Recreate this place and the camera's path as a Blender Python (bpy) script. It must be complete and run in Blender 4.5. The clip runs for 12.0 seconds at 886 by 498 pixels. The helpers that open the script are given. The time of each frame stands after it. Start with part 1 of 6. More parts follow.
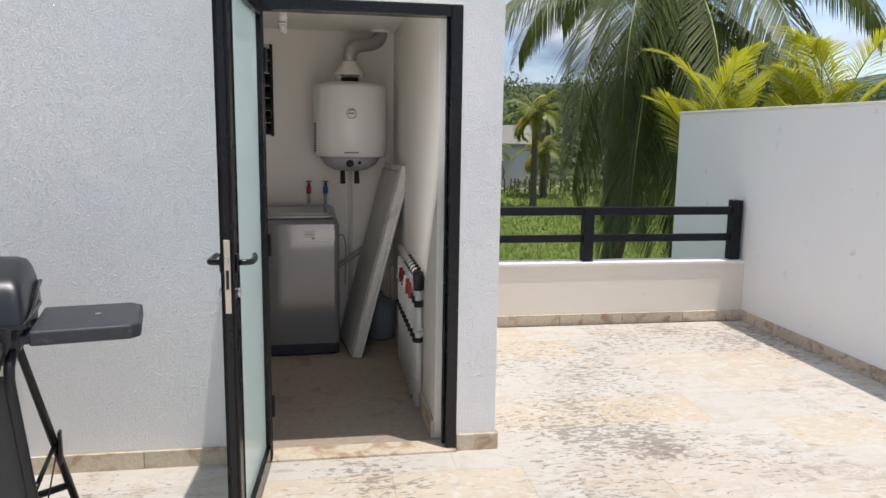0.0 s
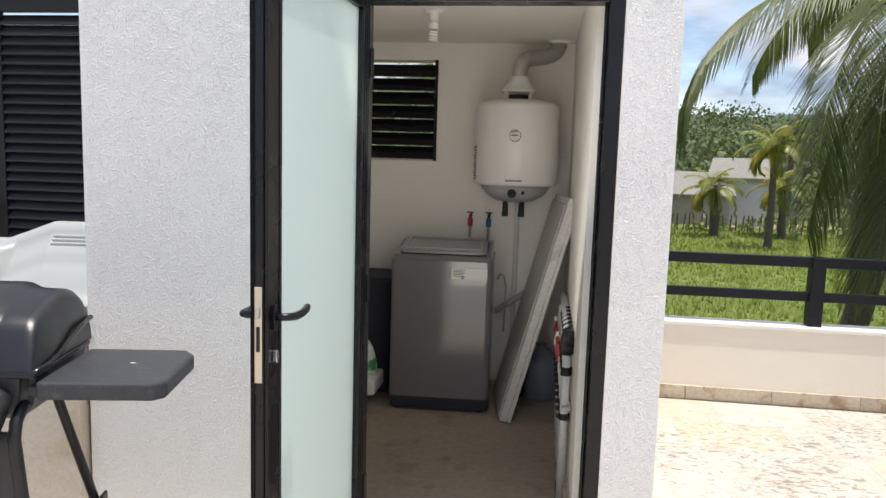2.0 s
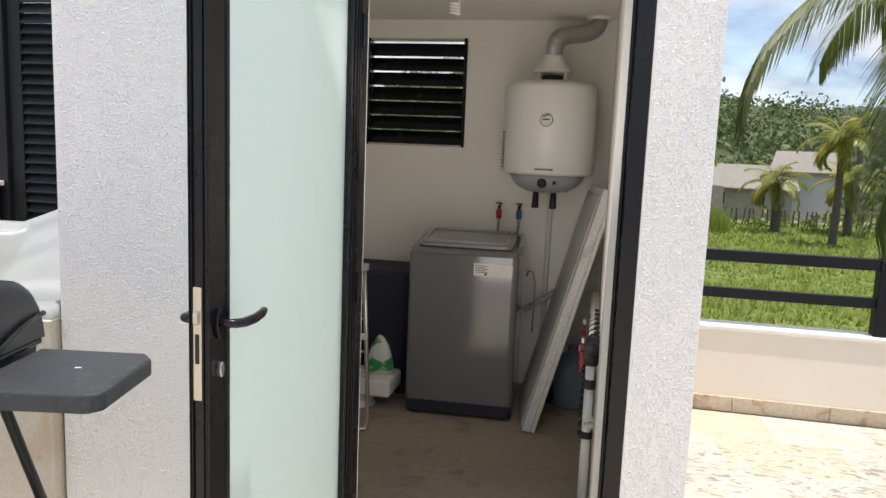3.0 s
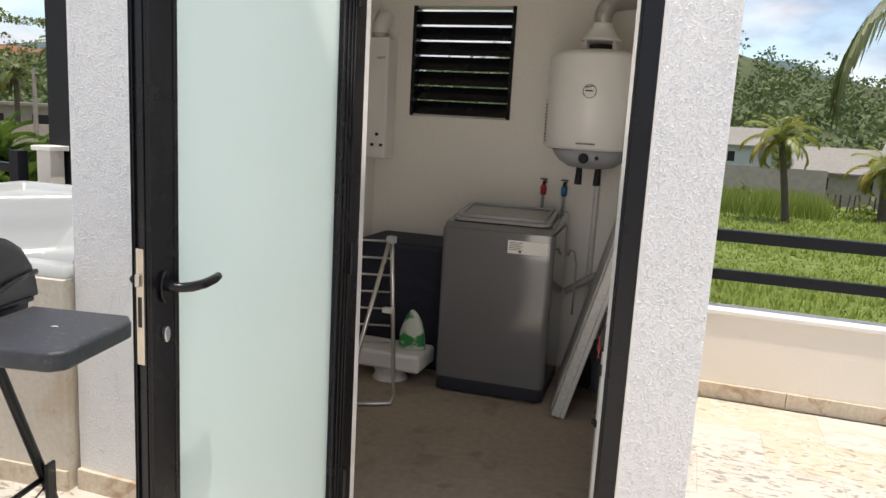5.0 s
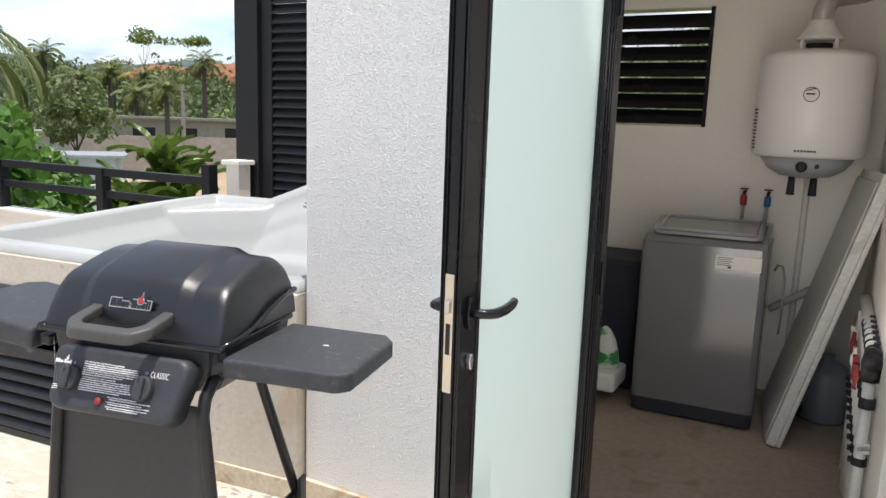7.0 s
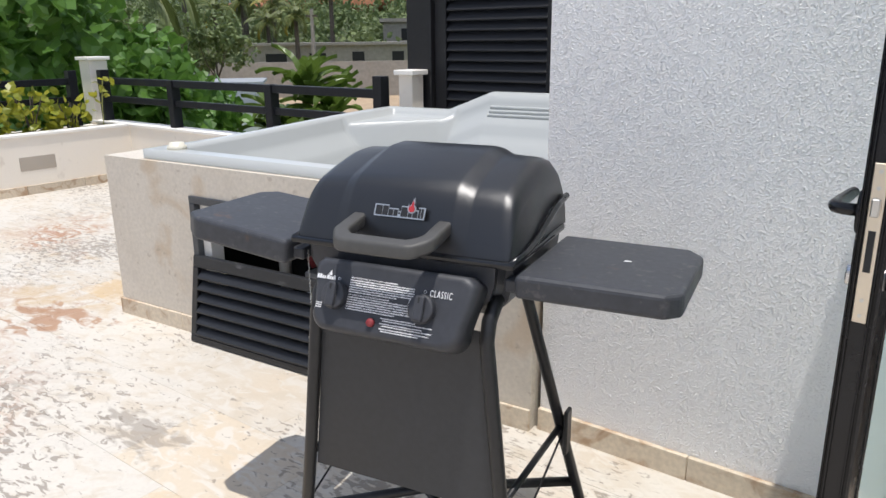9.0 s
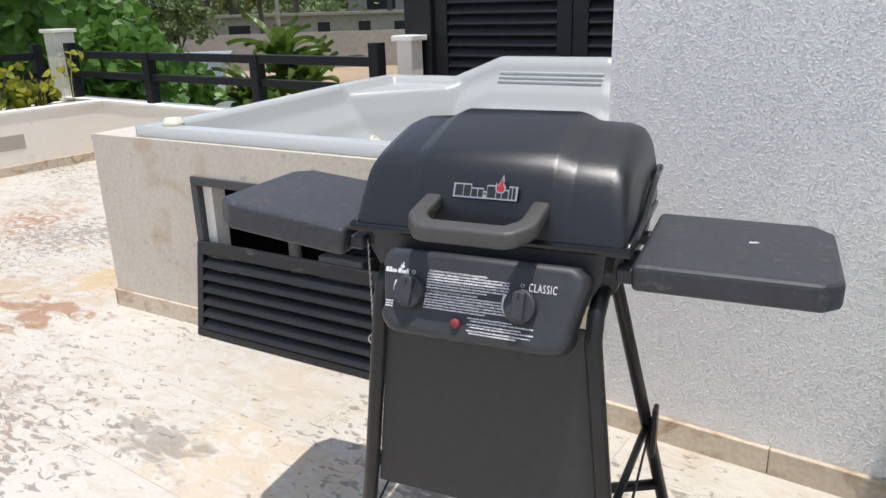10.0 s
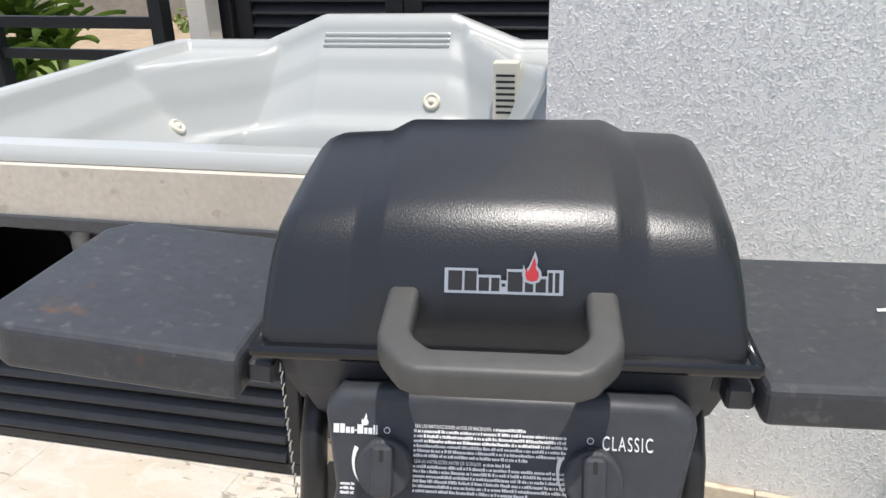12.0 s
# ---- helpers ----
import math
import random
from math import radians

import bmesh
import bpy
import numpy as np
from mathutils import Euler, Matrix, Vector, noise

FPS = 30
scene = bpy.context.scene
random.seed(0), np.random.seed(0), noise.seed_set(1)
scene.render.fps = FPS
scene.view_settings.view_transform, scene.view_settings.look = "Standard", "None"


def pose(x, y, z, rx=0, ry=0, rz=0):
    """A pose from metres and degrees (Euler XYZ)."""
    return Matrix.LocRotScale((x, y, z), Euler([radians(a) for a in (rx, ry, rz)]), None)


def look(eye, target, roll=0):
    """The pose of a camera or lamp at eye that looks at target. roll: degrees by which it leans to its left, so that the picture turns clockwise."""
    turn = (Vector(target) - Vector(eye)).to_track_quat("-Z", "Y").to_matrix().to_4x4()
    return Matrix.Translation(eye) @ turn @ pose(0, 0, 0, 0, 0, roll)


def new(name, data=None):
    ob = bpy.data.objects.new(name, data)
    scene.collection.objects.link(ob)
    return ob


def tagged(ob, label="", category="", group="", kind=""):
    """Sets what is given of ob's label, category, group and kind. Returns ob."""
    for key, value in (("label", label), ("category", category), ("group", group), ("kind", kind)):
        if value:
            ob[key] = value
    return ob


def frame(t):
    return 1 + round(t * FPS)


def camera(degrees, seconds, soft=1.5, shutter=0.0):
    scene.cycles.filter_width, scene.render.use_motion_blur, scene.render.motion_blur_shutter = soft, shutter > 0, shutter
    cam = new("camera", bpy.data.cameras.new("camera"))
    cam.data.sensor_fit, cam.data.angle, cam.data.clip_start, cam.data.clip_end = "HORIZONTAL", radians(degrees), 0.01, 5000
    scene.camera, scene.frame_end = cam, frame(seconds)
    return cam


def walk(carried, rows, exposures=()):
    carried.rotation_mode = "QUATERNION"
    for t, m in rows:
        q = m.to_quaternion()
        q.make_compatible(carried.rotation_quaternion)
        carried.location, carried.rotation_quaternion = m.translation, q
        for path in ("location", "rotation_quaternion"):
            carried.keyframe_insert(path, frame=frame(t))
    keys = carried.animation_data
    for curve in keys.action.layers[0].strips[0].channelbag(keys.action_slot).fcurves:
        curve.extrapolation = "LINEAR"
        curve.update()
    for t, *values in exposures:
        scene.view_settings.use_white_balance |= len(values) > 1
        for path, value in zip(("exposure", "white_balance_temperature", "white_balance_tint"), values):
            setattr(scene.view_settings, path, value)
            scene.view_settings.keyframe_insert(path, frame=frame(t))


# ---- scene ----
cam = camera(62.2, 12.0)
PATH = [
    (0, (0.153, 0.099, 1.519), (0.478, 2.047, 1.207), 0.8),
    (0.5, (0.23, 0.312, 1.511), (0.372, 2.287, 1.234), 1.0),
    (1, (0.316, 0.52, 1.529), (0.287, 2.504, 1.278), 1.3),
    (1.5, (0.424, 0.686, 1.521), (0.261, 2.665, 1.277), 1.6),
    (2, (0.544, 0.84, 1.493), (0.277, 2.807, 1.25), 1.7),
    (2.5, (0.629, 1.013, 1.482), (0.277, 2.965, 1.221), 1.9),
    (3, (0.66, 1.193, 1.474), (0.254, 3.133, 1.2), 2.3),
    (5, (0.903, 1.374, 1.453), (0.277, 3.242, 1.11), 3.2),
    (5.5, (0.813, 1.367, 1.46), (0.16, 3.225, 1.114), 3.0),
    (6, (0.711, 1.339, 1.471), (0.022, 3.186, 1.131), 2.6),
    (6.5, (0.617, 1.316, 1.472), (-0.136, 3.139, 1.142), 2.5),
    (7, (0.501, 1.3, 1.461), (-0.42, 3.042, 1.119), 1.9),
    (7.5, (0.376, 1.342, 1.431), (-0.706, 2.98, 1.049), 1.1),
    (9.5, (-0.18, 1.35, 1.32), (-1.346, 2.861, 0.721), -1.1),
    (10, (-0.357, 1.402, 1.307), (-1.454, 2.952, 0.678), -1.6),
    (10.5, (-0.525, 1.498, 1.323), (-1.537, 3.095, 0.672), -1.9),
    (11, (-0.691, 1.586, 1.33), (-1.56, 3.259, 0.661), -2.1),
    (11.5, (-0.828, 1.68, 1.332), (-1.516, 3.424, 0.635), -1.6),
    (12, (-0.905, 1.847, 1.309), (-1.488, 3.602, 0.547), -1.4),
]
walk(cam, [(t, look(eye, target, roll)) for t, eye, target, roll in PATH], [(0, 0.38, 6350, 12), (1, 0.54, 6400, 12), (2.5, 0.74, 6680, 12), (4.8, 0.66, 6750, 12), (6.5, 0.86, 6620, 12), (7.5, 0.86, 6520, 12), (9.5, 0.50, 6320, 12), (12, 0.74, 6450, 11)])

# ---- world and sun ----
SUN = Vector((-0.13, 0.11, -1.0)).normalized()
world = bpy.data.worlds.new("sky")
scene.world = world
world.use_nodes = True
wn, wl = world.node_tree.nodes, world.node_tree.links
wn.clear()
w_out, w_bg = wn.new("ShaderNodeOutputWorld"), wn.new("ShaderNodeBackground")
w_sky = wn.new("ShaderNodeTexSky")
w_sky.sky_type, w_sky.sun_disc = "NISHITA", False
w_sky.sun_elevation = math.asin(-SUN.z)
w_sky.sun_rotation = math.atan2(-SUN.x, -SUN.y)
w_sky.air_density, w_sky.dust_density = 1.0, 0.2
w_co, w_map = wn.new("ShaderNodeTexCoord"), wn.new("ShaderNodeMapping")
w_map.inputs["Scale"].default_value = (1.0, 1.0, 2.6)
w_noise, w_ramp, w_mix = wn.new("ShaderNodeTexNoise"), wn.new("ShaderNodeValToRGB"), wn.new("ShaderNodeMixRGB")
w_noise.inputs["Scale"].default_value, w_noise.inputs["Detail"].default_value = 2.6, 7
w_noise.inputs["Roughness"].default_value = 0.55
w_ramp.color_ramp.elements[0].position, w_ramp.color_ramp.elements[1].position = 0.30, 0.54
w_tone, w_grey = wn.new("ShaderNodeTexNoise"), wn.new("ShaderNodeMixRGB")
w_tone.inputs["Scale"].default_value, w_tone.inputs["Detail"].default_value = 5.5, 6
w_grey.inputs[1].default_value, w_grey.inputs[2].default_value = (1.35, 1.7, 2.4, 1), (4.2, 4.3, 4.5, 1)
wl.new(w_map.outputs["Vector"], w_tone.inputs["Vector"])
w_con = wn.new("ShaderNodeMapRange")
w_con.inputs["From Min"].default_value, w_con.inputs["From Max"].default_value = 0.38, 0.64
wl.new(w_tone.outputs["Fac"], w_con.inputs["Value"])
wl.new(w_con.outputs["Result"], w_grey.inputs["Fac"])
wl.new(w_grey.outputs["Color"], w_mix.inputs[2])
wl.new(w_co.outputs["Generated"], w_map.inputs["Vector"])
wl.new(w_map.outputs["Vector"], w_noise.inputs["Vector"])
wl.new(w_noise.outputs["Fac"], w_ramp.inputs["Fac"])
wl.new(w_ramp.outputs["Color"], w_mix.inputs["Fac"])
wl.new(w_sky.outputs["Color"], w_mix.inputs[1])
wl.new(w_mix.outputs["Color"], w_bg.inputs["Color"])
w_bg.inputs["Strength"].default_value = 0.15
wl.new(w_bg.outputs["Background"], w_out.inputs["Surface"])

sun_data = bpy.data.lights.new("sun", "SUN")
sun_data.energy, sun_data.angle, sun_data.color = 2.7, radians(0.53), (1.0, 0.955, 0.88)
sun = new("sun", sun_data)
sun.matrix_world = look((3, -2, 30), Vector((3, -2, 30)) + SUN)


# added fill lamp in the open doorway, stands in for daylight and terrace bounce
fill_data = bpy.data.lights.new("doorway_fill", "AREA")
fill_data.shape, fill_data.size, fill_data.size_y = "RECTANGLE", 0.60, 1.5
fill_data.energy, fill_data.color = 3.0, (1.0, 0.95, 0.89)
fill_lamp = new("doorway_fill", fill_data)
fill_lamp.matrix_world = look((0.30, 3.575, 1.2), (0.29, 5.0, 2.25))


# ---- materials ----
def mat(name, color, rough=0.6, metal=0.0, vary=0.12, vscale=3.0, fine=0.0, fscale=60.0, bump=0.0, bscale=80.0, bdist=0.004, tint=None, coat=0.0, rvar=0.0, bwarp=0.0):
    """A Principled material: colour varied at a coarse and a fine scale, with relief and uneven gloss."""
    m = bpy.data.materials.new(name)
    m.use_nodes = True
    n, l = m.node_tree.nodes, m.node_tree.links
    b = n["Principled BSDF"]
    b.inputs["Roughness"].default_value, b.inputs["Metallic"].default_value = rough, metal
    b.inputs["Coat Weight"].default_value = coat
    pos = n.new("ShaderNodeNewGeometry")
    c1 = tuple(max(0.0, v * (1 - vary)) for v in color)
    c2 = tuple(min(1.0, v * (1 + vary)) for v in (tint or color))
    no = n.new("ShaderNodeTexNoise")
    no.inputs["Scale"].default_value, no.inputs["Detail"].default_value = vscale, 6
    mix = n.new("ShaderNodeMixRGB")
    mix.inputs[1].default_value, mix.inputs[2].default_value = (*c1, 1), (*c2, 1)
    l.new(pos.outputs["Position"], no.inputs["Vector"])
    l.new(no.outputs["Fac"], mix.inputs["Fac"])
    out = mix
    if fine:
        f, r, mm = n.new("ShaderNodeTexNoise"), n.new("ShaderNodeValToRGB"), n.new("ShaderNodeMixRGB")
        f.inputs["Scale"].default_value, f.inputs["Detail"].default_value = fscale, 4
        r.color_ramp.elements[0].position, r.color_ramp.elements[1].position = 0.35, 0.65
        mm.blend_type = "MULTIPLY"
        mm.inputs[0].default_value = fine
        l.new(pos.outputs["Position"], f.inputs["Vector"])
        l.new(f.outputs["Fac"], r.inputs["Fac"])
        l.new(mix.outputs["Color"], mm.inputs[1])
        l.new(r.outputs["Color"], mm.inputs[2])
        out = mm
    l.new(out.outputs["Color"], b.inputs["Base Color"])
    if rvar:
        mr = n.new("ShaderNodeMapRange")
        mr.inputs["To Min"].default_value, mr.inputs["To Max"].default_value = rough - rvar, rough + rvar
        l.new(no.outputs["Fac"], mr.inputs["Value"])
        l.new(mr.outputs["Result"], b.inputs["Roughness"])
    if bump:
        bn, bu = n.new("ShaderNodeTexNoise"), n.new("ShaderNodeBump")
        bn.inputs["Scale"].default_value, bn.inputs["Detail"].default_value = bscale, 4
        bn.inputs["Distortion"].default_value = bwarp
        bu.inputs["Strength"].default_value, bu.inputs["Distance"].default_value = bump, bdist
        l.new(pos.outputs["Position"], bn.inputs["Vector"])
        l.new(bn.outputs["Fac"], bu.inputs["Height"])
        l.new(bu.outputs["Normal"], b.inputs["Normal"])
    return m


def spots(m, color, scale, low, high, amount=1.0, stretch=(1, 1, 1), detail=5, distortion=0.0, rough=None):
    """Lays blotches of another colour, thresholded from noise, over a material."""
    n, l = m.node_tree.nodes, m.node_tree.links
    b = n["Principled BSDF"]
    src = b.inputs["Base Color"].links[0].from_socket
    pos, mp = n.new("ShaderNodeNewGeometry"), n.new("ShaderNodeMapping")
    mp.inputs["Scale"].default_value = stretch
    no, r, mix = n.new("ShaderNodeTexNoise"), n.new("ShaderNodeMapRange"), n.new("ShaderNodeMixRGB")
    no.inputs["Scale"].default_value, no.inputs["Detail"].default_value, no.inputs["Distortion"].default_value = scale, detail, distortion
    r.inputs["From Min"].default_value, r.inputs["From Max"].default_value, r.inputs["To Max"].default_value = low, high, amount
    mix.inputs[2].default_value = (*color, 1)
    l.new(pos.outputs["Position"], mp.inputs["Vector"])
    l.new(mp.outputs["Vector"], no.inputs["Vector"])
    l.new(no.outputs["Fac"], r.inputs["Value"])
    l.new(r.outputs["Result"], mix.inputs["Fac"])
    l.new(src, mix.inputs[1])
    l.new(mix.outputs["Color"], b.inputs["Base Color"])
    return m


def per_piece(m, amount=0.15):
    """Makes each piece a little lighter or darker than its neighbours."""
    n, l = m.node_tree.nodes, m.node_tree.links
    b = n["Principled BSDF"]
    src = b.inputs["Base Color"].links[0].from_socket
    info, mr, hsv = n.new("ShaderNodeObjectInfo"), n.new("ShaderNodeMapRange"), n.new("ShaderNodeHueSaturation")
    mr.inputs["To Min"].default_value, mr.inputs["To Max"].default_value = 1 - amount, 1 + amount
    l.new(info.outputs["Random"], mr.inputs["Value"])
    l.new(mr.outputs["Result"], hsv.inputs["Value"])
    l.new(src, hsv.inputs["Color"])
    l.new(hsv.outputs["Color"], b.inputs["Base Color"])
    return m


M = {}
M["stucco"] = mat("stucco", (0.88, 0.868, 0.858), 0.22, vary=0.03, vscale=1.2, bump=1.0, bscale=150, bdist=0.0017, rvar=0.05, bwarp=0.4)
# the roughcast is flat between raised specks
_t = M["stucco"].node_tree
_u = [q for q in _t.nodes if q.type == "BUMP"][0]
_s, _q = _u.inputs["Height"].links[0].from_socket, _t.nodes.new("ShaderNodeMapRange")
_q.inputs["From Min"].default_value, _q.inputs["From Max"].default_value = 0.48, 0.70
_t.links.new(_s, _q.inputs["Value"])
_t.links.new(_q.outputs["Result"], _u.inputs["Height"])
M["stucco"].node_tree.nodes["Principled BSDF"].inputs["Specular IOR Level"].default_value = 0.8
M["plaster"] = mat("inside_plaster", (0.86, 0.83, 0.77), 0.7, vary=0.03, vscale=1.0, fine=0.04, bump=0.25, bscale=40, bdist=0.003)
M["white_wall"] = spots(mat("painted_wall", (0.87, 0.86, 0.85), 0.65, vary=0.03, vscale=1.1, bump=0.25, bscale=55, bdist=0.003), (0.34, 0.33, 0.31), 7.0, 0.68, 0.80, 0.5, detail=9)
M["cream"] = spots(mat("cream_paint", (0.80, 0.74, 0.65), 0.65, vary=0.04, vscale=1.2, bump=0.25, bscale=50, bdist=0.003), (0.45, 0.38, 0.30), 6.0, 0.66, 0.78, 0.5, detail=8)
M["coping"] = mat("coping", (0.82, 0.79, 0.74), 0.6, vary=0.05, vscale=4, bump=0.2)


def flakes(m, color, fine, coarse, low, high, amount, stretch, weight=0.55):
    """Small dark flakes that gather in weathered patches."""
    n, l = m.node_tree.nodes, m.node_tree.links
    b = n["Principled BSDF"]
    src = b.inputs["Base Color"].links[0].from_socket
    pos, mp = n.new("ShaderNodeNewGeometry"), n.new("ShaderNodeMapping")
    mp.inputs["Scale"].default_value = stretch
    n1, n2, add, rng, mix = n.new("ShaderNodeTexNoise"), n.new("ShaderNodeTexNoise"), n.new("ShaderNodeMath"), n.new("ShaderNodeMapRange"), n.new("ShaderNodeMixRGB")
    n1.inputs["Scale"].default_value, n1.inputs["Detail"].default_value, n1.inputs["Distortion"].default_value = fine, 4, 0.9
    n2.inputs["Scale"].default_value, n2.inputs["Detail"].default_value = coarse, 4
    add.operation = "MULTIPLY_ADD"
    add.inputs[1].default_value = weight
    rng.inputs["From Min"].default_value, rng.inputs["From Max"].default_value, rng.inputs["To Max"].default_value = low, high, amount
    mix.inputs[2].default_value = (*color, 1)
    l.new(pos.outputs["Position"], mp.inputs["Vector"])
    l.new(mp.outputs["Vector"], n1.inputs["Vector"])
    l.new(pos.outputs["Position"], n2.inputs["Vector"])
    l.new(n2.outputs["Fac"], add.inputs[0])
    l.new(n1.outputs["Fac"], add.inputs[2])
    l.new(add.outputs["Value"], rng.inputs["Value"])
    l.new(rng.outputs["Result"], mix.inputs["Fac"])
    l.new(src, mix.inputs[1])
    l.new(mix.outputs["Color"], b.inputs["Base Color"])
    return m


def some_pieces(m, color, above, amount):
    """Some of the pieces are of another colour."""
    n, l = m.node_tree.nodes, m.node_tree.links
    b = n["Principled BSDF"]
    src = b.inputs["Base Color"].links[0].from_socket
    info, rng, mix = n.new("ShaderNodeObjectInfo"), n.new("ShaderNodeMapRange"), n.new("ShaderNodeMixRGB")
    rng.inputs["From Min"].default_value, rng.inputs["From Max"].default_value, rng.inputs["To Max"].default_value = above, 1.0, amount
    mix.inputs[2].default_value = (*color, 1)
    l.new(info.outputs["Random"], rng.inputs["Value"])
    l.new(rng.outputs["Result"], mix.inputs["Fac"])
    l.new(src, mix.inputs[1])
    l.new(mix.outputs["Color"], b.inputs["Base Color"])
    return m


def veins(m, color, scale, gate, low, high, amount, width=0.03, stretch=(1, 1, 1), wander=1.6):
    """Thin crooked veins that show only in patches."""
    n, l = m.node_tree.nodes, m.node_tree.links
    b = n["Principled BSDF"]
    src = b.inputs["Base Color"].links[0].from_socket
    pos, mp = n.new("ShaderNodeNewGeometry"), n.new("ShaderNodeMapping")
    mp.inputs["Scale"].default_value = stretch
    n1, n2, off, ab, line, area, both, mix = n.new("ShaderNodeTexNoise"), n.new("ShaderNodeTexNoise"), n.new("ShaderNodeMath"), n.new("ShaderNodeMath"), n.new("ShaderNodeMapRange"), n.new("ShaderNodeMapRange"), n.new("ShaderNodeMath"), n.new("ShaderNodeMixRGB")
    n1.inputs["Scale"].default_value, n1.inputs["Detail"].default_value, n1.inputs["Distortion"].default_value = scale, 7, wander
    n2.inputs["Scale"].default_value, n2.inputs["Detail"].default_value, n2.inputs["Distortion"].default_value = gate, 6, 0.7
    off.operation, ab.operation, both.operation = "SUBTRACT", "ABSOLUTE", "MULTIPLY"
    off.inputs[1].default_value = 0.5
    line.inputs["From Min"].default_value, line.inputs["From Max"].default_value = 0.0, width
    line.inputs["To Min"].default_value, line.inputs["To Max"].default_value = 1.0, 0.0
    area.inputs["From Min"].default_value, area.inputs["From Max"].default_value, area.inputs["To Max"].default_value = low, high, amount
    mix.inputs[2].default_value = (*color, 1)
    l.new(pos.outputs["Position"], mp.inputs["Vector"])
    l.new(mp.outputs["Vector"], n1.inputs["Vector"])
    l.new(pos.outputs["Position"], n2.inputs["Vector"])
    l.new(n1.outputs["Fac"], off.inputs[0])
    l.new(off.outputs["Value"], ab.inputs[0])
    l.new(ab.outputs["Value"], line.inputs["Value"])
    l.new(n2.outputs["Fac"], area.inputs["Value"])
    l.new(line.outputs["Result"], both.inputs[0])
    l.new(area.outputs["Result"], both.inputs[1])
    l.new(both.outputs["Value"], mix.inputs["Fac"])
    l.new(src, mix.inputs[1])
    l.new(mix.outputs["Color"], b.inputs["Base Color"])
    return m


def stain_at(m, color, centre, radii, scale, amount, stretch=(1, 1, 1)):
    """One stain of uneven streaks round a place on the floor."""
    n, l = m.node_tree.nodes, m.node_tree.links
    b = n["Principled BSDF"]
    src = b.inputs["Base Color"].links[0].from_socket
    pos, mp, ln, area = n.new("ShaderNodeNewGeometry"), n.new("ShaderNodeMapping"), n.new("ShaderNodeVectorMath"), n.new("ShaderNodeMapRange")
    mp.vector_type = "TEXTURE"
    mp.inputs["Location"].default_value, mp.inputs["Scale"].default_value = (*centre, 0), (*radii, 1)
    ln.operation = "LENGTH"
    area.inputs["From Min"].default_value, area.inputs["From Max"].default_value = 0.1, 1.0
    area.inputs["To Min"].default_value, area.inputs["To Max"].default_value = 0.20, -0.20
    m2, no, add, rng, mix = n.new("ShaderNodeMapping"), n.new("ShaderNodeTexNoise"), n.new("ShaderNodeMath"), n.new("ShaderNodeMapRange"), n.new("ShaderNodeMixRGB")
    m2.inputs["Scale"].default_value = stretch
    no.inputs["Scale"].default_value, no.inputs["Detail"].default_value, no.inputs["Distortion"].default_value = scale, 8, 1.3
    rng.inputs["From Min"].default_value, rng.inputs["From Max"].default_value, rng.inputs["To Max"].default_value = 0.54, 0.68, amount
    mix.inputs[2].default_value = (*color, 1)
    l.new(pos.outputs["Position"], mp.inputs["Vector"])
    l.new(mp.outputs["Vector"], ln.inputs[0])
    l.new(ln.outputs["Value"], area.inputs["Value"])
    l.new(pos.outputs["Position"], m2.inputs["Vector"])
    l.new(m2.outputs["Vector"], no.inputs["Vector"])
    l.new(no.outputs["Fac"], add.inputs[0])
    l.new(area.outputs["Result"], add.inputs[1])
    l.new(add.outputs["Value"], rng.inputs["Value"])
    l.new(rng.outputs["Result"], mix.inputs["Fac"])
    l.new(src, mix.inputs[1])
    l.new(mix.outputs["Color"], b.inputs["Base Color"])
    return m


def stone(name, base, light, dark):
    m = mat(name, light, 0.62, vary=0.04, vscale=3.0, fine=0.06, fscale=70, bump=0.4, bscale=40, bdist=0.003, rvar=0.1)
    some_pieces(m, (0.58, 0.45, 0.29), 0.70, 0.85)
    spots(m, (0.58, 0.45, 0.30), 0.75, 0.54, 0.72, 0.6, (1, 1.4, 1), 8, 0.8)
    spots(m, base, 4.5, 0.47, 0.64, 0.75, (0.8, 1.3, 1), 12, 1.8)
    spots(m, light, 13.0, 0.50, 0.62, 0.85, (0.75, 1.25, 1), 10, 1.4)
    veins(m, (0.50, 0.39, 0.28), 5.0, 1.1, 0.52, 0.66, 0.7, 0.045, (0.7, 1.2, 1))
    veins(m, dark, 13.0, 1.9, 0.54, 0.64, 0.5, 0.035, (0.65, 1.25, 1))
    flakes(m, dark, 17.0, 1.4, 1.05, 1.16, 0.45, (0.55, 1.35, 1), 0.8)
    flakes(m, dark, 30.0, 0.9, 1.05, 1.11, 0.75, (0.6, 1.3, 1), 0.9)
    veins(m, (0.36, 0.17, 0.085), 6.0, 0.45, 0.58, 0.68, 0.9, 0.09, (0.7, 1.2, 1))
    stain_at(m, (0.34, 0.17, 0.08), (-3.75, 2.92), (0.55, 0.42), 7.0, 0.8, (0.8, 1.5, 1))
    stain_at(m, (0.50, 0.36, 0.20), (-3.9, 3.4), (1.2, 0.9), 3.0, 0.6)
    stain_at(m, dark, (1.78, 3.28), (0.34, 0.24), 24.0, 0.85, (0.7, 1.3, 1))
    stain_at(m, dark, (-2.3, 2.55), (0.5, 0.22), 14.0, 0.6, (0.7, 1.3, 1))
    return m


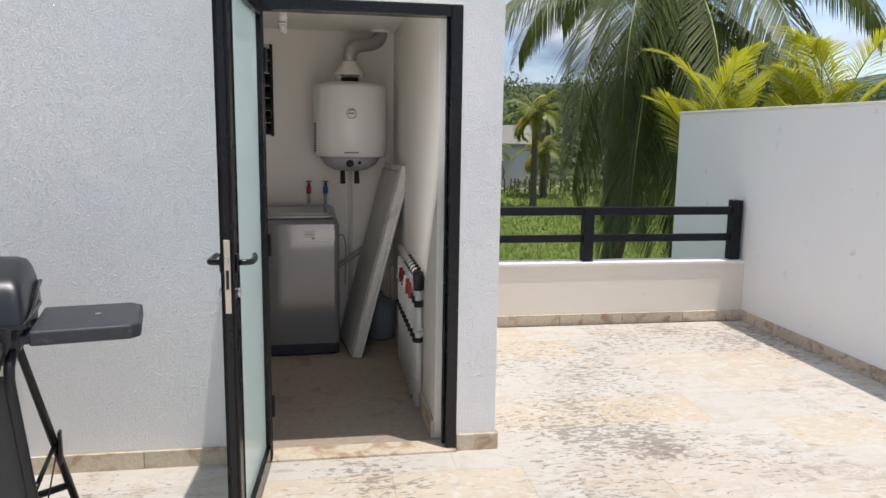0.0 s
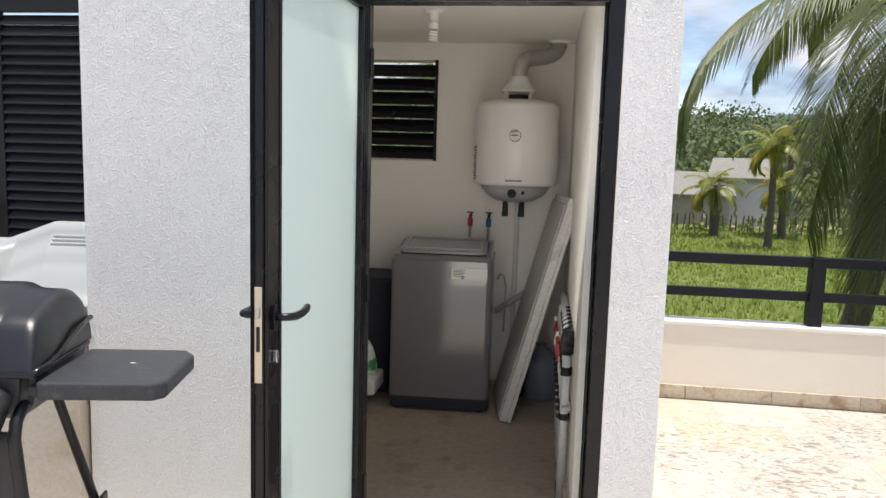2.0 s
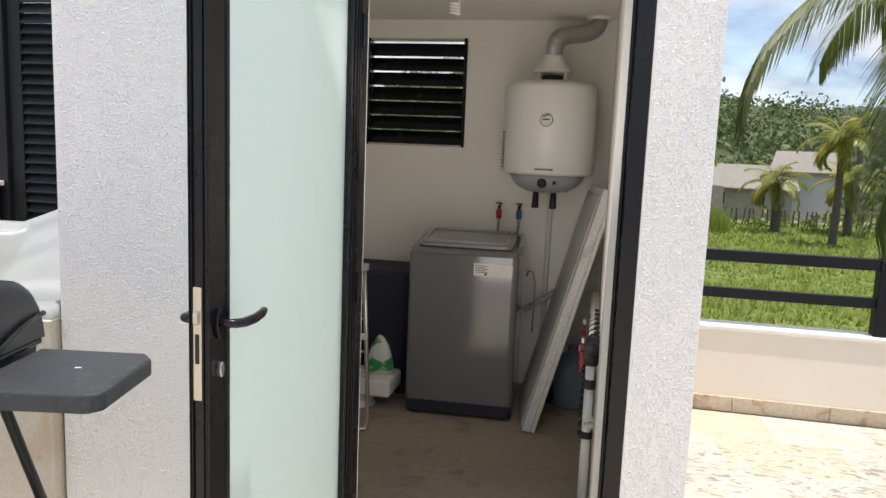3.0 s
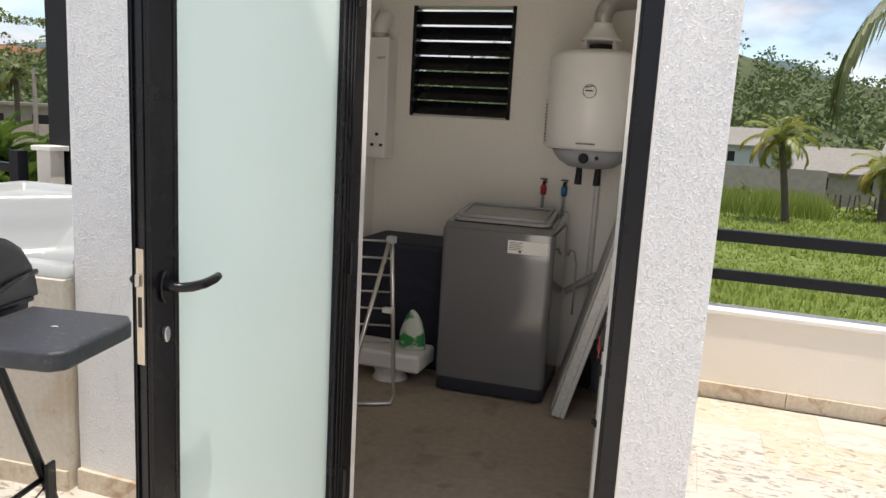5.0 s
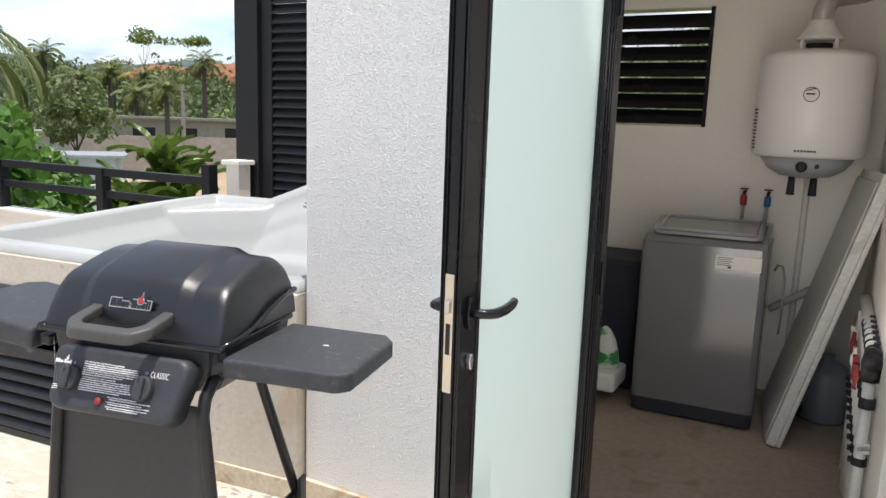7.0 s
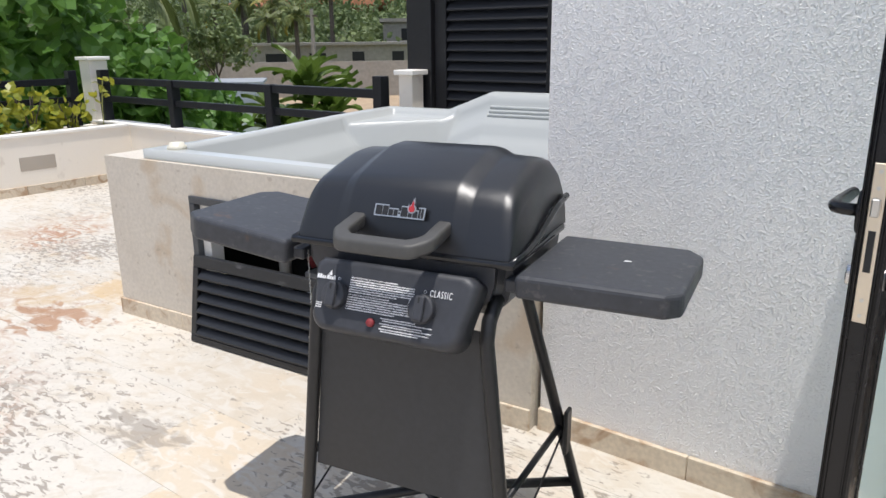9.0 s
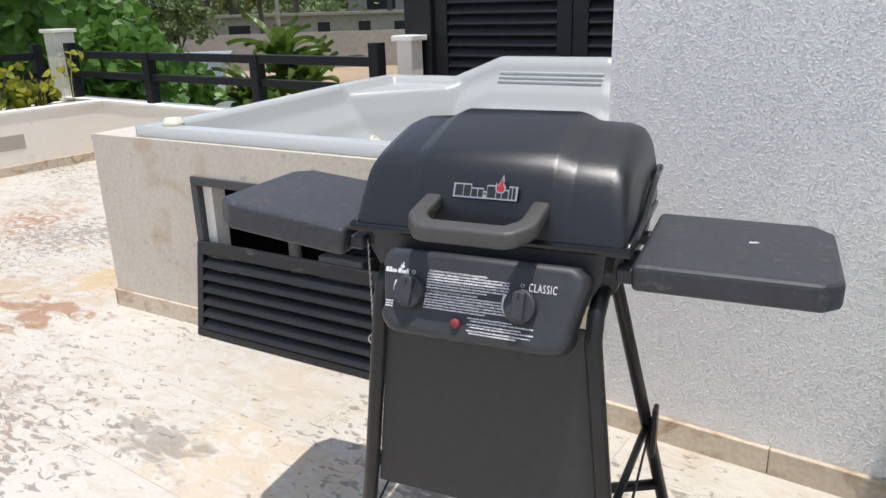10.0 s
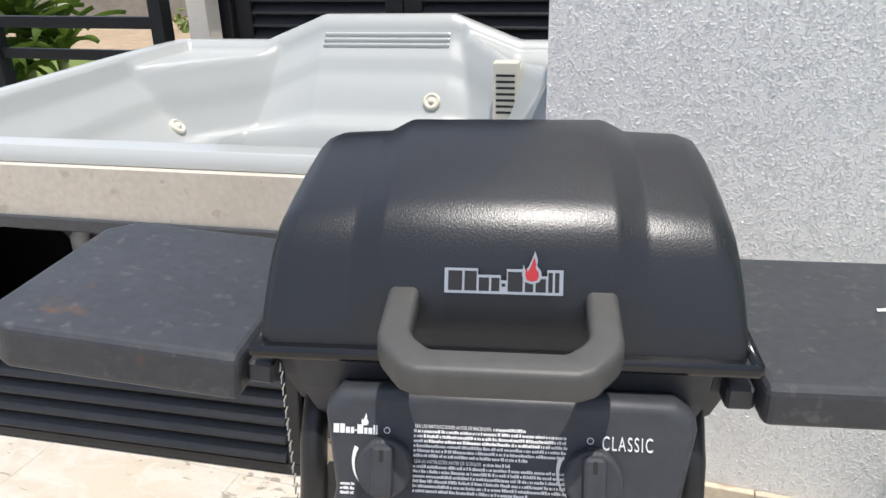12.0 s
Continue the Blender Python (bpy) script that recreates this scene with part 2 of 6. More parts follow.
M["tile"] = per_piece(stone("coral_stone_tile", (0.54, 0.47, 0.375), (0.615, 0.575, 0.51), (0.235, 0.20, 0.165)), 0.03)
M["inner_floor"] = spots(mat("inside_stone_floor", (0.40, 0.33, 0.255), 0.6, vary=0.12, vscale=2.0, fine=0.15, fscale=30, bump=0.3, bscale=30), (0.24, 0.17, 0.11), 5.0, 0.58, 0.68, 0.6, detail=8, distortion=0.5)
M["base_stone"] = per_piece(spots(mat("skirting_stone", (0.62, 0.53, 0.41), 0.6, vary=0.12, vscale=5, fine=0.15, bump=0.3, bscale=40), (0.33, 0.20, 0.11), 8.0, 0.50, 0.66, 0.8, detail=10, distortion=1.2), 0.12)
M["tub_wall"] = spots(spots(mat("stone_cladding", (0.58, 0.51, 0.42), 0.6, vary=0.06, vscale=2.5, tint=(0.68, 0.63, 0.55), fine=0.1, bump=0.3, bscale=40), (0.47, 0.33, 0.19), 4.5, 0.58, 0.72, 0.5, detail=8, distortion=0.6), (0.36, 0.30, 0.24), 22, 0.64, 0.7, 0.5)
M["grout"] = mat("grout", (0.55, 0.50, 0.43), 0.9)
M["black"] = mat("black_aluminium", (0.007, 0.007, 0.009), 0.26, vary=0.25, vscale=6, fine=0.2, fscale=120, bump=0.05, rvar=0.08)
M["rail"] = mat("black_rail_paint", (0.012, 0.013, 0.017), 0.45, vary=0.25, vscale=5, fine=0.2, rvar=0.1)
M["shutter"] = mat("dark_shutter_paint", (0.009, 0.009, 0.011), 0.5, vary=0.3, vscale=7, fine=0.2, rvar=0.1)
M["hatch_grey"] = mat("grey_hatch_paint", (0.055, 0.06, 0.068), 0.4, vary=0.2, vscale=12, fine=0.2, rvar=0.1)
M["scuffed"] = spots(mat("scuffed_dark_paint", (0.016, 0.017, 0.019), 0.45, vary=0.3, vscale=9, fine=0.2), (0.14, 0.14, 0.14), 30, 0.60, 0.70, 0.7, (0.25, 1, 1), 8)
M["hatch_paint"] = mat("hatch_paint", (0.015, 0.016, 0.019), 0.4, vary=0.3, vscale=7, fine=0.3, fscale=50, rvar=0.1)
M["dark_red"] = mat("dark_red_cloth", (0.22, 0.025, 0.03), 0.6, vary=0.25, vscale=20)
M["acrylic"] = mat("white_acrylic", (0.46, 0.475, 0.465), 0.32, vary=0.02, vscale=2, coat=0.3)
M["ivory"] = mat("ivory_plastic", (0.74, 0.70, 0.58), 0.4, vary=0.04)
M["hood"] = mat("black_enamel", (0.007, 0.0075, 0.0095), 0.33, vary=0.2, vscale=6, bump=0.25, bscale=480, bdist=0.0016, rvar=0.04)
M["hood_edge"] = mat("polished_black_enamel", (0.008, 0.0085, 0.010), 0.16, vary=0.2, vscale=8, rvar=0.04)
M["grill_plastic"] = mat("black_plastic", (0.044, 0.046, 0.053), 0.46, vary=0.15, vscale=9, fine=0.15, bump=0.15, bscale=300, bdist=0.001, rvar=0.08)
M["shelf"] = spots(spots(mat("dusty_black_shelf", (0.046, 0.049, 0.057), 0.5, vary=0.2, vscale=8, fine=0.2, bump=0.12, bscale=300, bdist=0.001), (0.12, 0.115, 0.11), 55, 0.60, 0.72, 0.5, detail=6), (0.14, 0.075, 0.04), 14, 0.63, 0.74, 0.55, detail=8)
M["handle_plastic"] = mat("grey_plastic", (0.07, 0.068, 0.064), 0.5, vary=0.12, vscale=14, fine=0.1)
M["leg"] = mat("black_tube", (0.014, 0.014, 0.015), 0.4, vary=0.25, vscale=12, fine=0.2)
M["sheet"] = mat("black_sheet", (0.030, 0.032, 0.036), 0.45, vary=0.25, vscale=3, fine=0.15, rvar=0.1)
M["steel"] = mat("steel", (0.62, 0.61, 0.58), 0.3, 1.0, vary=0.1, vscale=12, rvar=0.08)
M["strike"] = mat("strike_plate", (0.70, 0.62, 0.50), 0.38, 0.8, vary=0.12, vscale=20)
M["foil"] = mat("aluminium_duct", (0.52, 0.51, 0.49), 0.34, 0.6, vary=0.1, vscale=30, bump=0.3, bscale=60)
M["enamel"] = mat("white_enamel", (0.80, 0.79, 0.76), 0.32, vary=0.02, vscale=3)
M["grey_cap"] = mat("grey_cap", (0.36, 0.37, 0.39), 0.4, vary=0.05)
M["washer"] = mat("grey_washer_paint", (0.20, 0.20, 0.205), 0.11, 0.30, vary=0.05, vscale=3, rvar=0.04)
M["washer_dark"] = mat("dark_washer_base", (0.022, 0.024, 0.034), 0.4, vary=0.15)
M["lid_glass"] = mat("smoked_lid", (0.30, 0.295, 0.285), 0.12, vary=0.08)
M["paper"] = mat("paper_label", (0.78, 0.77, 0.72), 0.7, vary=0.04, vscale=20)
M["ink"] = mat("dark_ink", (0.014, 0.014, 0.016), 0.6)
M["white_ink"] = mat("white_print", (0.78, 0.78, 0.78), 0.5)
M["red"] = mat("red_plastic", (0.42, 0.03, 0.035), 0.35, vary=0.15, vscale=15)
M["blue"] = mat("blue_plastic", (0.02, 0.14, 0.32), 0.35, vary=0.15)
M["pvc"] = mat("white_pvc", (0.76, 0.75, 0.72), 0.38, vary=0.05, vscale=8, fine=0.1)
M["foam"] = spots(mat("white_panel", (0.72, 0.71, 0.67), 0.5, vary=0.08, vscale=9, fine=0.15, bump=0.4, bscale=25, bdist=0.006), (0.35, 0.33, 0.29), 9, 0.6, 0.72, 0.5)
M["wrap"] = mat("plastic_wrap", (0.50, 0.49, 0.47), 0.4, vary=0.15, vscale=6, fine=0.1, bump=0.4, bscale=18, bdist=0.006)
M["navy"] = mat("navy_fabric", (0.012, 0.015, 0.030), 0.7, vary=0.3, vscale=8, bump=0.5, bscale=20, bdist=0.01)
M["green_bag"] = spots(mat("green_white_bag", (0.62, 0.66, 0.58), 0.35, vary=0.05, bump=0.6, bscale=14, bdist=0.01), (0.03, 0.26, 0.07), 9.0, 0.48, 0.54, 1.0, (1, 1, 1.4))
M["grey_hose"] = mat("grey_hose", (0.34, 0.34, 0.34), 0.5, vary=0.1)
M["bulb"] = mat("lamp_glass", (0.82, 0.82, 0.80), 0.2)
# near-black colour that paints in the shade inside openings and slots
M["void"] = mat("painted_dark_inside", (0.02, 0.02, 0.02), 0.8)
M["lock"] = mat("lock_steel", (0.55, 0.55, 0.56), 0.25, 1.0)

for key in ("black", "rail", "shutter", "hood", "grill_plastic", "shelf"):
    M[key].node_tree.nodes["Principled BSDF"].inputs["Specular IOR Level"].default_value = 0.75 if key == "hood" else 0.45 if key in ("grill_plastic", "shelf") else 0.4 if key in ("black", "shutter") else 0.22

glass = bpy.data.materials.new("frosted_glass")
glass.use_nodes = True
_n, _l = glass.node_tree.nodes, glass.node_tree.links
_b = _n["Principled BSDF"]
_b.inputs["Base Color"].default_value = (0.66, 0.86, 0.82, 1)
_b.inputs["Roughness"].default_value = 0.16
_tr, _mx, _gn, _gm, _gr = _n.new("ShaderNodeBsdfTranslucent"), _n.new("ShaderNodeMixShader"), _n.new("ShaderNodeTexNoise"), _n.new("ShaderNodeMixRGB"), _n.new("ShaderNodeNewGeometry")
_tr.inputs["Color"].default_value = (0.90, 0.99, 0.96, 1)
_gn.inputs["Scale"].default_value, _gn.inputs["Detail"].default_value = 2.2, 5
_gm.inputs[1].default_value, _gm.inputs[2].default_value = (0.82, 0.93, 0.895, 1), (0.88, 0.96, 0.935, 1)
_l.new(_gr.outputs["Position"], _gn.inputs["Vector"])
_l.new(_gn.outputs["Fac"], _gm.inputs["Fac"])
_l.new(_gm.outputs["Color"], _b.inputs["Base Color"])
_mx.inputs[0].default_value = 0.5
_l.new(_b.outputs["BSDF"], _mx.inputs[1])
_l.new(_tr.outputs["BSDF"], _mx.inputs[2])
_l.new(_mx.outputs["Shader"], _n["Material Output"].inputs["Surface"])
M["glass"] = glass


# ---- mesh helpers ----
def part(name, bm, material, parent=None, label="", smooth=False):
    """Links a bmesh as one mesh object under a thing or a part."""
    me = bpy.data.meshes.new(name)
    if smooth:
        for f in bm.faces:
            f.smooth = True
    bm.to_mesh(me)
    bm.free()
    me.materials.append(material)
    ob = new(name, me)
    if parent is not None:
        ob.parent = parent
    if label:
        ob["label"] = label
    return ob


def empty(name, m=None):
    ob = new(name)
    ob.empty_display_size = 0.05
    if m is not None:
        ob.matrix_world = m
    return ob


def box(lo, hi, bev=0.0, seg=2, bm=None):
    bm = bm or bmesh.new()
    made = bmesh.ops.create_cube(bm, size=1.0)["verts"]
    for v in made:
        v.co = Vector([(a + b) / 2 + c * (b - a) for a, b, c in zip(lo, hi, v.co)])
    if bev:
        es = list({e for v in made for e in v.link_edges})
        bmesh.ops.bevel(bm, geom=es, offset=bev, segments=seg, affect="EDGES", profile=0.5)
    return bm


def tube(points, r, sides=10, bm=None, caps=True, radii=None):
    """A round tube through the points, with mitred bends."""
    bm = bm or bmesh.new()
    pts = [Vector(q) for q in points]
    rings, side = [], None
    for i, q in enumerate(pts):
        a = (pts[min(i + 1, len(pts) - 1)] - pts[max(i - 1, 0)]).normalized()
        if side is None:
            side = a.orthogonal().normalized()
        side = (side - a * side.dot(a)).normalized()
        up = a.cross(side)
        rr = radii[i] if radii else r
        rings.append([bm.verts.new(q + rr * (math.cos(2 * math.pi * k / sides) * side + math.sin(2 * math.pi * k / sides) * up)) for k in range(sides)])
    for a, b in zip(rings, rings[1:]):
        for k in range(sides):
            bm.faces.new((a[k], a[(k + 1) % sides], b[(k + 1) % sides], b[k]))
    if caps:
        bm.faces.new(rings[0][::-1])
        bm.faces.new(rings[-1])
    return bm


def lathe(profile, sides=32, centre=(0, 0, 0), bm=None):
    """A body of revolution about z from (radius, height) pairs."""
    bm = bm or bmesh.new()
    c = Vector(centre)
    rings = [[bm.verts.new(c + Vector((r * math.cos(2 * math.pi * k / sides), r * math.sin(2 * math.pi * k / sides), z))) for k in range(sides)] for r, z in profile]
    for a, b in zip(rings, rings[1:]):
        for k in range(sides):
            bm.faces.new((a[k], a[(k + 1) % sides], b[(k + 1) % sides], b[k]))
    bm.faces.new(rings[0][::-1])
    bm.faces.new(rings[-1])
    return bm


def prism(outline, depth, bm=None):
    """A plate from an outline of 3D points, pushed along the vector depth."""
    bm = bm or bmesh.new()
    d = Vector(depth)
    a = [bm.verts.new(Vector(q)) for q in outline]
    b = [bm.verts.new(Vector(q) + d) for q in outline]
    n = len(a)
    bm.faces.new(a[::-1])
    bm.faces.new(b)
    for k in range(n):
        bm.faces.new((a[k], a[(k + 1) % n], b[(k + 1) % n], b[k]))
    bmesh.ops.recalc_face_normals(bm, faces=bm.faces)
    return bm


def bevelled(bm, offset, seg=2):
    bmesh.ops.bevel(bm, geom=list(bm.edges), offset=offset, segments=seg, affect="EDGES", profile=0.5)
    return bm


def text_mesh(body, size, depth=0.0006, spread=1.0):
    """Lettering in the built-in font, as a bmesh lying in the xy plane."""
    cu = bpy.data.curves.new("lettering", "FONT")
    cu.body, cu.size, cu.extrude, cu.space_character = body, size, depth, spread
    ob = bpy.data.objects.new("lettering", cu)
    scene.collection.objects.link(ob)
    me = ob.evaluated_get(bpy.context.evaluated_depsgraph_get()).to_mesh()
    bm = bmesh.new()
    bm.from_mesh(me)
    ob.to_mesh_clear()
    bpy.data.objects.remove(ob)
    bpy.data.curves.remove(cu)
    return bm


def shifted(bm, m):
    bmesh.ops.transform(bm, matrix=m, verts=bm.verts)
    return bm


def setting(name, bm, material, label, category):
    return tagged(part(name, bm, material), label, category, kind="structure")


# ---- structure: terrace floor, room, walls ----
FAC = 3.415            # outer face of the utility room's front wall
XL, XR = -1.184, 0.974  # its two outer corners
RX0, RX1, RY0, RY1 = -1.06, 0.70, 3.565, 5.75  # inside of the room
CEIL = 2.25
ROOF = 2.75
DX0, DX1, DZ = -0.115, 0.783, 2.08  # opening for the door frame

bm = box((-7.05, -3.2, -0.25), (3.64, 5.62, -0.012))
bm = box((RX0, RY0 - 0.15, -0.011), (RX1, RY1, -0.008), bm=bm)
floor = setting("floor", bm, M["grout"], "cream coral stone terrace floor with grey weathered blotches", "floor")
setting("floor_inside", box((RX0, RY0 - 0.05, -0.010), (RX1, RY1, 0.0)), M["inner_floor"], "dusty brown stone floor inside the utility room", "floor")

bm = box((XL, FAC, 0), (DX0, RY0, ROOF))
box((DX1, FAC, 0), (XR, RY0, ROOF), bm=bm)
box((DX0, FAC, DZ), (DX1, RY0, ROOF), bm=bm)
front = setting("wall_front", bm, M["stucco"], "white rough stucco front wall of the utility room", "wall")


def roughcast(spans, seed):
    """Raised grains of the roughcast: low six-sided domes of uneven size strewn over the wall face."""
    rnd = random.Random(seed)
    verts, faces = [], []
    for x0, x1, z0, z1 in spans:
        for k in range(int((x1 - x0) * (z1 - z0) * 11500)):
            x, z = rnd.uniform(x0, x1), rnd.uniform(z0, z1)
            r, turn = rnd.uniform(0.0018, 0.0044), rnd.uniform(0, math.pi)
            long = r * rnd.uniform(1.0, 1.9)
            ca, sa = math.cos(turn), math.sin(turn)
            o = len(verts)
            for j in range(6):
                a = j * math.pi / 3
                p, q = long * math.cos(a), r * math.sin(a)
                verts.append((x + p * ca - q * sa, FAC + 0.0004, z + p * sa + q * ca))
            verts.append((x + rnd.uniform(-0.3, 0.3) * r, FAC - r * rnd.uniform(0.35, 0.6), z + rnd.uniform(-0.3, 0.3) * r))
            faces += [(o + j, o + 6, o + (j + 1) % 6) for j in range(6)]
    me = bpy.data.meshes.new("roughcast_grain")
    me.from_pydata(verts, [], faces)
    me.polygons.foreach_set("use_smooth", [True] * len(faces))
    me.materials.append(M["stucco"])
    ob = new("roughcast_grain", me)
    ob.parent = front
    return tagged(ob, kind="stuff")


roughcast(((XL + 0.004, DX0 - 0.003, 0.085, 2.4), (DX1 + 0.008, XR - 0.004, 0.085, 2.4)), 21)
setting("wall_left", box((XL, RY0, 0), (RX0 - 0.004, RY1 + 0.15, ROOF)), M["stucco"], "white stucco side wall of the utility room", "wall")
setting("wall_right", box((RX1 + 0.004, RY0, 0), (XR, RY1 + 0.15, ROOF)), M["stucco"], "white stucco side wall of the utility room", "wall")
WX0, WX1, WZ0, WZ1 = -0.833, -0.187, 1.478, 2.14
bm = box((RX0, RY1 + 0.004, 0), (WX0, RY1 + 0.15, ROOF))
box((WX1, RY1 + 0.004, 0), (RX1, RY1 + 0.15, ROOF), bm=bm)
box((WX0, RY1 + 0.004, 0), (WX1, RY1 + 0.15, WZ0), bm=bm)
box((WX0, RY1 + 0.004, WZ1), (WX1, RY1 + 0.15, ROOF), bm=bm)
setting("wall_back", bm, M["stucco"], "white back wall of the utility room with a louvred window", "wall")
# plaster skins inside
lining = tagged(empty("wall_lining", pose(0, 0, 0)), "cream white plaster lining of the utility room walls", "wall", kind="structure")
for lo, hi in (((RX0, RY1, 0), (WX0, RY1 + 0.004, CEIL)), ((WX1, RY1, 0), (RX1, RY1 + 0.004, CEIL)), ((WX0, RY1, 0), (WX1, RY1 + 0.004, WZ0)), ((WX0, RY1, WZ1), (WX1, RY1 + 0.004, CEIL)),
               ((RX1, RY0, 0), (RX1 + 0.004, RY1, CEIL)), ((RX0 - 0.004, RY0, 0), (RX0, RY1, CEIL)), ((RX0, RY0, 0), (DX0, RY0 + 0.004, CEIL)), ((DX0, RY0, DZ), (DX1, RY0 + 0.004, CEIL)), ((RX1, RY0 - 0.004, 0), (DX1, RY0, DZ))):
    part("plaster_panel", box(lo, hi), M["plaster"], lining)
setting("ceiling", box((RX0, RY0, CEIL), (RX1, RY1, CEIL + 0.15)), M["plaster"], "plain white plaster ceiling of the utility room", "ceiling")
setting("roof", box((XL - 0.002, FAC - 0.002, ROOF), (XR + 0.002, RY1 + 0.152, ROOF + 0.12)), M["stucco"], "flat white concrete roof of the utility room", "roof")
# threshold slab
setting("threshold", box((DX0, 3.385, -0.006), (DX1, RY0 - 0.045, 0.012), 0.004), M["base_stone"], "worn stone threshold under the door", "threshold")

# right-hand terrace wall and parapets
RW = 3.64
bm = box((RW, -3.2, -0.25), (RW + 0.15, 6.95, 1.735))
setting("wall_east", bm, M["white_wall"], "white painted terrace wall with mould stains near its foot", "wall")
setting("coping_east", box((RW - 0.012, -3.2, 1.735), (RW + 0.165, 6.965, 1.757), 0.004), M["coping"], "thin grey-white coping on the terrace wall", "coping")
PY = 5.66
bm = box((XR - 0.3, PY, -0.25), (RW - 0.002, PY + 0.15, 0.478))
setting("parapet_north", bm, M["cream"], "low cream parapet under the black railing", "parapet")
setting("coping_north", box((XR - 0.3, PY - 0.015, 0.478), (RW - 0.002, PY + 0.165, 0.503), 0.004), M["coping"], "pale stone coping on the low parapet", "coping")
# western side: parapets round the hot tub
PW, PN = -7.05, 5.33
setting("parapet_west", box((PW - 0.12, -3.2, -0.25), (PW, PN, 0.52)), M["cream"], "low cream planter wall with a drain slot", "parapet")
setting("coping_west", box((PW - 0.13, -3.2, 0.52), (PW + 0.012, PN, 0.545), 0.004), M["coping"], "pale coping on the planter wall", "coping")
setting("parapet_back", box((PW - 0.75, PN, -0.25), (XL, PN + 0.15, 0.52)), M["cream"], "low cream parapet behind the hot tub", "parapet")
setting("coping_back", box((PW - 0.75, PN - 0.012, 0.52), (XL, PN + 0.162, 0.545), 0.004), M["coping"], "pale coping on the low parapet", "coping")
setting("parapet_outer", box((PW - 0.75, -3.2, -0.25), (PW - 0.62, PN, 0.50)), M["cream"], "outer cream wall of the planter", "parapet")
setting("planter_soil", box((PW - 0.62, -3.2, -0.2), (PW - 0.12, PN, 0.42)), mat("dark_soil", (0.05, 0.035, 0.025), 0.9, vary=0.4, vscale=9, bump=1.0, bscale=30, bdist=0.02), "dark soil in the planter trough", "soil")
# no recess is cut: a darker flat plate carries the slot's shade as colour
setting("drain_slot", box((PW - 0.001, 4.24, 0.215), (PW + 0.003, 4.56, 0.34)), mat("slot_shade", (0.42, 0.37, 0.31), 0.8), "drain slot in the planter wall, its shade painted on a flat plate", "vent")
# wall behind the walker closes the terrace
setting("wall_south", box((PW - 0.75, -3.4, -0.25), (RW + 0.15, -3.2, 1.735)), M["white_wall"], "white painted wall closing the terrace", "wall")
setting("house_below", box((PW - 0.74, -3.39, -3.3), (RW + 0.14, 5.60, -0.26)), M["white_wall"], "white house wall under the roof terrace", "house")


# ---- railings ----
def railing(label, x0, x1, y, base, posts, top, mid, post_top=None):
    r = tagged(empty("railing", pose(x0, y, base)), label, "railing")
    L = x1 - x0
    part("top_rail", box((0, -0.03, top - 0.065 - base), (L, 0.03, top - base), 0.004), M["rail"], r)
    part("middle_rail", box((0, -0.02, mid - 0.06 - base), (L, 0.02, mid - base), 0.004), M["rail"], r)
    for q, h in posts:
        part("post", box((q - x0 - 0.042, -0.045, 0.0), (q - x0 + 0.042, 0.045, h - base), 0.004), M["rail"], r)
    return r


railing("black painted metal railing on the low parapet", XR + 0.004, RW - 0.02, PY + 0.08, 0.503, [(2.28, 0.945), (RW - 0.07, 1.0), (1.01, 0.945)], 0.945, 0.72)
railing("black painted metal railing behind the hot tub", -7.62, -3.66, PN + 0.075, 0.545, [(-7.57, 1.06), (-6.33, 0.985), (-4.92, 0.985), (-3.70, 1.08)], 0.985, 0.80)

side = railing("black painted metal railing along the planter", 0.0, 8.4, 0.0, 0.50, [(0.05, 1.06), (1.6, 0.985), (3.2, 0.985), (4.8, 0.985), (6.4, 0.985), (8.3, 0.985)], 0.985, 0.80)
side.matrix_world = pose(-7.735, 5.20, 0.50, 0, 0, -90)

# ---- skirting stones ----
def skirting(name, label, a, b, z=0.082, t=0.018, step=0.52):
    """A row of skirting stones from a to b on the floor, their fronts to the right of that way."""
    a, b = Vector((*a, 0)), Vector((*b, 0))
    way = (b - a).normalized()
    run = (b - a).length
    ang = math.atan2(way.y, way.x)
    holder = tagged(empty(name, Matrix.Translation(a) @ Matrix.Rotation(ang, 4, "Z")), label, "skirting", kind="structure")
    n = max(1, round(run / step))
    w = run / n
    bm = box((0.0012, -t, -0.008), (w - 0.0012, 0.0, z), 0.002, 1)
    first = part("skirting_stone", bm, M["base_stone"], holder)
    for k in range(1, n):
        ob = new("skirting_stone", first.data)
        ob.parent = holder
        ob.location = (k * w, 0, 0)
    return holder


skirting("baseboard_front_left", "brown-veined stone skirting on the stucco wall", (XL - 0.002, FAC), (DX0, FAC))
skirting("baseboard_front_right", "stone skirting beside the door", (DX1, FAC), (XR + 0.012, FAC), step=0.2)
skirting("baseboard_corner", "stone skirting round the wall corner", (XR, FAC), (XR, PY))
skirting("baseboard_north", "stained stone skirting along the low parapet", (XR, PY), (RW, PY))
skirting("baseboard_east", "stained stone skirting along the terrace wall", (RW, PY), (RW, -3.2))
skirting("baseboard_west", "pale stone skirting along the planter wall", (PW, -3.2), (PW, PN))
skirting("baseboard_back", "pale stone skirting along the back parapet", (PW, PN), (-3.3, PN))
skirting("baseboard_inside", "short stone skirting inside the room", (RX1, RY1), (RX1, RY0), z=0.09)

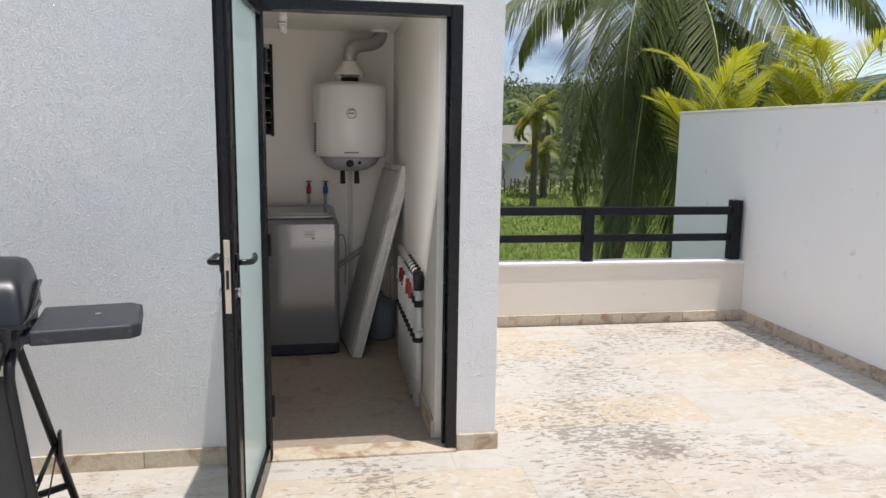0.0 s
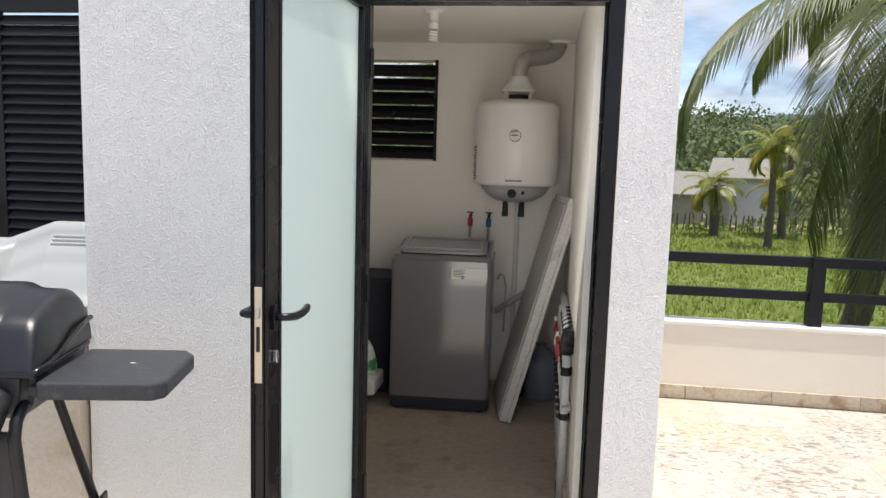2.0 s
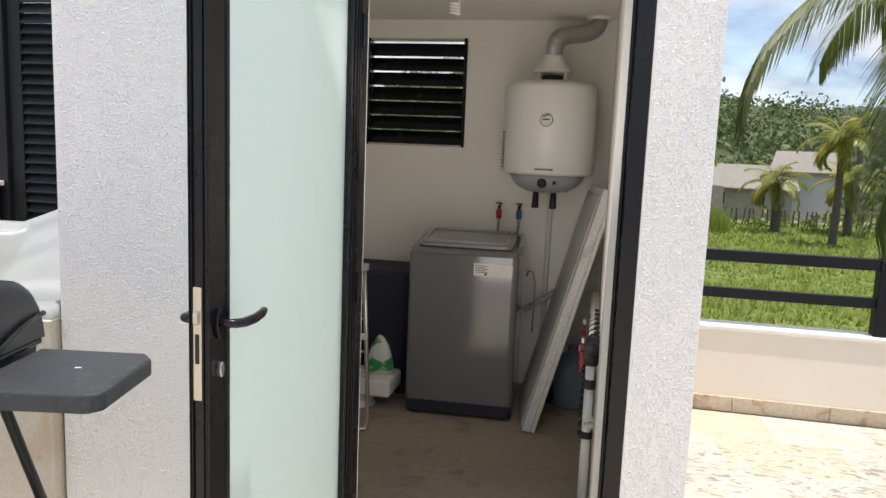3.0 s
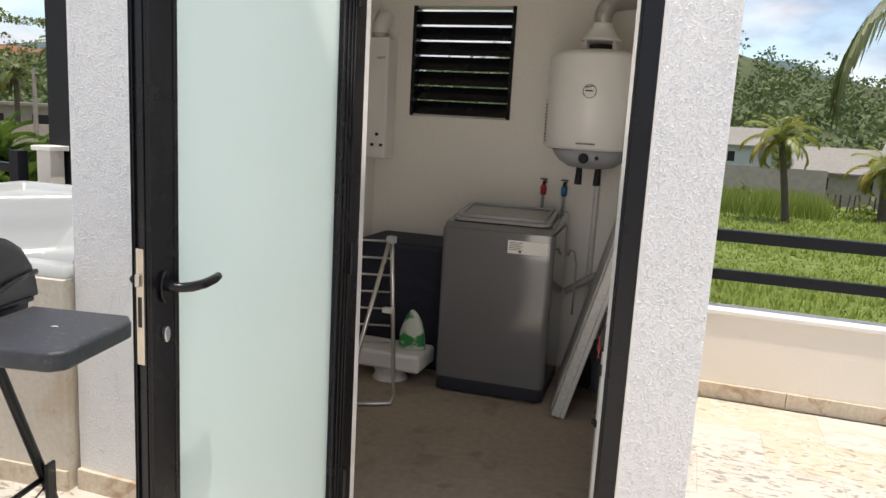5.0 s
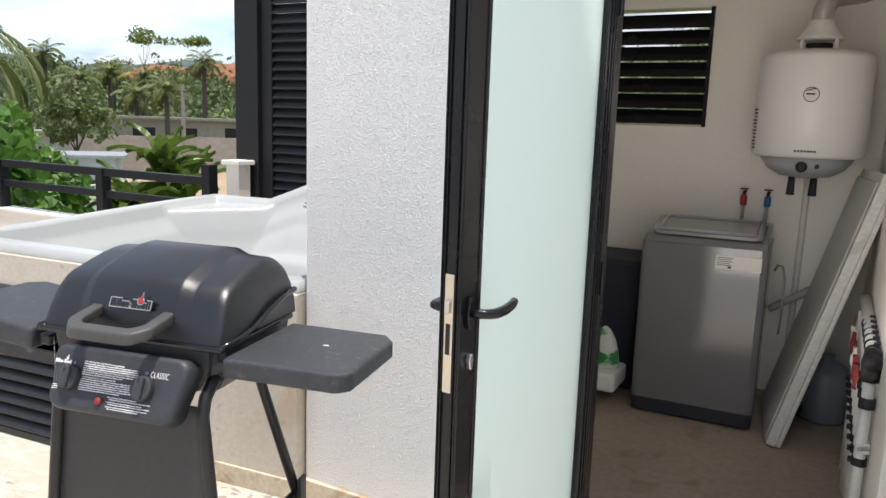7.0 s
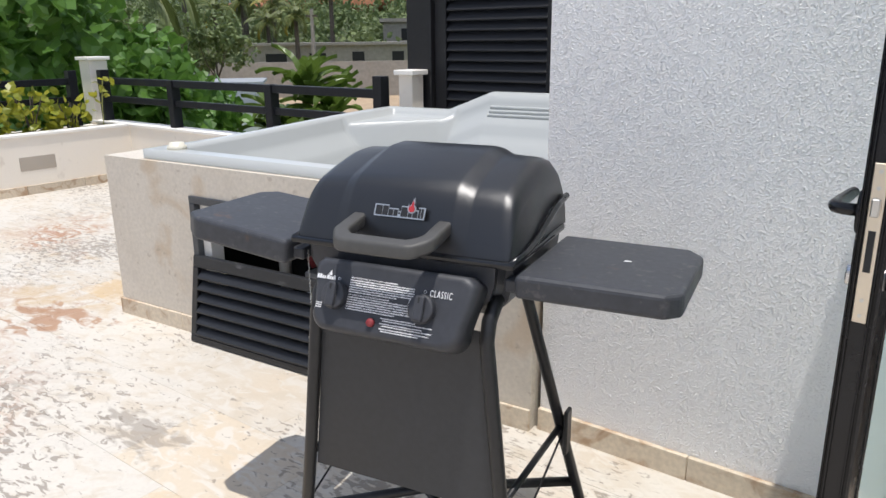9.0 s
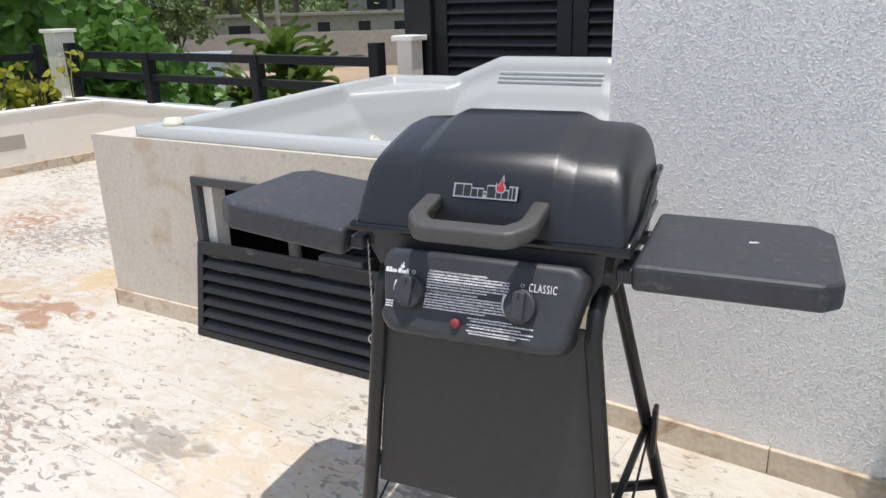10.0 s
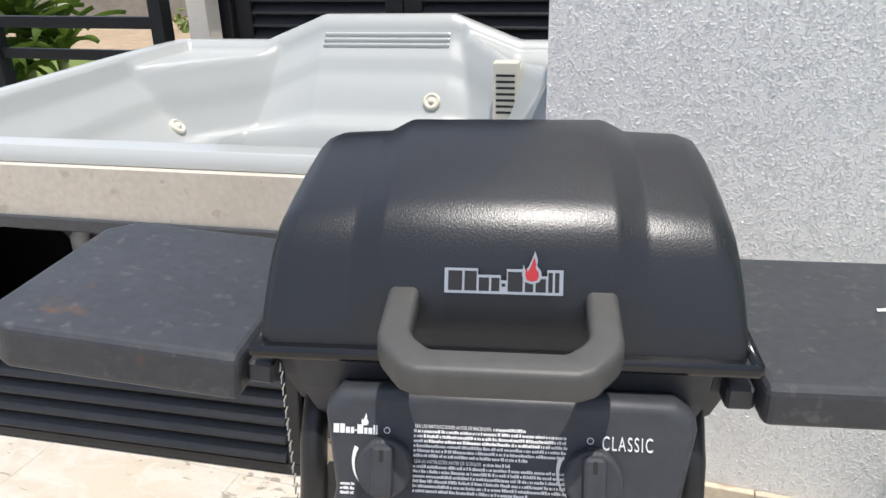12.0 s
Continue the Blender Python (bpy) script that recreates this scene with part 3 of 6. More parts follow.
# ---- door ----
door = tagged(empty("door_1", pose((DX0 + DX1) / 2, FAC + 0.05, 0)), "black aluminium door frame with open frosted glass door leaf", "door", kind="structure")
ox, oy = (DX0 + DX1) / 2, FAC + 0.05
FW = 0.052
def dbox(x0, x1, y0, y1, z0, z1, bev=0.003, bm=None):
    return box((x0 - ox, y0 - oy, z0), (x1 - ox, y1 - oy, z1), bev, 1, bm)
part("jamb", dbox(DX1 - FW, DX1, FAC - 0.006, FAC + 0.07, 0.012, DZ), M["black"], door)
part("jamb", dbox(DX0, DX0 + 0.026, FAC - 0.006, FAC + 0.07, 0.012, DZ), M["black"], door)
part("head", dbox(DX0 + 0.026, DX1 - FW, FAC - 0.006, FAC + 0.07, DZ - FW, DZ), M["black"], door)
part("sealant", dbox(DX1, DX1 + 0.006, FAC - 0.003, FAC + 0.002, 0.09, DZ + 0.006, 0.001), M["coping"], door, "white sealant bead")
part("sealant", dbox(DX0, DX1, FAC - 0.003, FAC + 0.002, DZ, DZ + 0.006, 0.001), M["coping"], door)
part("door_stop", dbox(DX1 - FW - 0.012, DX1 - FW, FAC + 0.045, FAC + 0.07, 0.012, DZ - FW), M["black"], door)

# the leaf, hinged at its local origin, running along local -y
HX, HY = -0.085, FAC - 0.012
LEAF, TH = 0.82, 0.046
leaf = tagged(empty("door_leaf", pose(HX, HY, 0.018, 0, 0, -3.47)), "open black aluminium door with pale green frosted glass", "door")
H = 2.045
def lbox(u0, u1, z0, z1, t=TH, bev=0.003):
    return box((-t, -u1, z0), (0, -u0, z1), bev, 1)
part("stile", lbox(LEAF - 0.072, LEAF, 0, H), M["black"], leaf)
part("stile", lbox(0, 0.062, 0, H), M["black"], leaf)
part("top_rail", lbox(0.062, LEAF - 0.072, H - 0.072, H), M["black"], leaf)
part("bottom_rail", lbox(0.062, LEAF - 0.072, 0, 0.075), M["black"], leaf)
part("glass_pane", box((-TH * 0.62, -LEAF + 0.068, 0.07), (-TH * 0.42, -0.058, H - 0.068)), M["glass"], leaf, "pale green frosted glass")
for s in (-1, 1):
    x = 0.0035 if s > 0 else -TH - 0.0035
    for k, u in enumerate((0.058, LEAF - 0.080)):
        part("glazing_bead", box((min(x, x - 0.008 * s), -u - 0.012, 0.07), (max(x, x - 0.008 * s), -u, H - 0.07), 0.002, 1), M["black"], leaf)
for k in (-0.022, -0.016, 0.011, 0.018):
    part("edge_rib", box((-TH / 2 + k, -LEAF - 0.006, 0.0), (-TH / 2 + k + 0.003, -LEAF, H), 0.001, 1), M["black"], leaf)
for u in (0.0, 0.018, 0.040):
    part("hinge_side_rib", box((0.0, -u - 0.006, 0.0), (0.004, -u, H), 0.0015, 1), M["black"], leaf)
plate = part("strike_plate", box((-TH / 2 - 0.010, -LEAF - 0.007, 0.893), (-TH / 2 + 0.010, -LEAF - 0.003, 1.142), 0.001, 1), M["strike"], leaf, "brass-coloured strike plate")
for z in (0.905, 0.93, 1.105, 1.13):
    part("screw", lathe([(0.0032, 0), (0.0032, 0.0014)], 8), M["steel"], plate).matrix_basis = pose(-TH / 2, -LEAF - 0.007, z, 90, 0, 0)
part("latch_bolt", box((-TH / 2 - 0.006, -LEAF - 0.016, 1.062), (-TH / 2 + 0.006, -LEAF - 0.007, 1.09), 0.002, 1), M["steel"], plate)
part("bolt_slot", box((-TH / 2 - 0.005, -LEAF - 0.0078, 0.975), (-TH / 2 + 0.005, -LEAF - 0.0068, 1.04)), M["void"], plate)
for s in (1, -1):
    x = 0.0 if s > 0 else -TH
    rose = part("rose", bevelled(prism([(x, -LEAF + 0.036 + 0.015 * math.cos(a), 1.058 + 0.035 * math.sin(a)) for a in [k * math.pi / 8 for k in range(16)]], (0.009 * s, 0, 0)), 0.002, 1), M["black"], leaf)
    y0 = -LEAF + 0.036
    pts = [(x, y0, 1.06), (x + 0.028 * s, y0, 1.06), (x + 0.042 * s, y0 + 0.008, 1.06), (x + 0.048 * s, y0 + 0.03, 1.058), (x + 0.049 * s, y0 + 0.07, 1.058), (x + 0.046 * s, y0 + 0.105, 1.061), (x + 0.042 * s, y0 + 0.125, 1.065)]
    part("lever_handle", tube(pts, 0.01, 12, radii=[0.010, 0.010, 0.0105, 0.011, 0.011, 0.0105, 0.009]), M["black"], rose, "curved black lever handle", True)
    part("lock_cylinder", bevelled(prism([(x, y0 + 0.009 * math.cos(a), 0.957 + (0.016 if math.sin(a) > 0 else 0.020) * math.sin(a)) for a in [k * math.pi / 6 for k in range(12)]], (0.012 * s, 0, 0)), 0.002, 1), M["lock"], leaf, "steel lock cylinder")
for z in (0.25, 1.0, 1.8):
    part("hinge", tube([(0.008, 0.004, z - 0.05), (0.008, 0.004, z + 0.05)], 0.009, 12), M["black"], leaf)

# ---- louvred window in the back wall ----
win = tagged(empty("window_1", pose((WX0 + WX1) / 2, RY1, WZ0)), "black louvred window with daylight between its slats", "window", kind="structure")
w2, wh = (WX1 - WX0) / 2, WZ1 - WZ0
fr = 0.022
part("window_frame", box((-w2, -0.012, 0), (-w2 + fr, 0.07, wh), 0.002, 1), M["black"], win)
part("window_frame", box((w2 - fr, -0.012, 0), (w2, 0.07, wh), 0.002, 1), M["black"], win)
part("window_frame", box((-w2 + fr, -0.004, 0), (w2 - fr, 0.07, 0.012), 0.002, 1), M["steel"], win, "bare aluminium sill")
part("window_frame", box((-w2 + fr, 0.01, wh - 0.012), (w2 - fr, 0.07, wh), 0.002, 1), M["steel"], win, "bare aluminium head")
pitch = (wh - 0.03) / 7
for k in range(7):
    z = 0.018 + (k + 0.5) * pitch
    ob = part("slat", box((-w2 + fr + 0.001, -0.049, -0.004), (w2 - fr - 0.001, 0.049, 0.004), 0.002, 1), M["black"], win)
    ob.matrix_basis = pose(0, 0.035, z - 0.010, 58, 0, 0)

# ---- shutter wall behind the tub ----
SY = 5.6
def shutter(x0, x1, z0, z1, pitch=0.067, stile=0.1):
    s = tagged(empty("louvre_shutter", pose(x0, SY, z0)), "black louvred shutter panel behind the hot tub", "shutter", "shutter panels")
    L, Hh = x1 - x0, z1 - z0
    part("stile", box((0, -0.025, 0), (stile, 0.025, Hh), 0.004, 1), M["shutter"], s)
    part("stile", box((L - stile, -0.025, 0), (L, 0.025, Hh), 0.004, 1), M["shutter"], s)
    part("top_rail", box((stile, -0.025, Hh - 0.09), (L - stile, 0.025, Hh), 0.004, 1), M["shutter"], s)
    part("bottom_rail", box((stile, -0.025, 0), (L - stile, 0.025, 0.09), 0.004, 1), M["shutter"], s)
    n = int((Hh - 0.18) / pitch)
    bm = box((stile + 0.001, -0.042, -0.006), (L - stile - 0.001, 0.042, 0.006), 0.0055, 2)
    first = part("slat", bm, M["shutter"], s)
    first.matrix_basis = pose(0, 0, 0.09 + pitch / 2, 57, 0, 0)
    for k in range(1, n):
        ob = new("slat", first.data)
        ob.parent = s
        ob.matrix_basis = pose(0, 0, 0.09 + (k + 0.5) * pitch, 57, 0, 0)
    return s


tagged(part("shutter_post", box((-3.556, SY - 0.06, 0.545), (-3.335, SY + 0.06, 2.62), 0.006), M["shutter"]), "broad black post beside the louvred shutters", "post", kind="structure")
shutter(-3.33, -2.33, 0.56, 2.5)
shutter(-2.325, -1.19, 0.56, 2.5)
setting("shutter_plinth", box((-3.62, PN + 0.152, -0.25), (XL, SY + 0.15, 0.55)), M["cream"], "cream plinth under the shutters", "wall")


# white capped posts of the parapet
def capped_post(x, y, w, z0, z1, label):
    s = tagged(empty("capped_post", pose(x, y, z0)), label, "post")
    part("shaft", box((-w / 2, -w / 2, 0), (w / 2, w / 2, z1 - z0 - 0.035), 0.006), M["cream"], s)
    part("cap", box((-w / 2 - 0.025, -w / 2 - 0.025, z1 - z0 - 0.035), (w / 2 + 0.025, w / 2 + 0.025, z1 - z0), 0.006), M["coping"], s)
    return s


capped_post(-3.45, 5.45, 0.125, 0.545, 1.127, "cream parapet post with a flat white cap")
capped_post(-7.80, 5.44, 0.20, 0.545, 1.19, "cream parapet post with a flat white cap beside the planter")

# ---- the tub with its stone surround ----
TUB = Matrix.Translation((-3.49, 3.165, 0)) @ Matrix.Rotation(radians(5.2), 4, "Z")
surround = tagged(empty("tub_surround", TUB), "beige stone-clad surround of a sunken hot tub with a low hatch", "tub surround")
UX, VY, ZT = 2.30, 2.06, 0.812
HU0, HU1, HZ0, HZ1 = 0.60, 1.775, 0.06, 0.675   # hatch opening
for lo, hi in (((0, 0, -0.008), (HU0, 0.09, ZT)), ((HU1, 0, -0.008), (UX, 0.09, ZT)), ((HU0, 0, HZ1), (HU1, 0.09, ZT)), ((HU0, 0, -0.008), (HU1, 0.09, HZ0)), ((0, 0.09, -0.008), (0.09, VY, ZT))):
    part("stone_panel", box(lo, hi), M["tub_wall"], surround)
bm = box((0.09, 0.09, ZT - 0.05), (0.2, VY, ZT))
part("ledge", bm, M["tub_wall"], surround)
# near-black sheets added to paint the deep shade behind the hatch opening
part("shade_backing", box((0.092, 0.55, 0.0), (UX - 0.01, 0.57, HZ1 + 0.05)), M["void"], surround)
part("shade_floor", box((0.092, 0.092, 0.001), (UX - 0.01, 0.55, 0.006)), M["void"], surround)
part("shade_roof", box((0.09, 0.09, HZ1 + 0.01), (UX, 0.6, HZ1 + 0.02)), M["void"], surround)
# skirting of the surround
n = 5
for k in range(n):
    w = UX / n
    part("skirting_stone", box((k * w + 0.001, -0.012, -0.008), ((k + 1) * w - 0.001, 0, 0.082), 0.002, 1), M["base_stone"], surround)
for k in range(4):
    w = VY / 4
    part("skirting_stone", box((-0.012, k * w + 0.001 - (0.012 if k == 0 else 0), -0.008), (0, (k + 1) * w - 0.001, 0.082), 0.002, 1), M["base_stone"], surround)
# hatch frame
hf = part("hatch_frame", box((HU0, -0.012, HZ1 - 0.035), (HU1, 0.05, HZ1), 0.003, 1), M["hatch_grey"], surround, "dark grey hatch frame")
part("frame_side", box((HU0, -0.012, HZ0), (HU0 + 0.035, 0.05, HZ1 - 0.035), 0.003, 1), M["hatch_grey"], hf)
part("frame_side", box((HU1 - 0.035, -0.012, HZ0), (HU1, 0.05, HZ1 - 0.035), 0.003, 1), M["hatch_grey"], hf)
part("hatch_lining", box((HU0 + 0.036, 0.02, HZ0), (HU0 + 0.085, 0.09, HZ1 - 0.036)), M["coping"], surround, "pale lining board beside the opening")

hatch = tagged(empty("hatch_door", TUB @ pose(HU0 + 0.005, -0.085, 0.004, -9, 0, 0)), "black louvred hatch panel leaning against the tub surround", "hatch")
HL, HH = 1.1, 0.405
part("frame_rail", box((0, 0, 0), (HL, 0.03, 0.03), 0.003, 1), M["hatch_paint"], hatch)
part("frame_rail", box((0, 0, HH - 0.055), (HL, 0.03, HH), 0.004, 1), M["scuffed"], hatch, "scuffed dark grey top rail")
for q in (0, HL - 0.035):
    part("frame_side", box((q, 0, 0.03), (q + 0.035, 0.03, HH - 0.055), 0.003, 1), M["hatch_paint"], hatch)
for k in range(6):
    ob = part("slat", box((0.036, -0.026, -0.006), (HL - 0.036, 0.026, 0.006), 0.004, 1), M["hatch_paint"], hatch)
    ob.matrix_basis = pose(0, 0.012, 0.055 + k * 0.053, 50, 0, 0)

# stored things behind the hatch
pump = tagged(empty("pool_pump", TUB @ pose(1.06, 0.43, 0.006)), "dark blue tub pump with a red strap behind the hatch", "pump")
part("motor", shifted(lathe([(0.07, 0), (0.085, 0.02), (0.085, 0.36), (0.07, 0.38)], 20), pose(-0.10, 0, 0.36, 0, 90, 0)), M["navy"], pump, "dark blue motor casing", True)
part("strap", tube([(-0.17, -0.06, 0.47), (-0.12, -0.07, 0.40), (-0.06, -0.07, 0.30)], 0.022, 10), M["dark_red"], pump, "dark red strap", True)
part("foot", box((-0.12, -0.09, 0), (0.12, 0.09, 0.27), 0.01), M["grey_hose"], pump)
part("pipe", tube([(-0.28, -0.05, 0.0), (-0.28, -0.05, 0.45), (-0.24, -0.05, 0.5), (-0.1, -0.05, 0.5)], 0.03, 12), M["pvc"], pump, "white pipe", True)


TU0, TU1, TV0, TV1, TUC = 0.27, UX - 0.005, 0.025, 1.99, 1.40


def ease(a, b, x):
    t = min(1.0, max(0.0, (x - a) / (b - a)))
    return t * t * (3 - 2 * t)


def tub_z(u, v):
    """Height of the moulded shell: a raised rim, corner seats, a sloping bowl and a high headrest at the back."""
    d = abs(u - TUC)
    z = 0.858 + 0.04 * ease(0.2, 1.9, v) + 0.12 * min(1.0, max(0.0, (0.63 - d) / 0.31)) * ease(1.55, 1.78, v)
    e = min(u - TU0 - 0.06, TU1 - 0.06 - u, v - TV0 - 0.09, TV1 - 0.06 - v)
    c1, c2 = (u - TU0) + (TV1 - v) - 0.66, (TU1 - u) + (TV1 - v) - 0.60
    inner = min(e, c1 * 1.5, c2 * 1.5)
    if min(c1, c2) < 0.0:
        return z - 0.05 * ease(0.0, 0.025, e)
    z -= 0.05 * ease(0.0, 0.025, e)
    z -= 0.30 * min(1.0, max(0.0, inner / 0.24)) ** 0.9
    z -= 0.03 * ease(0.10, 0.13, inner)
    z -= 0.20 * ease(0.30, 0.40, inner)
    return z


def tub_shell():
    bm = bmesh.new()
    NU, NV = 150, 130
    grid = []
    for j in range(NV + 1):
        v = TV0 + (TV1 - TV0) * j / NV
        grid.append([bm.verts.new((u, v, tub_z(u, v))) for u in [TU0 + (TU1 - TU0) * i / NU for i in range(NU + 1)]])
    for j in range(NV):
        for i in range(NU):
            bm.faces.new((grid[j][i], grid[j][i + 1], grid[j + 1][i + 1], grid[j + 1][i]))
    loop = grid[0][:] + [q[-1] for q in grid[1:]] + grid[-1][-2::-1] + [q[0] for q in grid[-2:0:-1]]
    low = [bm.verts.new((q.co.x, q.co.y, ZT + 0.002)) for q in loop]
    for k in range(len(loop)):
        bm.faces.new((loop[k], low[k], low[(k + 1) % len(loop)], loop[(k + 1) % len(loop)]))
    bmesh.ops.recalc_face_normals(bm, faces=bm.faces)
    return bm


tub = tagged(empty("hot_tub", TUB), "empty white acrylic hot tub with ivory jets", "hot tub")
shell = part("shell", tub_shell(), M["acrylic"], tub, "", True)
for k in range(3):
    v = 1.905 - 0.017 * k
    part("headrest_ridge", box((1.09, v - 0.010, tub_z(TUC, v) - 0.012), (1.71, v + 0.010, tub_z(TUC, v) + 0.010), 0.008, 3), M["acrylic"], tub)


def jet(u, v):
    h = 0.02
    nrm = Vector(((tub_z(u - h, v) - tub_z(u + h, v)) / (2 * h), (tub_z(u, v - h) - tub_z(u, v + h)) / (2 * h), 1)).normalized()
    m = Matrix.Translation((u, v, tub_z(u, v) + 0.002)) @ nrm.to_track_quat("Z", "Y").to_matrix().to_4x4()
    return part("jet", shifted(lathe([(0.040, -0.012), (0.040, 0.010), (0.028, 0.018), (0.026, 0.012), (0.013, 0.011), (0.011, 0.020), (0.004, 0.022)], 20), m), M["ivory"], tub, "ivory round jet", True)


jet(0.52, 1.43)
jet(1.655, 1.72)
sk = part("skimmer", box((1.96, 1.56, 0.58), (2.07, 1.64, 0.855), 0.006), M["ivory"], tub, "ivory skimmer grille")
for k in range(7):
    part("slot", box((1.975, 1.5575, 0.64 + 0.026 * k), (2.055, 1.5605, 0.65 + 0.026 * k)), M["void"], sk)
part("control_knob", lathe([(0.045, 0.855), (0.045, 0.872), (0.036, 0.876), (0.034, 0.888), (0.010, 0.89)], 24, (0.42, 0.10, 0)), M["ivory"], tub, "ivory air control knob", True)

# ---- washing machine ----
wash = tagged(empty("washing_machine", pose(-0.328, 5.015, 0, 0, 0, 2.5)), "grey top-loading washing machine with dark base", "washing machine")
WW, WD, WH = 0.598, 0.55, 0.905
def rounded_box(lo, hi, r, bevel=0.012, seg=4):
    bm = box(lo, hi)
    es = [e for e in bm.edges if abs(e.verts[0].co.z - e.verts[1].co.z) > 0.5 * (hi[2] - lo[2])]
    bmesh.ops.bevel(bm, geom=es, offset=r, segments=seg, affect="EDGES", profile=0.5)
    return bm
part("body", rounded_box((0, 0, 0.085), (WW, WD, WH), 0.035), M["washer"], wash)
part("base", rounded_box((0.004, 0.004, 0.015), (WW - 0.004, WD - 0.004, 0.085), 0.03), M["washer_dark"], wash, "dark plastic base")
for a in (0.05, WW - 0.05):
    for b in (0.05, WD - 0.05):
        part("foot", lathe([(0.022, 0), (0.022, 0.015)], 12, (a, b, 0)), M["washer_dark"], wash)
top = part("top_deck", bevelled(prism([(0.01, 0.0, WH), (0.01, WD, WH), (0.01, WD, WH + 0.075), (0.01, WD - 0.12, WH + 0.075), (0.01, 0.03, WH + 0.028)], (WW - 0.02, 0, 0)), 0.008, 2), M["washer"], wash)
lid_m = Matrix.Translation((0.04, 0.05, WH + 0.036)) @ Matrix.Rotation(radians(6.6), 4, "X")
part("lid", shifted(rounded_box((0, 0, 0), (WW - 0.08, WD - 0.17, 0.016), 0.05), lid_m), M["lid_glass"], wash, "smoked lid")
part("lid_rim", shifted(tube([(0.03, 0.03, 0.02), (WW - 0.11, 0.03, 0.02), (WW - 0.11, WD - 0.22, 0.02), (0.03, WD - 0.22, 0.02), (0.03, 0.03, 0.02)], 0.009, 8), lid_m), M["grey_cap"], wash, "", True)
lab = part("label", box((0.358, -0.003, 0.800), (0.566, -0.0005, 0.868)), M["paper"], wash, "white paper energy label")
for k in range(5):
    part("print_line", box((0.366, -0.0036, 0.855 - 0.009 * k), (0.436 - 0.01 * (k % 2), -0.003, 0.858 - 0.009 * k)), M["ink"], lab)
part("print_block", box((0.416, -0.0036, 0.806), (0.431, -0.003, 0.816)), M["ink"], lab)

# ---- water heater ----
heat = tagged(empty("water_heater", pose(0.36, 5.43, 1.255)), "white cylindrical storage water heater hung on the wall", "water heater")
HR = 0.258
part("tank", lathe([(HR * 0.55, 0.085), (HR - 0.02, 0.09), (HR, 0.105), (HR, 0.563), (HR - 0.008, 0.577), (HR * 0.88, 0.588), (HR * 0.55, 0.606), (0.05, 0.612)], 56), M["enamel"], heat, "", True)
part("bottom_cap", lathe([(0.04, -0.014), (HR * 0.45, -0.004), (HR * 0.68, 0.03), (HR * 0.84, 0.089)], 48), M["grey_cap"], heat, "grey bottom cap", True)
part("thermostat_knob", shifted(lathe([(0.026, 0), (0.026, 0.012), (0.02, 0.02), (0.006, 0.021)], 20), pose(-0.01, -HR * 0.80, 0.045, 72, 0, 0)), M["ink"], heat, "dark thermostat knob", True)
part("pilot_button", shifted(lathe([(0.010, 0), (0.010, 0.012), (0.004, 0.013)], 14), pose(0.055, -HR * 0.80, 0.05, 72, 0, 12)), M["ink"], heat)
gauge = part("gauge", shifted(lathe([(0.036, 0), (0.036, 0.004), (0.03, 0.006)], 24), pose(0.0, -HR - 0.0005, 0.385, 90, 0, 0)), M["paper"], heat, "round temperature gauge")
part("gauge_ring", tube([(0.033 * math.cos(a), -HR - 0.0065, 0.385 + 0.033 * math.sin(a)) for a in [k * math.pi / 14 for k in range(29)]], 0.0016, 6), M["ink"], gauge, "dark gauge ring", True)
part("needle", box((-0.022, -HR - 0.008, 0.384), (0.016, -HR - 0.0065, 0.391)), M["ink"], gauge)
bm = bmesh.new()
for k in range(6):
    box((-0.022 + 0.006 * k, -HR - 0.0075, 0.400 + 0.002 * k), (-0.018 + 0.007 * k, -HR - 0.0065, 0.407 + 0.0015 * k), bm=bm)
part("gauge_scale", bm, M["ink"], gauge)
bm = bmesh.new()
for k in range(7):
    box((-0.048 + 0.014 * k, -HR - 0.002, 0.118), (-0.038 + 0.014 * k, -HR + 0.012, 0.127), bm=bm)
part("maker_mark", bm, M["ink"], heat, "small dark maker's mark")
stick = part("sticker", shifted(box((-0.001, -0.045, 0.11), (0.0015, 0.045, 0.34)), pose(-HR * math.cos(radians(18)), -HR * math.sin(radians(18)), 0, 0, 0, 18)), M["paper"], heat, "grey paper sticker")
bm = bmesh.new()
for k in range(12):
    box((-0.0025, -0.035, 0.125 + 0.017 * k), (-0.001, 0.02 + 0.01 * (k % 3 - 1), 0.133 + 0.017 * k), bm=bm)
part("sticker_print", shifted(bm, pose(-HR * math.cos(radians(18)), -HR * math.sin(radians(18)), 0, 0, 0, 18)), M["ink"], stick)
hood_f = part("flue_hood", lathe([(0.105, 0.655), (0.105, 0.666), (0.10, 0.670), (0.066, 0.715), (0.056, 0.735), (0.055, 0.75)], 28), M["enamel"], heat, "white flue hood", True)
for a in (-0.075, 0.075):
    part("hood_leg", box((a - 0.008, -0.05, 0.595), (a + 0.008, -0.03, 0.658)), M["enamel"], hood_f)
    part("hood_leg", box((a - 0.008, 0.03, 0.595), (a + 0.008, 0.05, 0.658)), M["enamel"], hood_f)
part("flue_collar", lathe([(0.06, 0.61), (0.06, 0.64)], 20), M["void"], heat)
for a in (-0.055, 0.045):
    part("valve", tube([(a, -0.02, 0.03), (a, -0.02, -0.06), (a, -0.03, -0.10)], 0.016, 10, radii=[0.014, 0.018, 0.02]), M["ink"], heat, "black valve", True)
part("bracket", box((-0.16, HR - 0.02, 0.2), (0.16, 0.32, 0.5)), M["enamel"], heat)

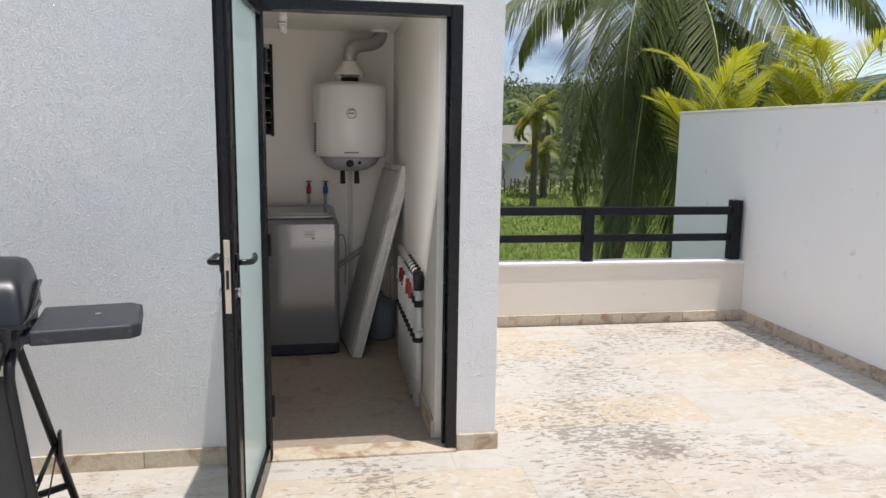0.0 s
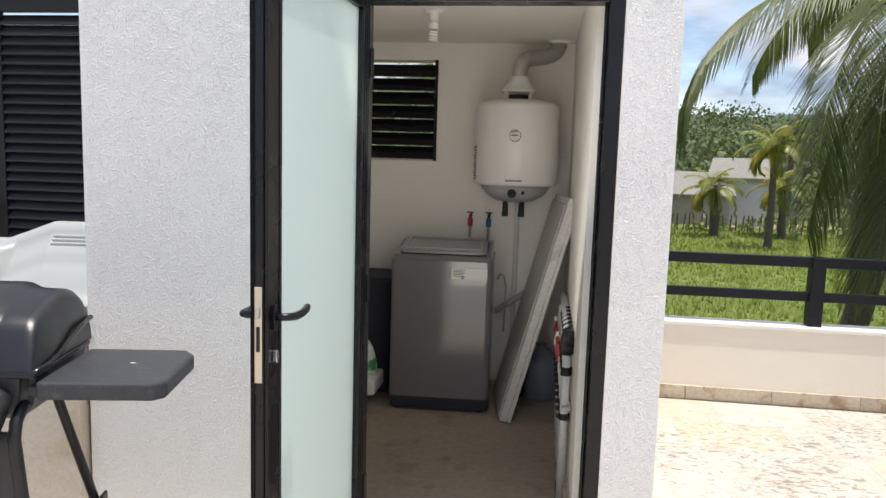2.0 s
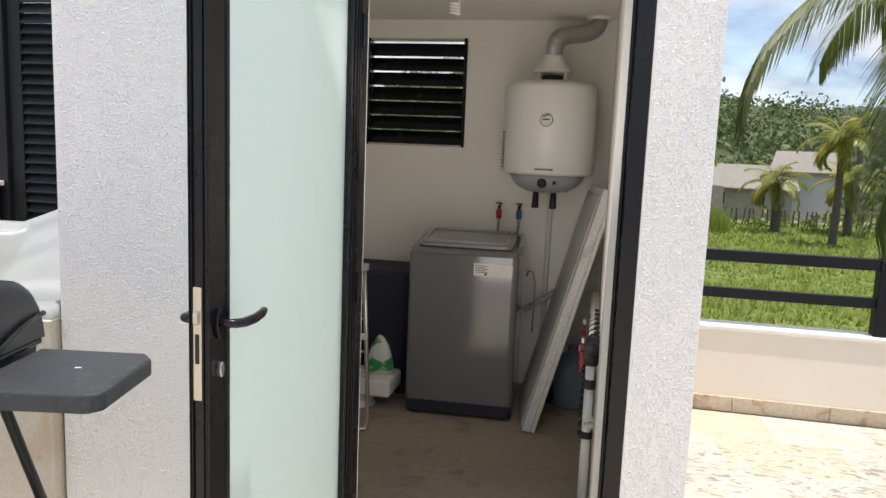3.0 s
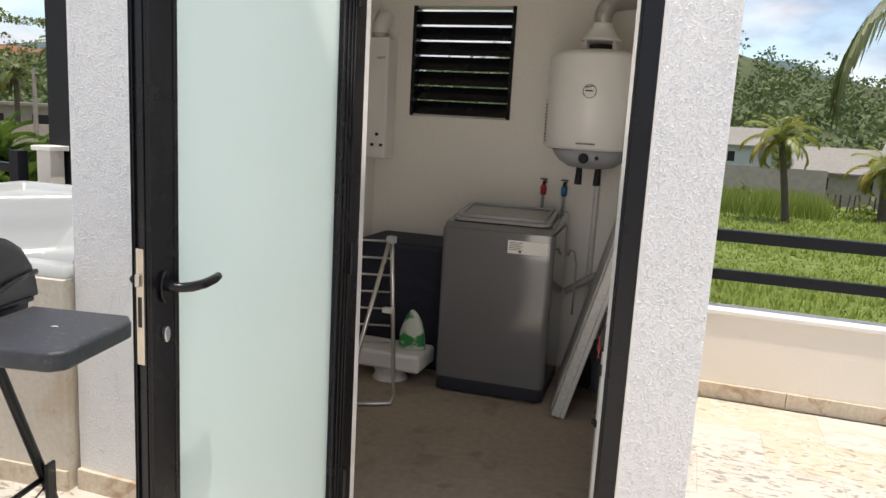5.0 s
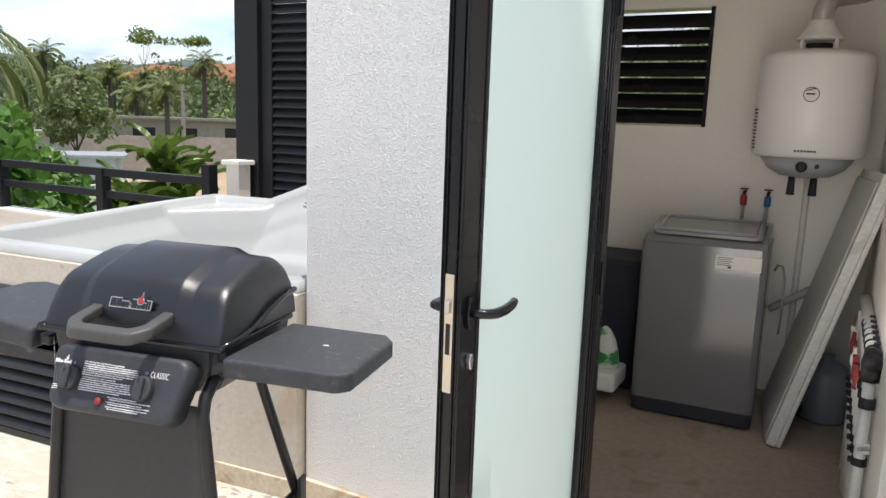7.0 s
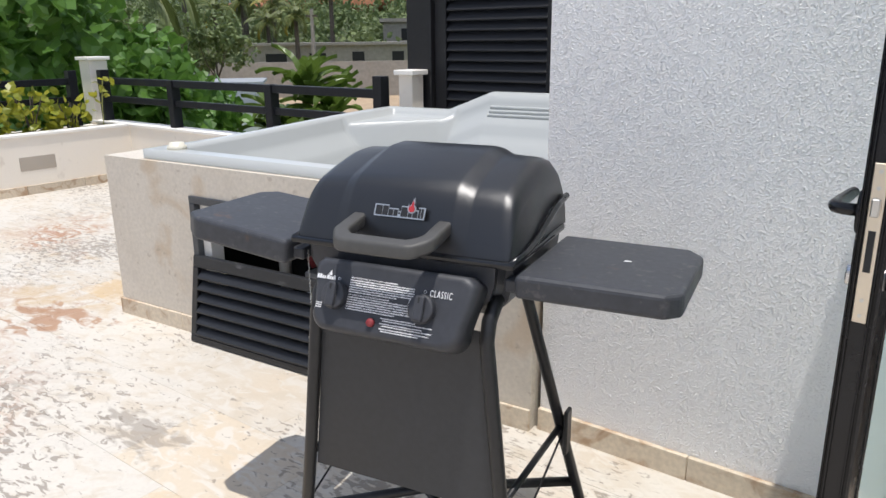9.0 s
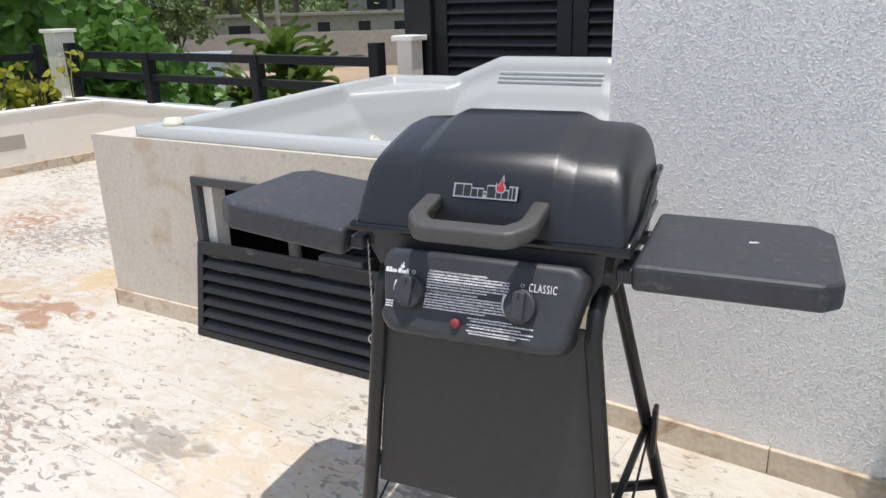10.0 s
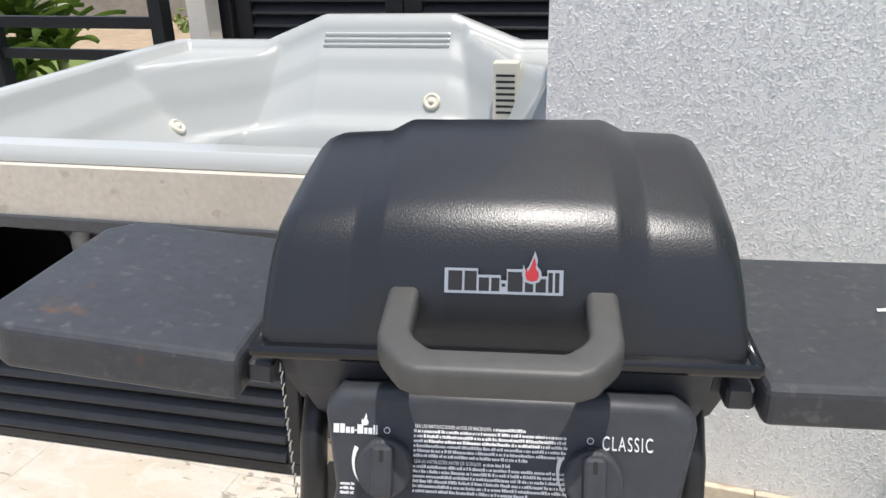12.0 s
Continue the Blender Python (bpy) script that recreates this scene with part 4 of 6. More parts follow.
# corrugated duct from the heater to the ceiling
def duct():
    c = [(0.36, 5.43, 1.995), (0.36, 5.43, 2.045), (0.372, 5.437, 2.085), (0.40, 5.46, 2.115), (0.45, 5.51, 2.13), (0.51, 5.56, 2.142), (0.56, 5.605, 2.165), (0.59, 5.64, 2.205), (0.597, 5.65, 2.255)]
    pts, rad = [], []
    for i in range(len(c) - 1):
        for k in range(8):
            pts.append(Vector(c[i]).lerp(Vector(c[i + 1]), k / 8))
            rad.append(0.044 + (0.0055 if k % 2 else 0))
    pts.append(Vector(c[-1]))
    rad.append(0.044)
    return tube(pts, 0.05, 18, radii=rad)
tagged(part("flue_duct", duct(), M["foil"], None, "", True), "corrugated aluminium flue duct rising to the ceiling", "duct")
tagged(part("duct_collar", lathe([(0.07, 2.235), (0.075, 2.25)], 20, (0.597, 5.65, 0)), M["enamel"]), "white collar where the duct meets the ceiling", "collar")

# taps, hoses and pipes
def tap(x, material, colour):
    t = tagged(empty("water_tap", pose(x, 5.75, 1.13)), f"small steel wall tap with {colour} sleeve", "tap", "taps above the washer")
    part("spindle", tube([(0, 0, 0), (0, -0.05, 0), (0, -0.055, -0.02)], 0.009, 10), M["ink"], t, "", True)
    part("lever", box((-0.022, -0.062, 0.014), (0.022, -0.048, 0.022), 0.002, 1), M["ink"], t)
    part("sleeve", lathe([(0.012, -0.075), (0.017, -0.07), (0.018, -0.03), (0.012, -0.015)], 14, (0, -0.055, 0)), material, t, colour + " sleeve", True)
tap(0.062, M["red"], "red")
tap(0.185, M["blue"], "blue")
for a, b in ((0.062, 0.02), (0.185, 0.17)):
    tagged(part("inlet_hose", tube([(a, 5.695, 1.06), (a, 5.69, 1.0), (a - 0.01, 5.68, 0.9), (b, 5.66, 0.7)], 0.009, 8), M["grey_hose"], None, "", True), "thin grey hose hanging from a wall tap", "hose")
tagged(part("wall_pipe", tube([(0.37, 5.735, 1.25), (0.37, 5.735, 0.95), (0.365, 5.735, 0.02)], 0.017, 10), M["pvc"], None, "", True), "white pipe running down the wall", "pipe")
tagged(part("drain_hose", tube([(0.27, 5.5, 0.74), (0.285, 5.48, 0.775), (0.31, 5.47, 0.77), (0.325, 5.47, 0.70), (0.325, 5.48, 0.55), (0.32, 5.5, 0.40)], 0.006, 8), M["grey_hose"], None, "", True), "grey drain hose looped beside the washer", "hose")
tagged(part("grey_conduit", tube([(0.26, 5.55, 0.52), (0.42, 5.62, 0.62), (0.55, 5.66, 0.71)], 0.02, 8), M["grey_hose"], None, "", True), "grey plastic tube leaning behind the washer", "tube")

# lamp
lamp = tagged(empty("ceiling_lamp", pose(-0.06, 4.685, CEIL)), "bare spiral energy-saving bulb in a white holder", "lamp")
part("holder", lathe([(0.05, 0), (0.05, -0.012), (0.026, -0.02), (0.024, -0.055)], 20), M["enamel"], lamp, "", True)
part("ballast", lathe([(0.022, -0.055), (0.026, -0.065), (0.026, -0.085), (0.018, -0.095)], 16), M["enamel"], lamp, "", True)
part("spiral", tube([(0.02 * math.cos(k * 0.6), 0.02 * math.sin(k * 0.6), -0.098 - 0.0014 * k) for k in range(44)], 0.0065, 8), M["bulb"], lamp, "white spiral glass", True)

# small wall heater behind the door
ih = tagged(empty("instant_heater", pose(-0.975, 5.75, 1.2)), "slim white instant water heater with small controls", "water heater")
part("case", box((-0.095, -0.15, 0), (0.045, 0, 0.735), 0.012), M["enamel"], ih)
part("flue_elbow", tube([(-0.045, -0.08, 0.735), (-0.045, -0.08, 0.79), (-0.04, -0.074, 0.825), (-0.036, -0.05, 0.85), (-0.034, -0.02, 0.86), (-0.034, 0.0, 0.862)], 0.048, 18), M["enamel"], ih, "white flue elbow", True)
part("elbow_collar", lathe([(0.054, 0.735), (0.054, 0.765)], 20, (-0.045, -0.08, 0)), M["foil"], ih)
part("flue_ring", shifted(lathe([(0.085, 0), (0.085, 0.010), (0.07, 0.014)], 28), pose(-0.034, 0, 0.862, 90, 0, 0)), M["enamel"], ih)
for x, z in ((0.0, 0.15), (-0.03, 0.085), (0.03, 0.085)):
    part("knob", shifted(lathe([(0.010, 0), (0.009, 0.014)], 14), pose(x - 0.012, -0.15, z, 90, 0, 0)), M["ink"], ih)
part("lettering", shifted(text_mesh("HEAT", 0.022), pose(-0.03, -0.151, 0.605, 90, 0, 0)), M["ink"], ih)

# leaning white panels
def slab(name, foot, length, width, thick, lean, material, label, cat, turn=0):
    s = tagged(empty(name, pose(*foot, 0, lean, turn)), label, cat)
    part("board", bevelled(box((0, 0, 0), (thick, width, length)), 0.006, 2), material, s)
    part("edge_strip", box((thick, 0.0, 0.004), (thick + 0.022, width, length - 0.03), 0.006, 2), material, s)
    part("face_sheet", box((-0.012, 0.012, 0.02), (-0.002, width * 0.98, length * 0.97), 0.004, 1), M["wrap"], s, "grey plastic-wrapped face")
    return s
slab("leaning_panel", (0.345, 4.905, 0.016), 1.33, 0.55, 0.045, 14.8, M["foam"], "white plastic-wrapped panel leaning against the wall", "panel", 7)

# row of white pipes with black fittings against the side wall
rack = tagged(empty("pipe_rack", pose(0.672, 3.95, 0)), "row of white plastic pipes with black fittings beside the wall", "pipe rack")
for k in range(10):
    y = 0.05 + 0.105 * k
    up = part("upright", tube([(0.004 * (k % 2), y, 0.0), (0.0, y, 0.70)], 0.019, 12), M["pvc"], rack, "", True)
    part("clip", tube([(0.0, y, 0.375), (0.0, y, 0.402)], 0.0245, 12), M["ink"], up, "black pipe clip")
    part("clip_tail", box((-0.034, y - 0.008, 0.380), (-0.022, y + 0.008, 0.398), 0.002, 1), M["ink"], up)
    if k < 5:
        part("coupling", tube([(0.0, y, 0.575), (0.0, y, 0.612)], 0.025, 12), M["ink"], up, "black coupling")
part("top_pipe", tube([(0.006, 0.05, 0.735), (0.006, 0.5, 0.745), (0.006, 1.05, 0.75)], 0.022, 14), M["pvc"], rack, "", True)
elbow = part("elbow", tube([(0.0, 0.05, 0.668), (0.0, 0.05, 0.70), (0.002, 0.055, 0.725), (0.006, 0.075, 0.736), (0.006, 0.11, 0.738)], 0.032, 14, radii=[0.027, 0.030, 0.034, 0.034, 0.031]), M["ink"], rack, "black pipe elbow", True)
part("elbow_cap", tube([(0.002, 0.012, 0.735), (0.004, 0.04, 0.736)], 0.026, 14), M["ink"], elbow, "", True)
for k in range(6):
    y = 0.15 + 0.085 * k
    ring = part("clamp", tube([(0.006, y, 0.738), (0.006, y + 0.012, 0.738)], 0.0275, 14), M["ink"], rack, "black clamp ring")
    part("clamp_ear", box((0.004, y, 0.764), (0.024, y + 0.010, 0.776), 0.002, 1), M["ink"], ring)
part("bracket", box((0.008, 0.03, 0.42), (0.027, 0.075, 0.46), 0.003, 1), M["pvc"], rack, "white wall bracket")
part("bracket_screw", tube([(-0.01, 0.02, 0.44), (0.024, 0.025, 0.445)], 0.006, 8), M["steel"], rack)
for k in range(6):
    y0 = 4.06 + 0.115 * k
    bm = bmesh.new()
    bmesh.ops.create_grid(bm, x_segments=6, y_segments=8, size=0.5)
    for v in bm.verts:
        a, h = v.co.x + 0.5, v.co.y + 0.5
        v.co = Vector((0.640 - 0.014 * math.sin(math.pi * a) + 0.008 * noise.noise(Vector((a * 3 + k, h * 3, 2))), y0 + 0.10 * a, 0.615 + 0.085 * h - 0.02 * a))
    bmesh.ops.solidify(bm, geom=bm.faces[:], thickness=0.004)
    tagged(part("packet", bm, M["dark_red"] if k % 3 != 2 else M["paper"], None, "", True), "crumpled red packet tucked against the pipes" if k % 3 != 2 else "crumpled white packet tucked against the pipes", "packet", "packets on the pipe rack")
tagged(part("water_jug", lathe([(0.10, 0), (0.12, 0.02), (0.12, 0.24), (0.09, 0.29), (0.03, 0.32), (0.03, 0.35)], 24, (0.57, 5.45, 0)), mat("blue_jug", (0.20, 0.23, 0.27), 0.35), None, "", True), "pale blue plastic jug in the corner", "jug")
tagged(part("dark_sack", lathe([(0.08, 0), (0.13, 0.04), (0.12, 0.16), (0.05, 0.24), (0.02, 0.27)], 14, (0.47, 5.5, 0)), M["navy"], None, "", True), "dark bag on the floor behind the panel", "bag")

# drying rack, bin, tray and detergent bag
dr = tagged(empty("drying_rack", pose(-0.62, 4.45, 0)), "folded steel clothes drying rack", "drying rack")
part("leg_frame", tube([(0.16, 0.20, 0.86), (0.17, 0.235, 0.45), (0.18, 0.26, 0.06), (0.17, 0.24, 0.012), (0.10, 0.20, 0.012), (-0.2, 0.05, 0.012)], 0.011, 10), M["steel"], dr, "", True)
part("leg_frame", tube([(0.155, 0.19, 0.87), (0.10, 0.02, 0.4), (0.05, -0.12, 0.015), (-0.3, -0.2, 0.012)], 0.011, 10), M["steel"], dr, "", True)
part("joint", box((0.138, 0.175, 0.852), (0.182, 0.215, 0.888), 0.006), M["grey_cap"], dr)
part("joint", box((0.13, 0.18, 0.50), (0.18, 0.22, 0.525), 0.004), M["pvc"], dr)
for k in range(7):
    z = 0.86 - 0.085 * k
    part("bar", tube([(0.155 + 0.003 * k, 0.20, z), (-0.38, 0.02, z)], 0.0055, 8), M["steel"], dr, "", True)
bm = bevelled(box((-0.95, 5.27, 0.0), (-0.36, 5.70, 0.745)), 0.03, 3)
for v in bm.verts:
    k = 1 - 0.10 * (0.74 - v.co.z) / 0.74
    v.co.x, v.co.y = -0.655 + (v.co.x + 0.655) * k, 5.485 + (v.co.y - 5.485) * k
tagged(part("storage_bin", bm, M["navy"], None), "dark navy cloth-covered bin beside the washer", "bin")
tray = tagged(part("white_tray", bevelled(box((-0.84, 4.96, 0.085), (-0.40, 5.22, 0.186)), 0.02, 3), M["enamel"]), "white plastic box low on the floor", "box")
tagged(part("box_foot", lathe([(0.10, 0), (0.085, 0.03), (0.10, 0.085)], 16, (-0.62, 5.09, 0)), M["enamel"]), "round white foot under the box", "foot")
bm = lathe([(0.075, 0), (0.08, 0.02), (0.075, 0.09), (0.052, 0.16), (0.026, 0.205), (0.008, 0.222)], 18, (-0.497, 5.09, 0.186))
for v in bm.verts:
    v.co.y = 5.09 + (v.co.y - 5.09) * 0.55
    v.co += 0.008 * noise.noise_vector(v.co * 17)
tagged(part("detergent_bag", bm, M["green_bag"], None, "", True), "green and white detergent bag on the white box", "bag")

# ---- gas grill ----
GR = Matrix.Translation((-1.0765, 2.547, 0)) @ Matrix.Rotation(radians(11.2), 4, "Z")
grill = tagged(empty("gas_grill", GR), "black two-burner gas grill with side shelves and closed lid", "grill")


def loft(sections):
    """A closed skin through outlines of equal length."""
    bm = bmesh.new()
    rows = [[bm.verts.new(q) for q in s] for s in sections]
    for a, b in zip(rows, rows[1:]):
        for k in range(len(a) - 1):
            bm.faces.new((a[k], a[k + 1], b[k + 1], b[k]))
    bm.faces.new(rows[0])
    bm.faces.new(rows[-1])
    return bm


def lid_profile(scale_z, inset):
    pts = [(0.0, 0.885), (0.005, 0.905), (0.024, 0.950), (0.045, 0.994), (0.058, 1.014), (0.074, 1.030), (0.094, 1.041), (0.150, 1.062), (0.205, 1.079), (0.235, 1.086), (0.28, 1.088), (0.325, 1.078), (0.36, 1.05), (0.385, 1.0), (0.395, 0.95), (0.40, 0.885)]
    return [(0.2 + (v - 0.2) * (1 - inset), 0.885 + (z - 0.885) * scale_z) for v, z in pts]


HW = 0.275
secs = []
for u, sz, ins, dv in [(-HW, 0.66, 0.03, 0), (-HW + 0.004, 0.78, 0.012, 0), (-HW + 0.014, 0.86, 0.0, 0), (-HW + 0.034, 0.90, 0.0, 0), (-0.175, 0.915, 0.0, 0), (-0.168, 0.92, 0.0, 0), (-0.140, 0.99, 0.0, -0.010), (-0.132, 1.0, 0.0, -0.011),
                       (0.132, 1.0, 0.0, -0.011), (0.140, 0.99, 0.0, -0.010), (0.168, 0.92, 0.0, 0), (0.175, 0.915, 0.0, 0), (HW - 0.034, 0.90, 0.0, 0), (HW - 0.014, 0.86, 0.0, 0), (HW - 0.004, 0.78, 0.012, 0), (HW, 0.66, 0.03, 0)]:
    row = []
    for v, z in lid_profile(sz, ins):
        up_ = min(1.0, max(0.0, (z - 0.90) / 0.05))
        row.append((-0.002 + u * (1 - 0.055 * ((z - 0.885) / 0.2) ** 1.5), v + dv * up_ * (1 if v < 0.25 else 0), z))
    secs.append(row)
lidp = part("lid", loft(secs), M["hood"], grill, "glossy black enamel lid", True)
lip = bevelled(prism([(-HW - 0.012, -0.014, 0.872), (HW + 0.012, -0.014, 0.872), (HW + 0.005, 0.37, 0.872), (-HW - 0.005, 0.37, 0.872)], (0, 0, 0.016)), 0.005, 2)
part("lid_lip", lip, M["hood_edge"], lidp)
# rear lip that rises along the ends
for s in (-1, 1):
    pts = [(s * (HW + 0.004), -0.008, 0.884), (s * (HW + 0.006), 0.08, 0.888), (s * (HW + 0.006), 0.15, 0.900), (s * (HW + 0.005), 0.22, 0.925), (s * (HW + 0.003), 0.30, 0.947), (s * (HW + 0.001), 0.385, 0.957)]
    part("end_flange", tube(pts, 0.008, 10), M["hood_edge"], lidp, "", True)
    part("hinge_pin", tube([(s * (HW - 0.01), 0.36, 0.955), (s * (HW + 0.008), 0.36, 0.955)], 0.006, 8), M["leg"], lidp)
# handle
U_BAR = [(-0.127, 0.035), (-0.127, -0.062), (-0.120, -0.078), (-0.098, -0.106), (-0.080, -0.114), (0.080, -0.114), (0.098, -0.106), (0.120, -0.078), (0.127, -0.062), (0.127, 0.035),
         (0.092, 0.035), (0.092, -0.052), (0.084, -0.066), (0.068, -0.080), (-0.068, -0.080), (-0.084, -0.066), (-0.092, -0.052), (-0.092, 0.035)]
bm = prism([(u + 0.004, v, 0.953 + 0.2 * v) for u, v in U_BAR], (0, -0.004, -0.031))
bmesh.ops.recalc_face_normals(bm, faces=bm.faces)
part("lid_handle", bevelled(bm, 0.0075, 4), M["handle_plastic"], lidp, "grey plastic lid handle", True)
# maker's plate: dark blocks on a silver backing that follows them, with a red flame
def flame(cx, z0, w, h, y):
    return [(cx + w * a, y, z0 + h * b) for a, b in ((-0.40, 0.0), (-0.52, 0.22), (-0.46, 0.55), (-0.34, 0.36), (-0.16, 0.52), (0.06, 0.86), (0.12, 1.0), (0.28, 0.70), (0.24, 0.52), (0.46, 0.34), (0.50, 0.16), (0.36, 0.0), (0.0, -0.07))]


BLOCKS = ((1.25, 1.0), (1.1, 1.0), (0.95, 0.68), (0.8, 0.68), (0.45, 0.0), (1.3, 1.0), (0.8, 0.68), (0.95, 0.68), (0.5, 1.0), (0.5, 1.0))


def word_blocks(u0, u1, z0, high, y0, y1):
    """A row of blocks of uneven height across u0 to u1."""
    bm = bmesh.new()
    unit = (u1 - u0) / sum(w for w, h in BLOCKS)
    u = u0
    for w, h in BLOCKS:
        gap = 0.10 * unit
        if h:
            box((u + gap, y0, z0), (u + w * unit - gap, y1, z0 + high * h), bm=bm)
        else:
            box((u, y0, z0 + 0.26 * high), (u + w * unit, y1, z0 + 0.42 * high), bm=bm)
        u += w * unit
    return bm


BU0, BU1, BZ, BH, RIM = -0.0685, 0.0545, -0.0105, 0.0215, 0.003
unit = (BU1 - BU0) / sum(w for w, h in BLOCKS)
top_line, u = [(BU0 - RIM, BZ - RIM)], BU0
for i, (w, h) in enumerate(BLOCKS):
    e0, e1 = (RIM if i == 0 else 0.0), (RIM if i == len(BLOCKS) - 1 else 0.0)
    top_line += [(u - e0, BZ + BH * max(h, 0.42) + RIM), (u + w * unit + e1, BZ + BH * max(h, 0.42) + RIM)]
    u += w * unit
clean = [q for i, q in enumerate(top_line) if i == 0 or q != top_line[i - 1]] + [(BU1 + RIM, BZ - RIM)]
badge = part("badge", prism([(a, -0.003, b) for a, b in clean], (0, 0.003, 0)), M["steel"], lidp, "silver badge with dark marks")
badge.matrix_basis = pose(0.013, 0.0095, 0.969, -25, 0, 0)
u = BU0
for w, h in BLOCKS:
    z0, z1 = (BZ, BZ + BH * h) if h else (BZ + 0.24 * BH, BZ + 0.40 * BH)
    part("badge_mark", box((u + 0.09 * unit, -0.0045, z0), (u + (w - 0.09) * unit, -0.003, z1)), M["ink"], badge)
    u += w * unit
part("flame_backing", prism(flame(0.024, 0.0005, 0.021, 0.034, -0.005), (0, 0.004, 0)), M["steel"], badge)
part("badge_flame", prism(flame(0.024, 0.0025, 0.0145, 0.025, -0.0065), (0, 0.002, 0)), M["red"], badge, "red flame-shaped mark")

# firebox
fb = [(-0.27, 0.0), (0.27, 0.0), (0.27, 0.39), (-0.27, 0.39)]
bm = bmesh.new()
rows = []
for z, k in ((0.872, 1.0), (0.82, 0.98), (0.78, 0.93), (0.74, 0.80), (0.72, 0.66)):
    rows.append([bm.verts.new((u * k, 0.195 + (v - 0.195) * (k - 0.02), z)) for u, v in fb])
for a, b in zip(rows, rows[1:]):
    for k in range(4):
        bm.faces.new((a[k], b[k], b[(k + 1) % 4], a[(k + 1) % 4]))
bm.faces.new(rows[0][::-1])
bm.faces.new(rows[-1])
bmesh.ops.recalc_face_normals(bm, faces=bm.faces)
bmesh.ops.bevel(bm, geom=[e for e in bm.edges if abs(e.verts[0].co.z - e.verts[1].co.z) > 0.01], offset=0.03, segments=3, affect="EDGES")
part("firebox", bm, M["grill_plastic"], grill, "black cast firebox")

# control panel: a sloping plate with rounded lower corners
pm = Matrix.Translation((0.009, -0.040, 0.858)) @ Matrix.Rotation(radians(-24), 4, "X")
outline = [(-0.184, 0.0), (0.186, 0.0), (0.206, -0.014), (0.208, -0.03), (0.190, -0.115)]
for k in range(7):
    a = radians(-12 - 13 * k)
    outline.append((0.148 + 0.043 * math.cos(a), -0.124 + 0.043 * math.sin(a)))
for k in range(7):
    a = radians(-90 - 13 * k)
    outline.append((-0.148 + 0.043 * math.cos(a), -0.124 + 0.043 * math.sin(a)))
outline += [(-0.186, -0.115), (-0.200, -0.03), (-0.198, -0.014)]
def ring_of(y, inset):
    return [(a * (1 - inset / 0.2), y, -0.083 + (b + 0.083) * (1 - inset / 0.083)) for a, b in outline]
bm = bmesh.new()
rings = [[bm.verts.new(q) for q in ring_of(y, i)] for y, i in ((0.0, 0.015), (0.001, 0.010), (0.004, 0.0052), (0.010, 0.0012), (0.020, 0.0), (0.062, -0.003))]
for a, b in zip(rings, rings[1:]):
    for k in range(len(a)):
        bm.faces.new((a[k], a[(k + 1) % len(a)], b[(k + 1) % len(a)], b[k]))
bm.faces.new(rings[0])
bm.faces.new(rings[-1])
bmesh.ops.recalc_face_normals(bm, faces=bm.faces)
for f in bm.faces:
    f.smooth = len(f.verts) == 4
cp = part("control_panel", bm, M["grill_plastic"], grill, "black control panel with white print")
cp.matrix_basis = pm
for u in (-0.127, 0.097):
    kn = part("knob", bevelled(prism([(u + 0.0305 * math.cos(a), 0.001, -0.084 + 0.0325 * math.sin(a)) for a in [k * math.pi / 16 for k in range(32)]], (0, -0.022, 0)), 0.005, 2), M["grill_plastic"], cp, "oval black knob")
    part("knob_grip", bevelled(box((u - 0.012, -0.031, -0.112), (u + 0.012, -0.018, -0.056)), 0.005, 2), M["grill_plastic"], kn)
    arc = [radians(152 + 9 * k) for k in range(9)]
    part("flame_mark", prism([(u + 0.0355 * math.cos(a), -0.0012, -0.084 + 0.036 * math.sin(a)) for a in arc] + [(u + (0.0355 + 0.005 * (1 - k / 8)) * math.cos(a), -0.0012, -0.084 + (0.036 + 0.006 * (1 - k / 8)) * math.sin(a)) for k, a in reversed(list(enumerate(arc)))], (0, 0.0008, 0)), M["white_ink"], kn)
    part("knob_slot", box((u - 0.0022, -0.0316, -0.073), (u + 0.0022, -0.0306, -0.060)), M["void"], kn)
part("ignition_button", shifted(lathe([(0.0100, 0), (0.0100, 0.005), (0.008, 0.009), (0.003, 0.010)], 20), pose(-0.026, 0, -0.132, 90, 0, 0)), M["dark_red"], cp, "red ignition button", True)
part("lettering", shifted(text_mesh("CLASSIC", 0.0215, 0.0006, 1.25), pose(0.106, -0.0012, -0.055, 90, 0, 0) @ Matrix.Diagonal((0.555, 1, 1, 1))), M["white_ink"], cp, "white lettering")
rnd = random.Random(4)
part("maker_mark", word_blocks(-0.188, -0.137, -0.051, 0.010, -0.0014, -0.0006), M["white_ink"], cp, "small white maker's mark")
part("flame_mark", prism(flame(-0.152, -0.041, 0.008, 0.013, -0.0013), (0, 0.0007, 0)), M["white_ink"], cp)
for u in (-0.127, 0.094):
    part("indicator_ring", tube([(u + 0.0032 * math.cos(a), -0.0008, -0.046 + 0.0032 * math.sin(a)) for a in [k * math.pi / 8 for k in range(17)]], 0.0006, 5), M["white_ink"], cp)
def print_rows(u0, u1, z0, n, step):
    bm = bmesh.new()
    for k in range(n):
        u = u0
        while u < u1 - 0.004:
            w = min(rnd.uniform(0.0008, 0.0026), u1 - u)
            box((u, -0.0013, z0 - step * k), (u + w, -0.0006, z0 - step * k + step * rnd.choice((0.46, 0.46, 0.64))), bm=bm)
            u += w + rnd.choice((0.0004, 0.0004, 0.0004, 0.0013))
    return bm
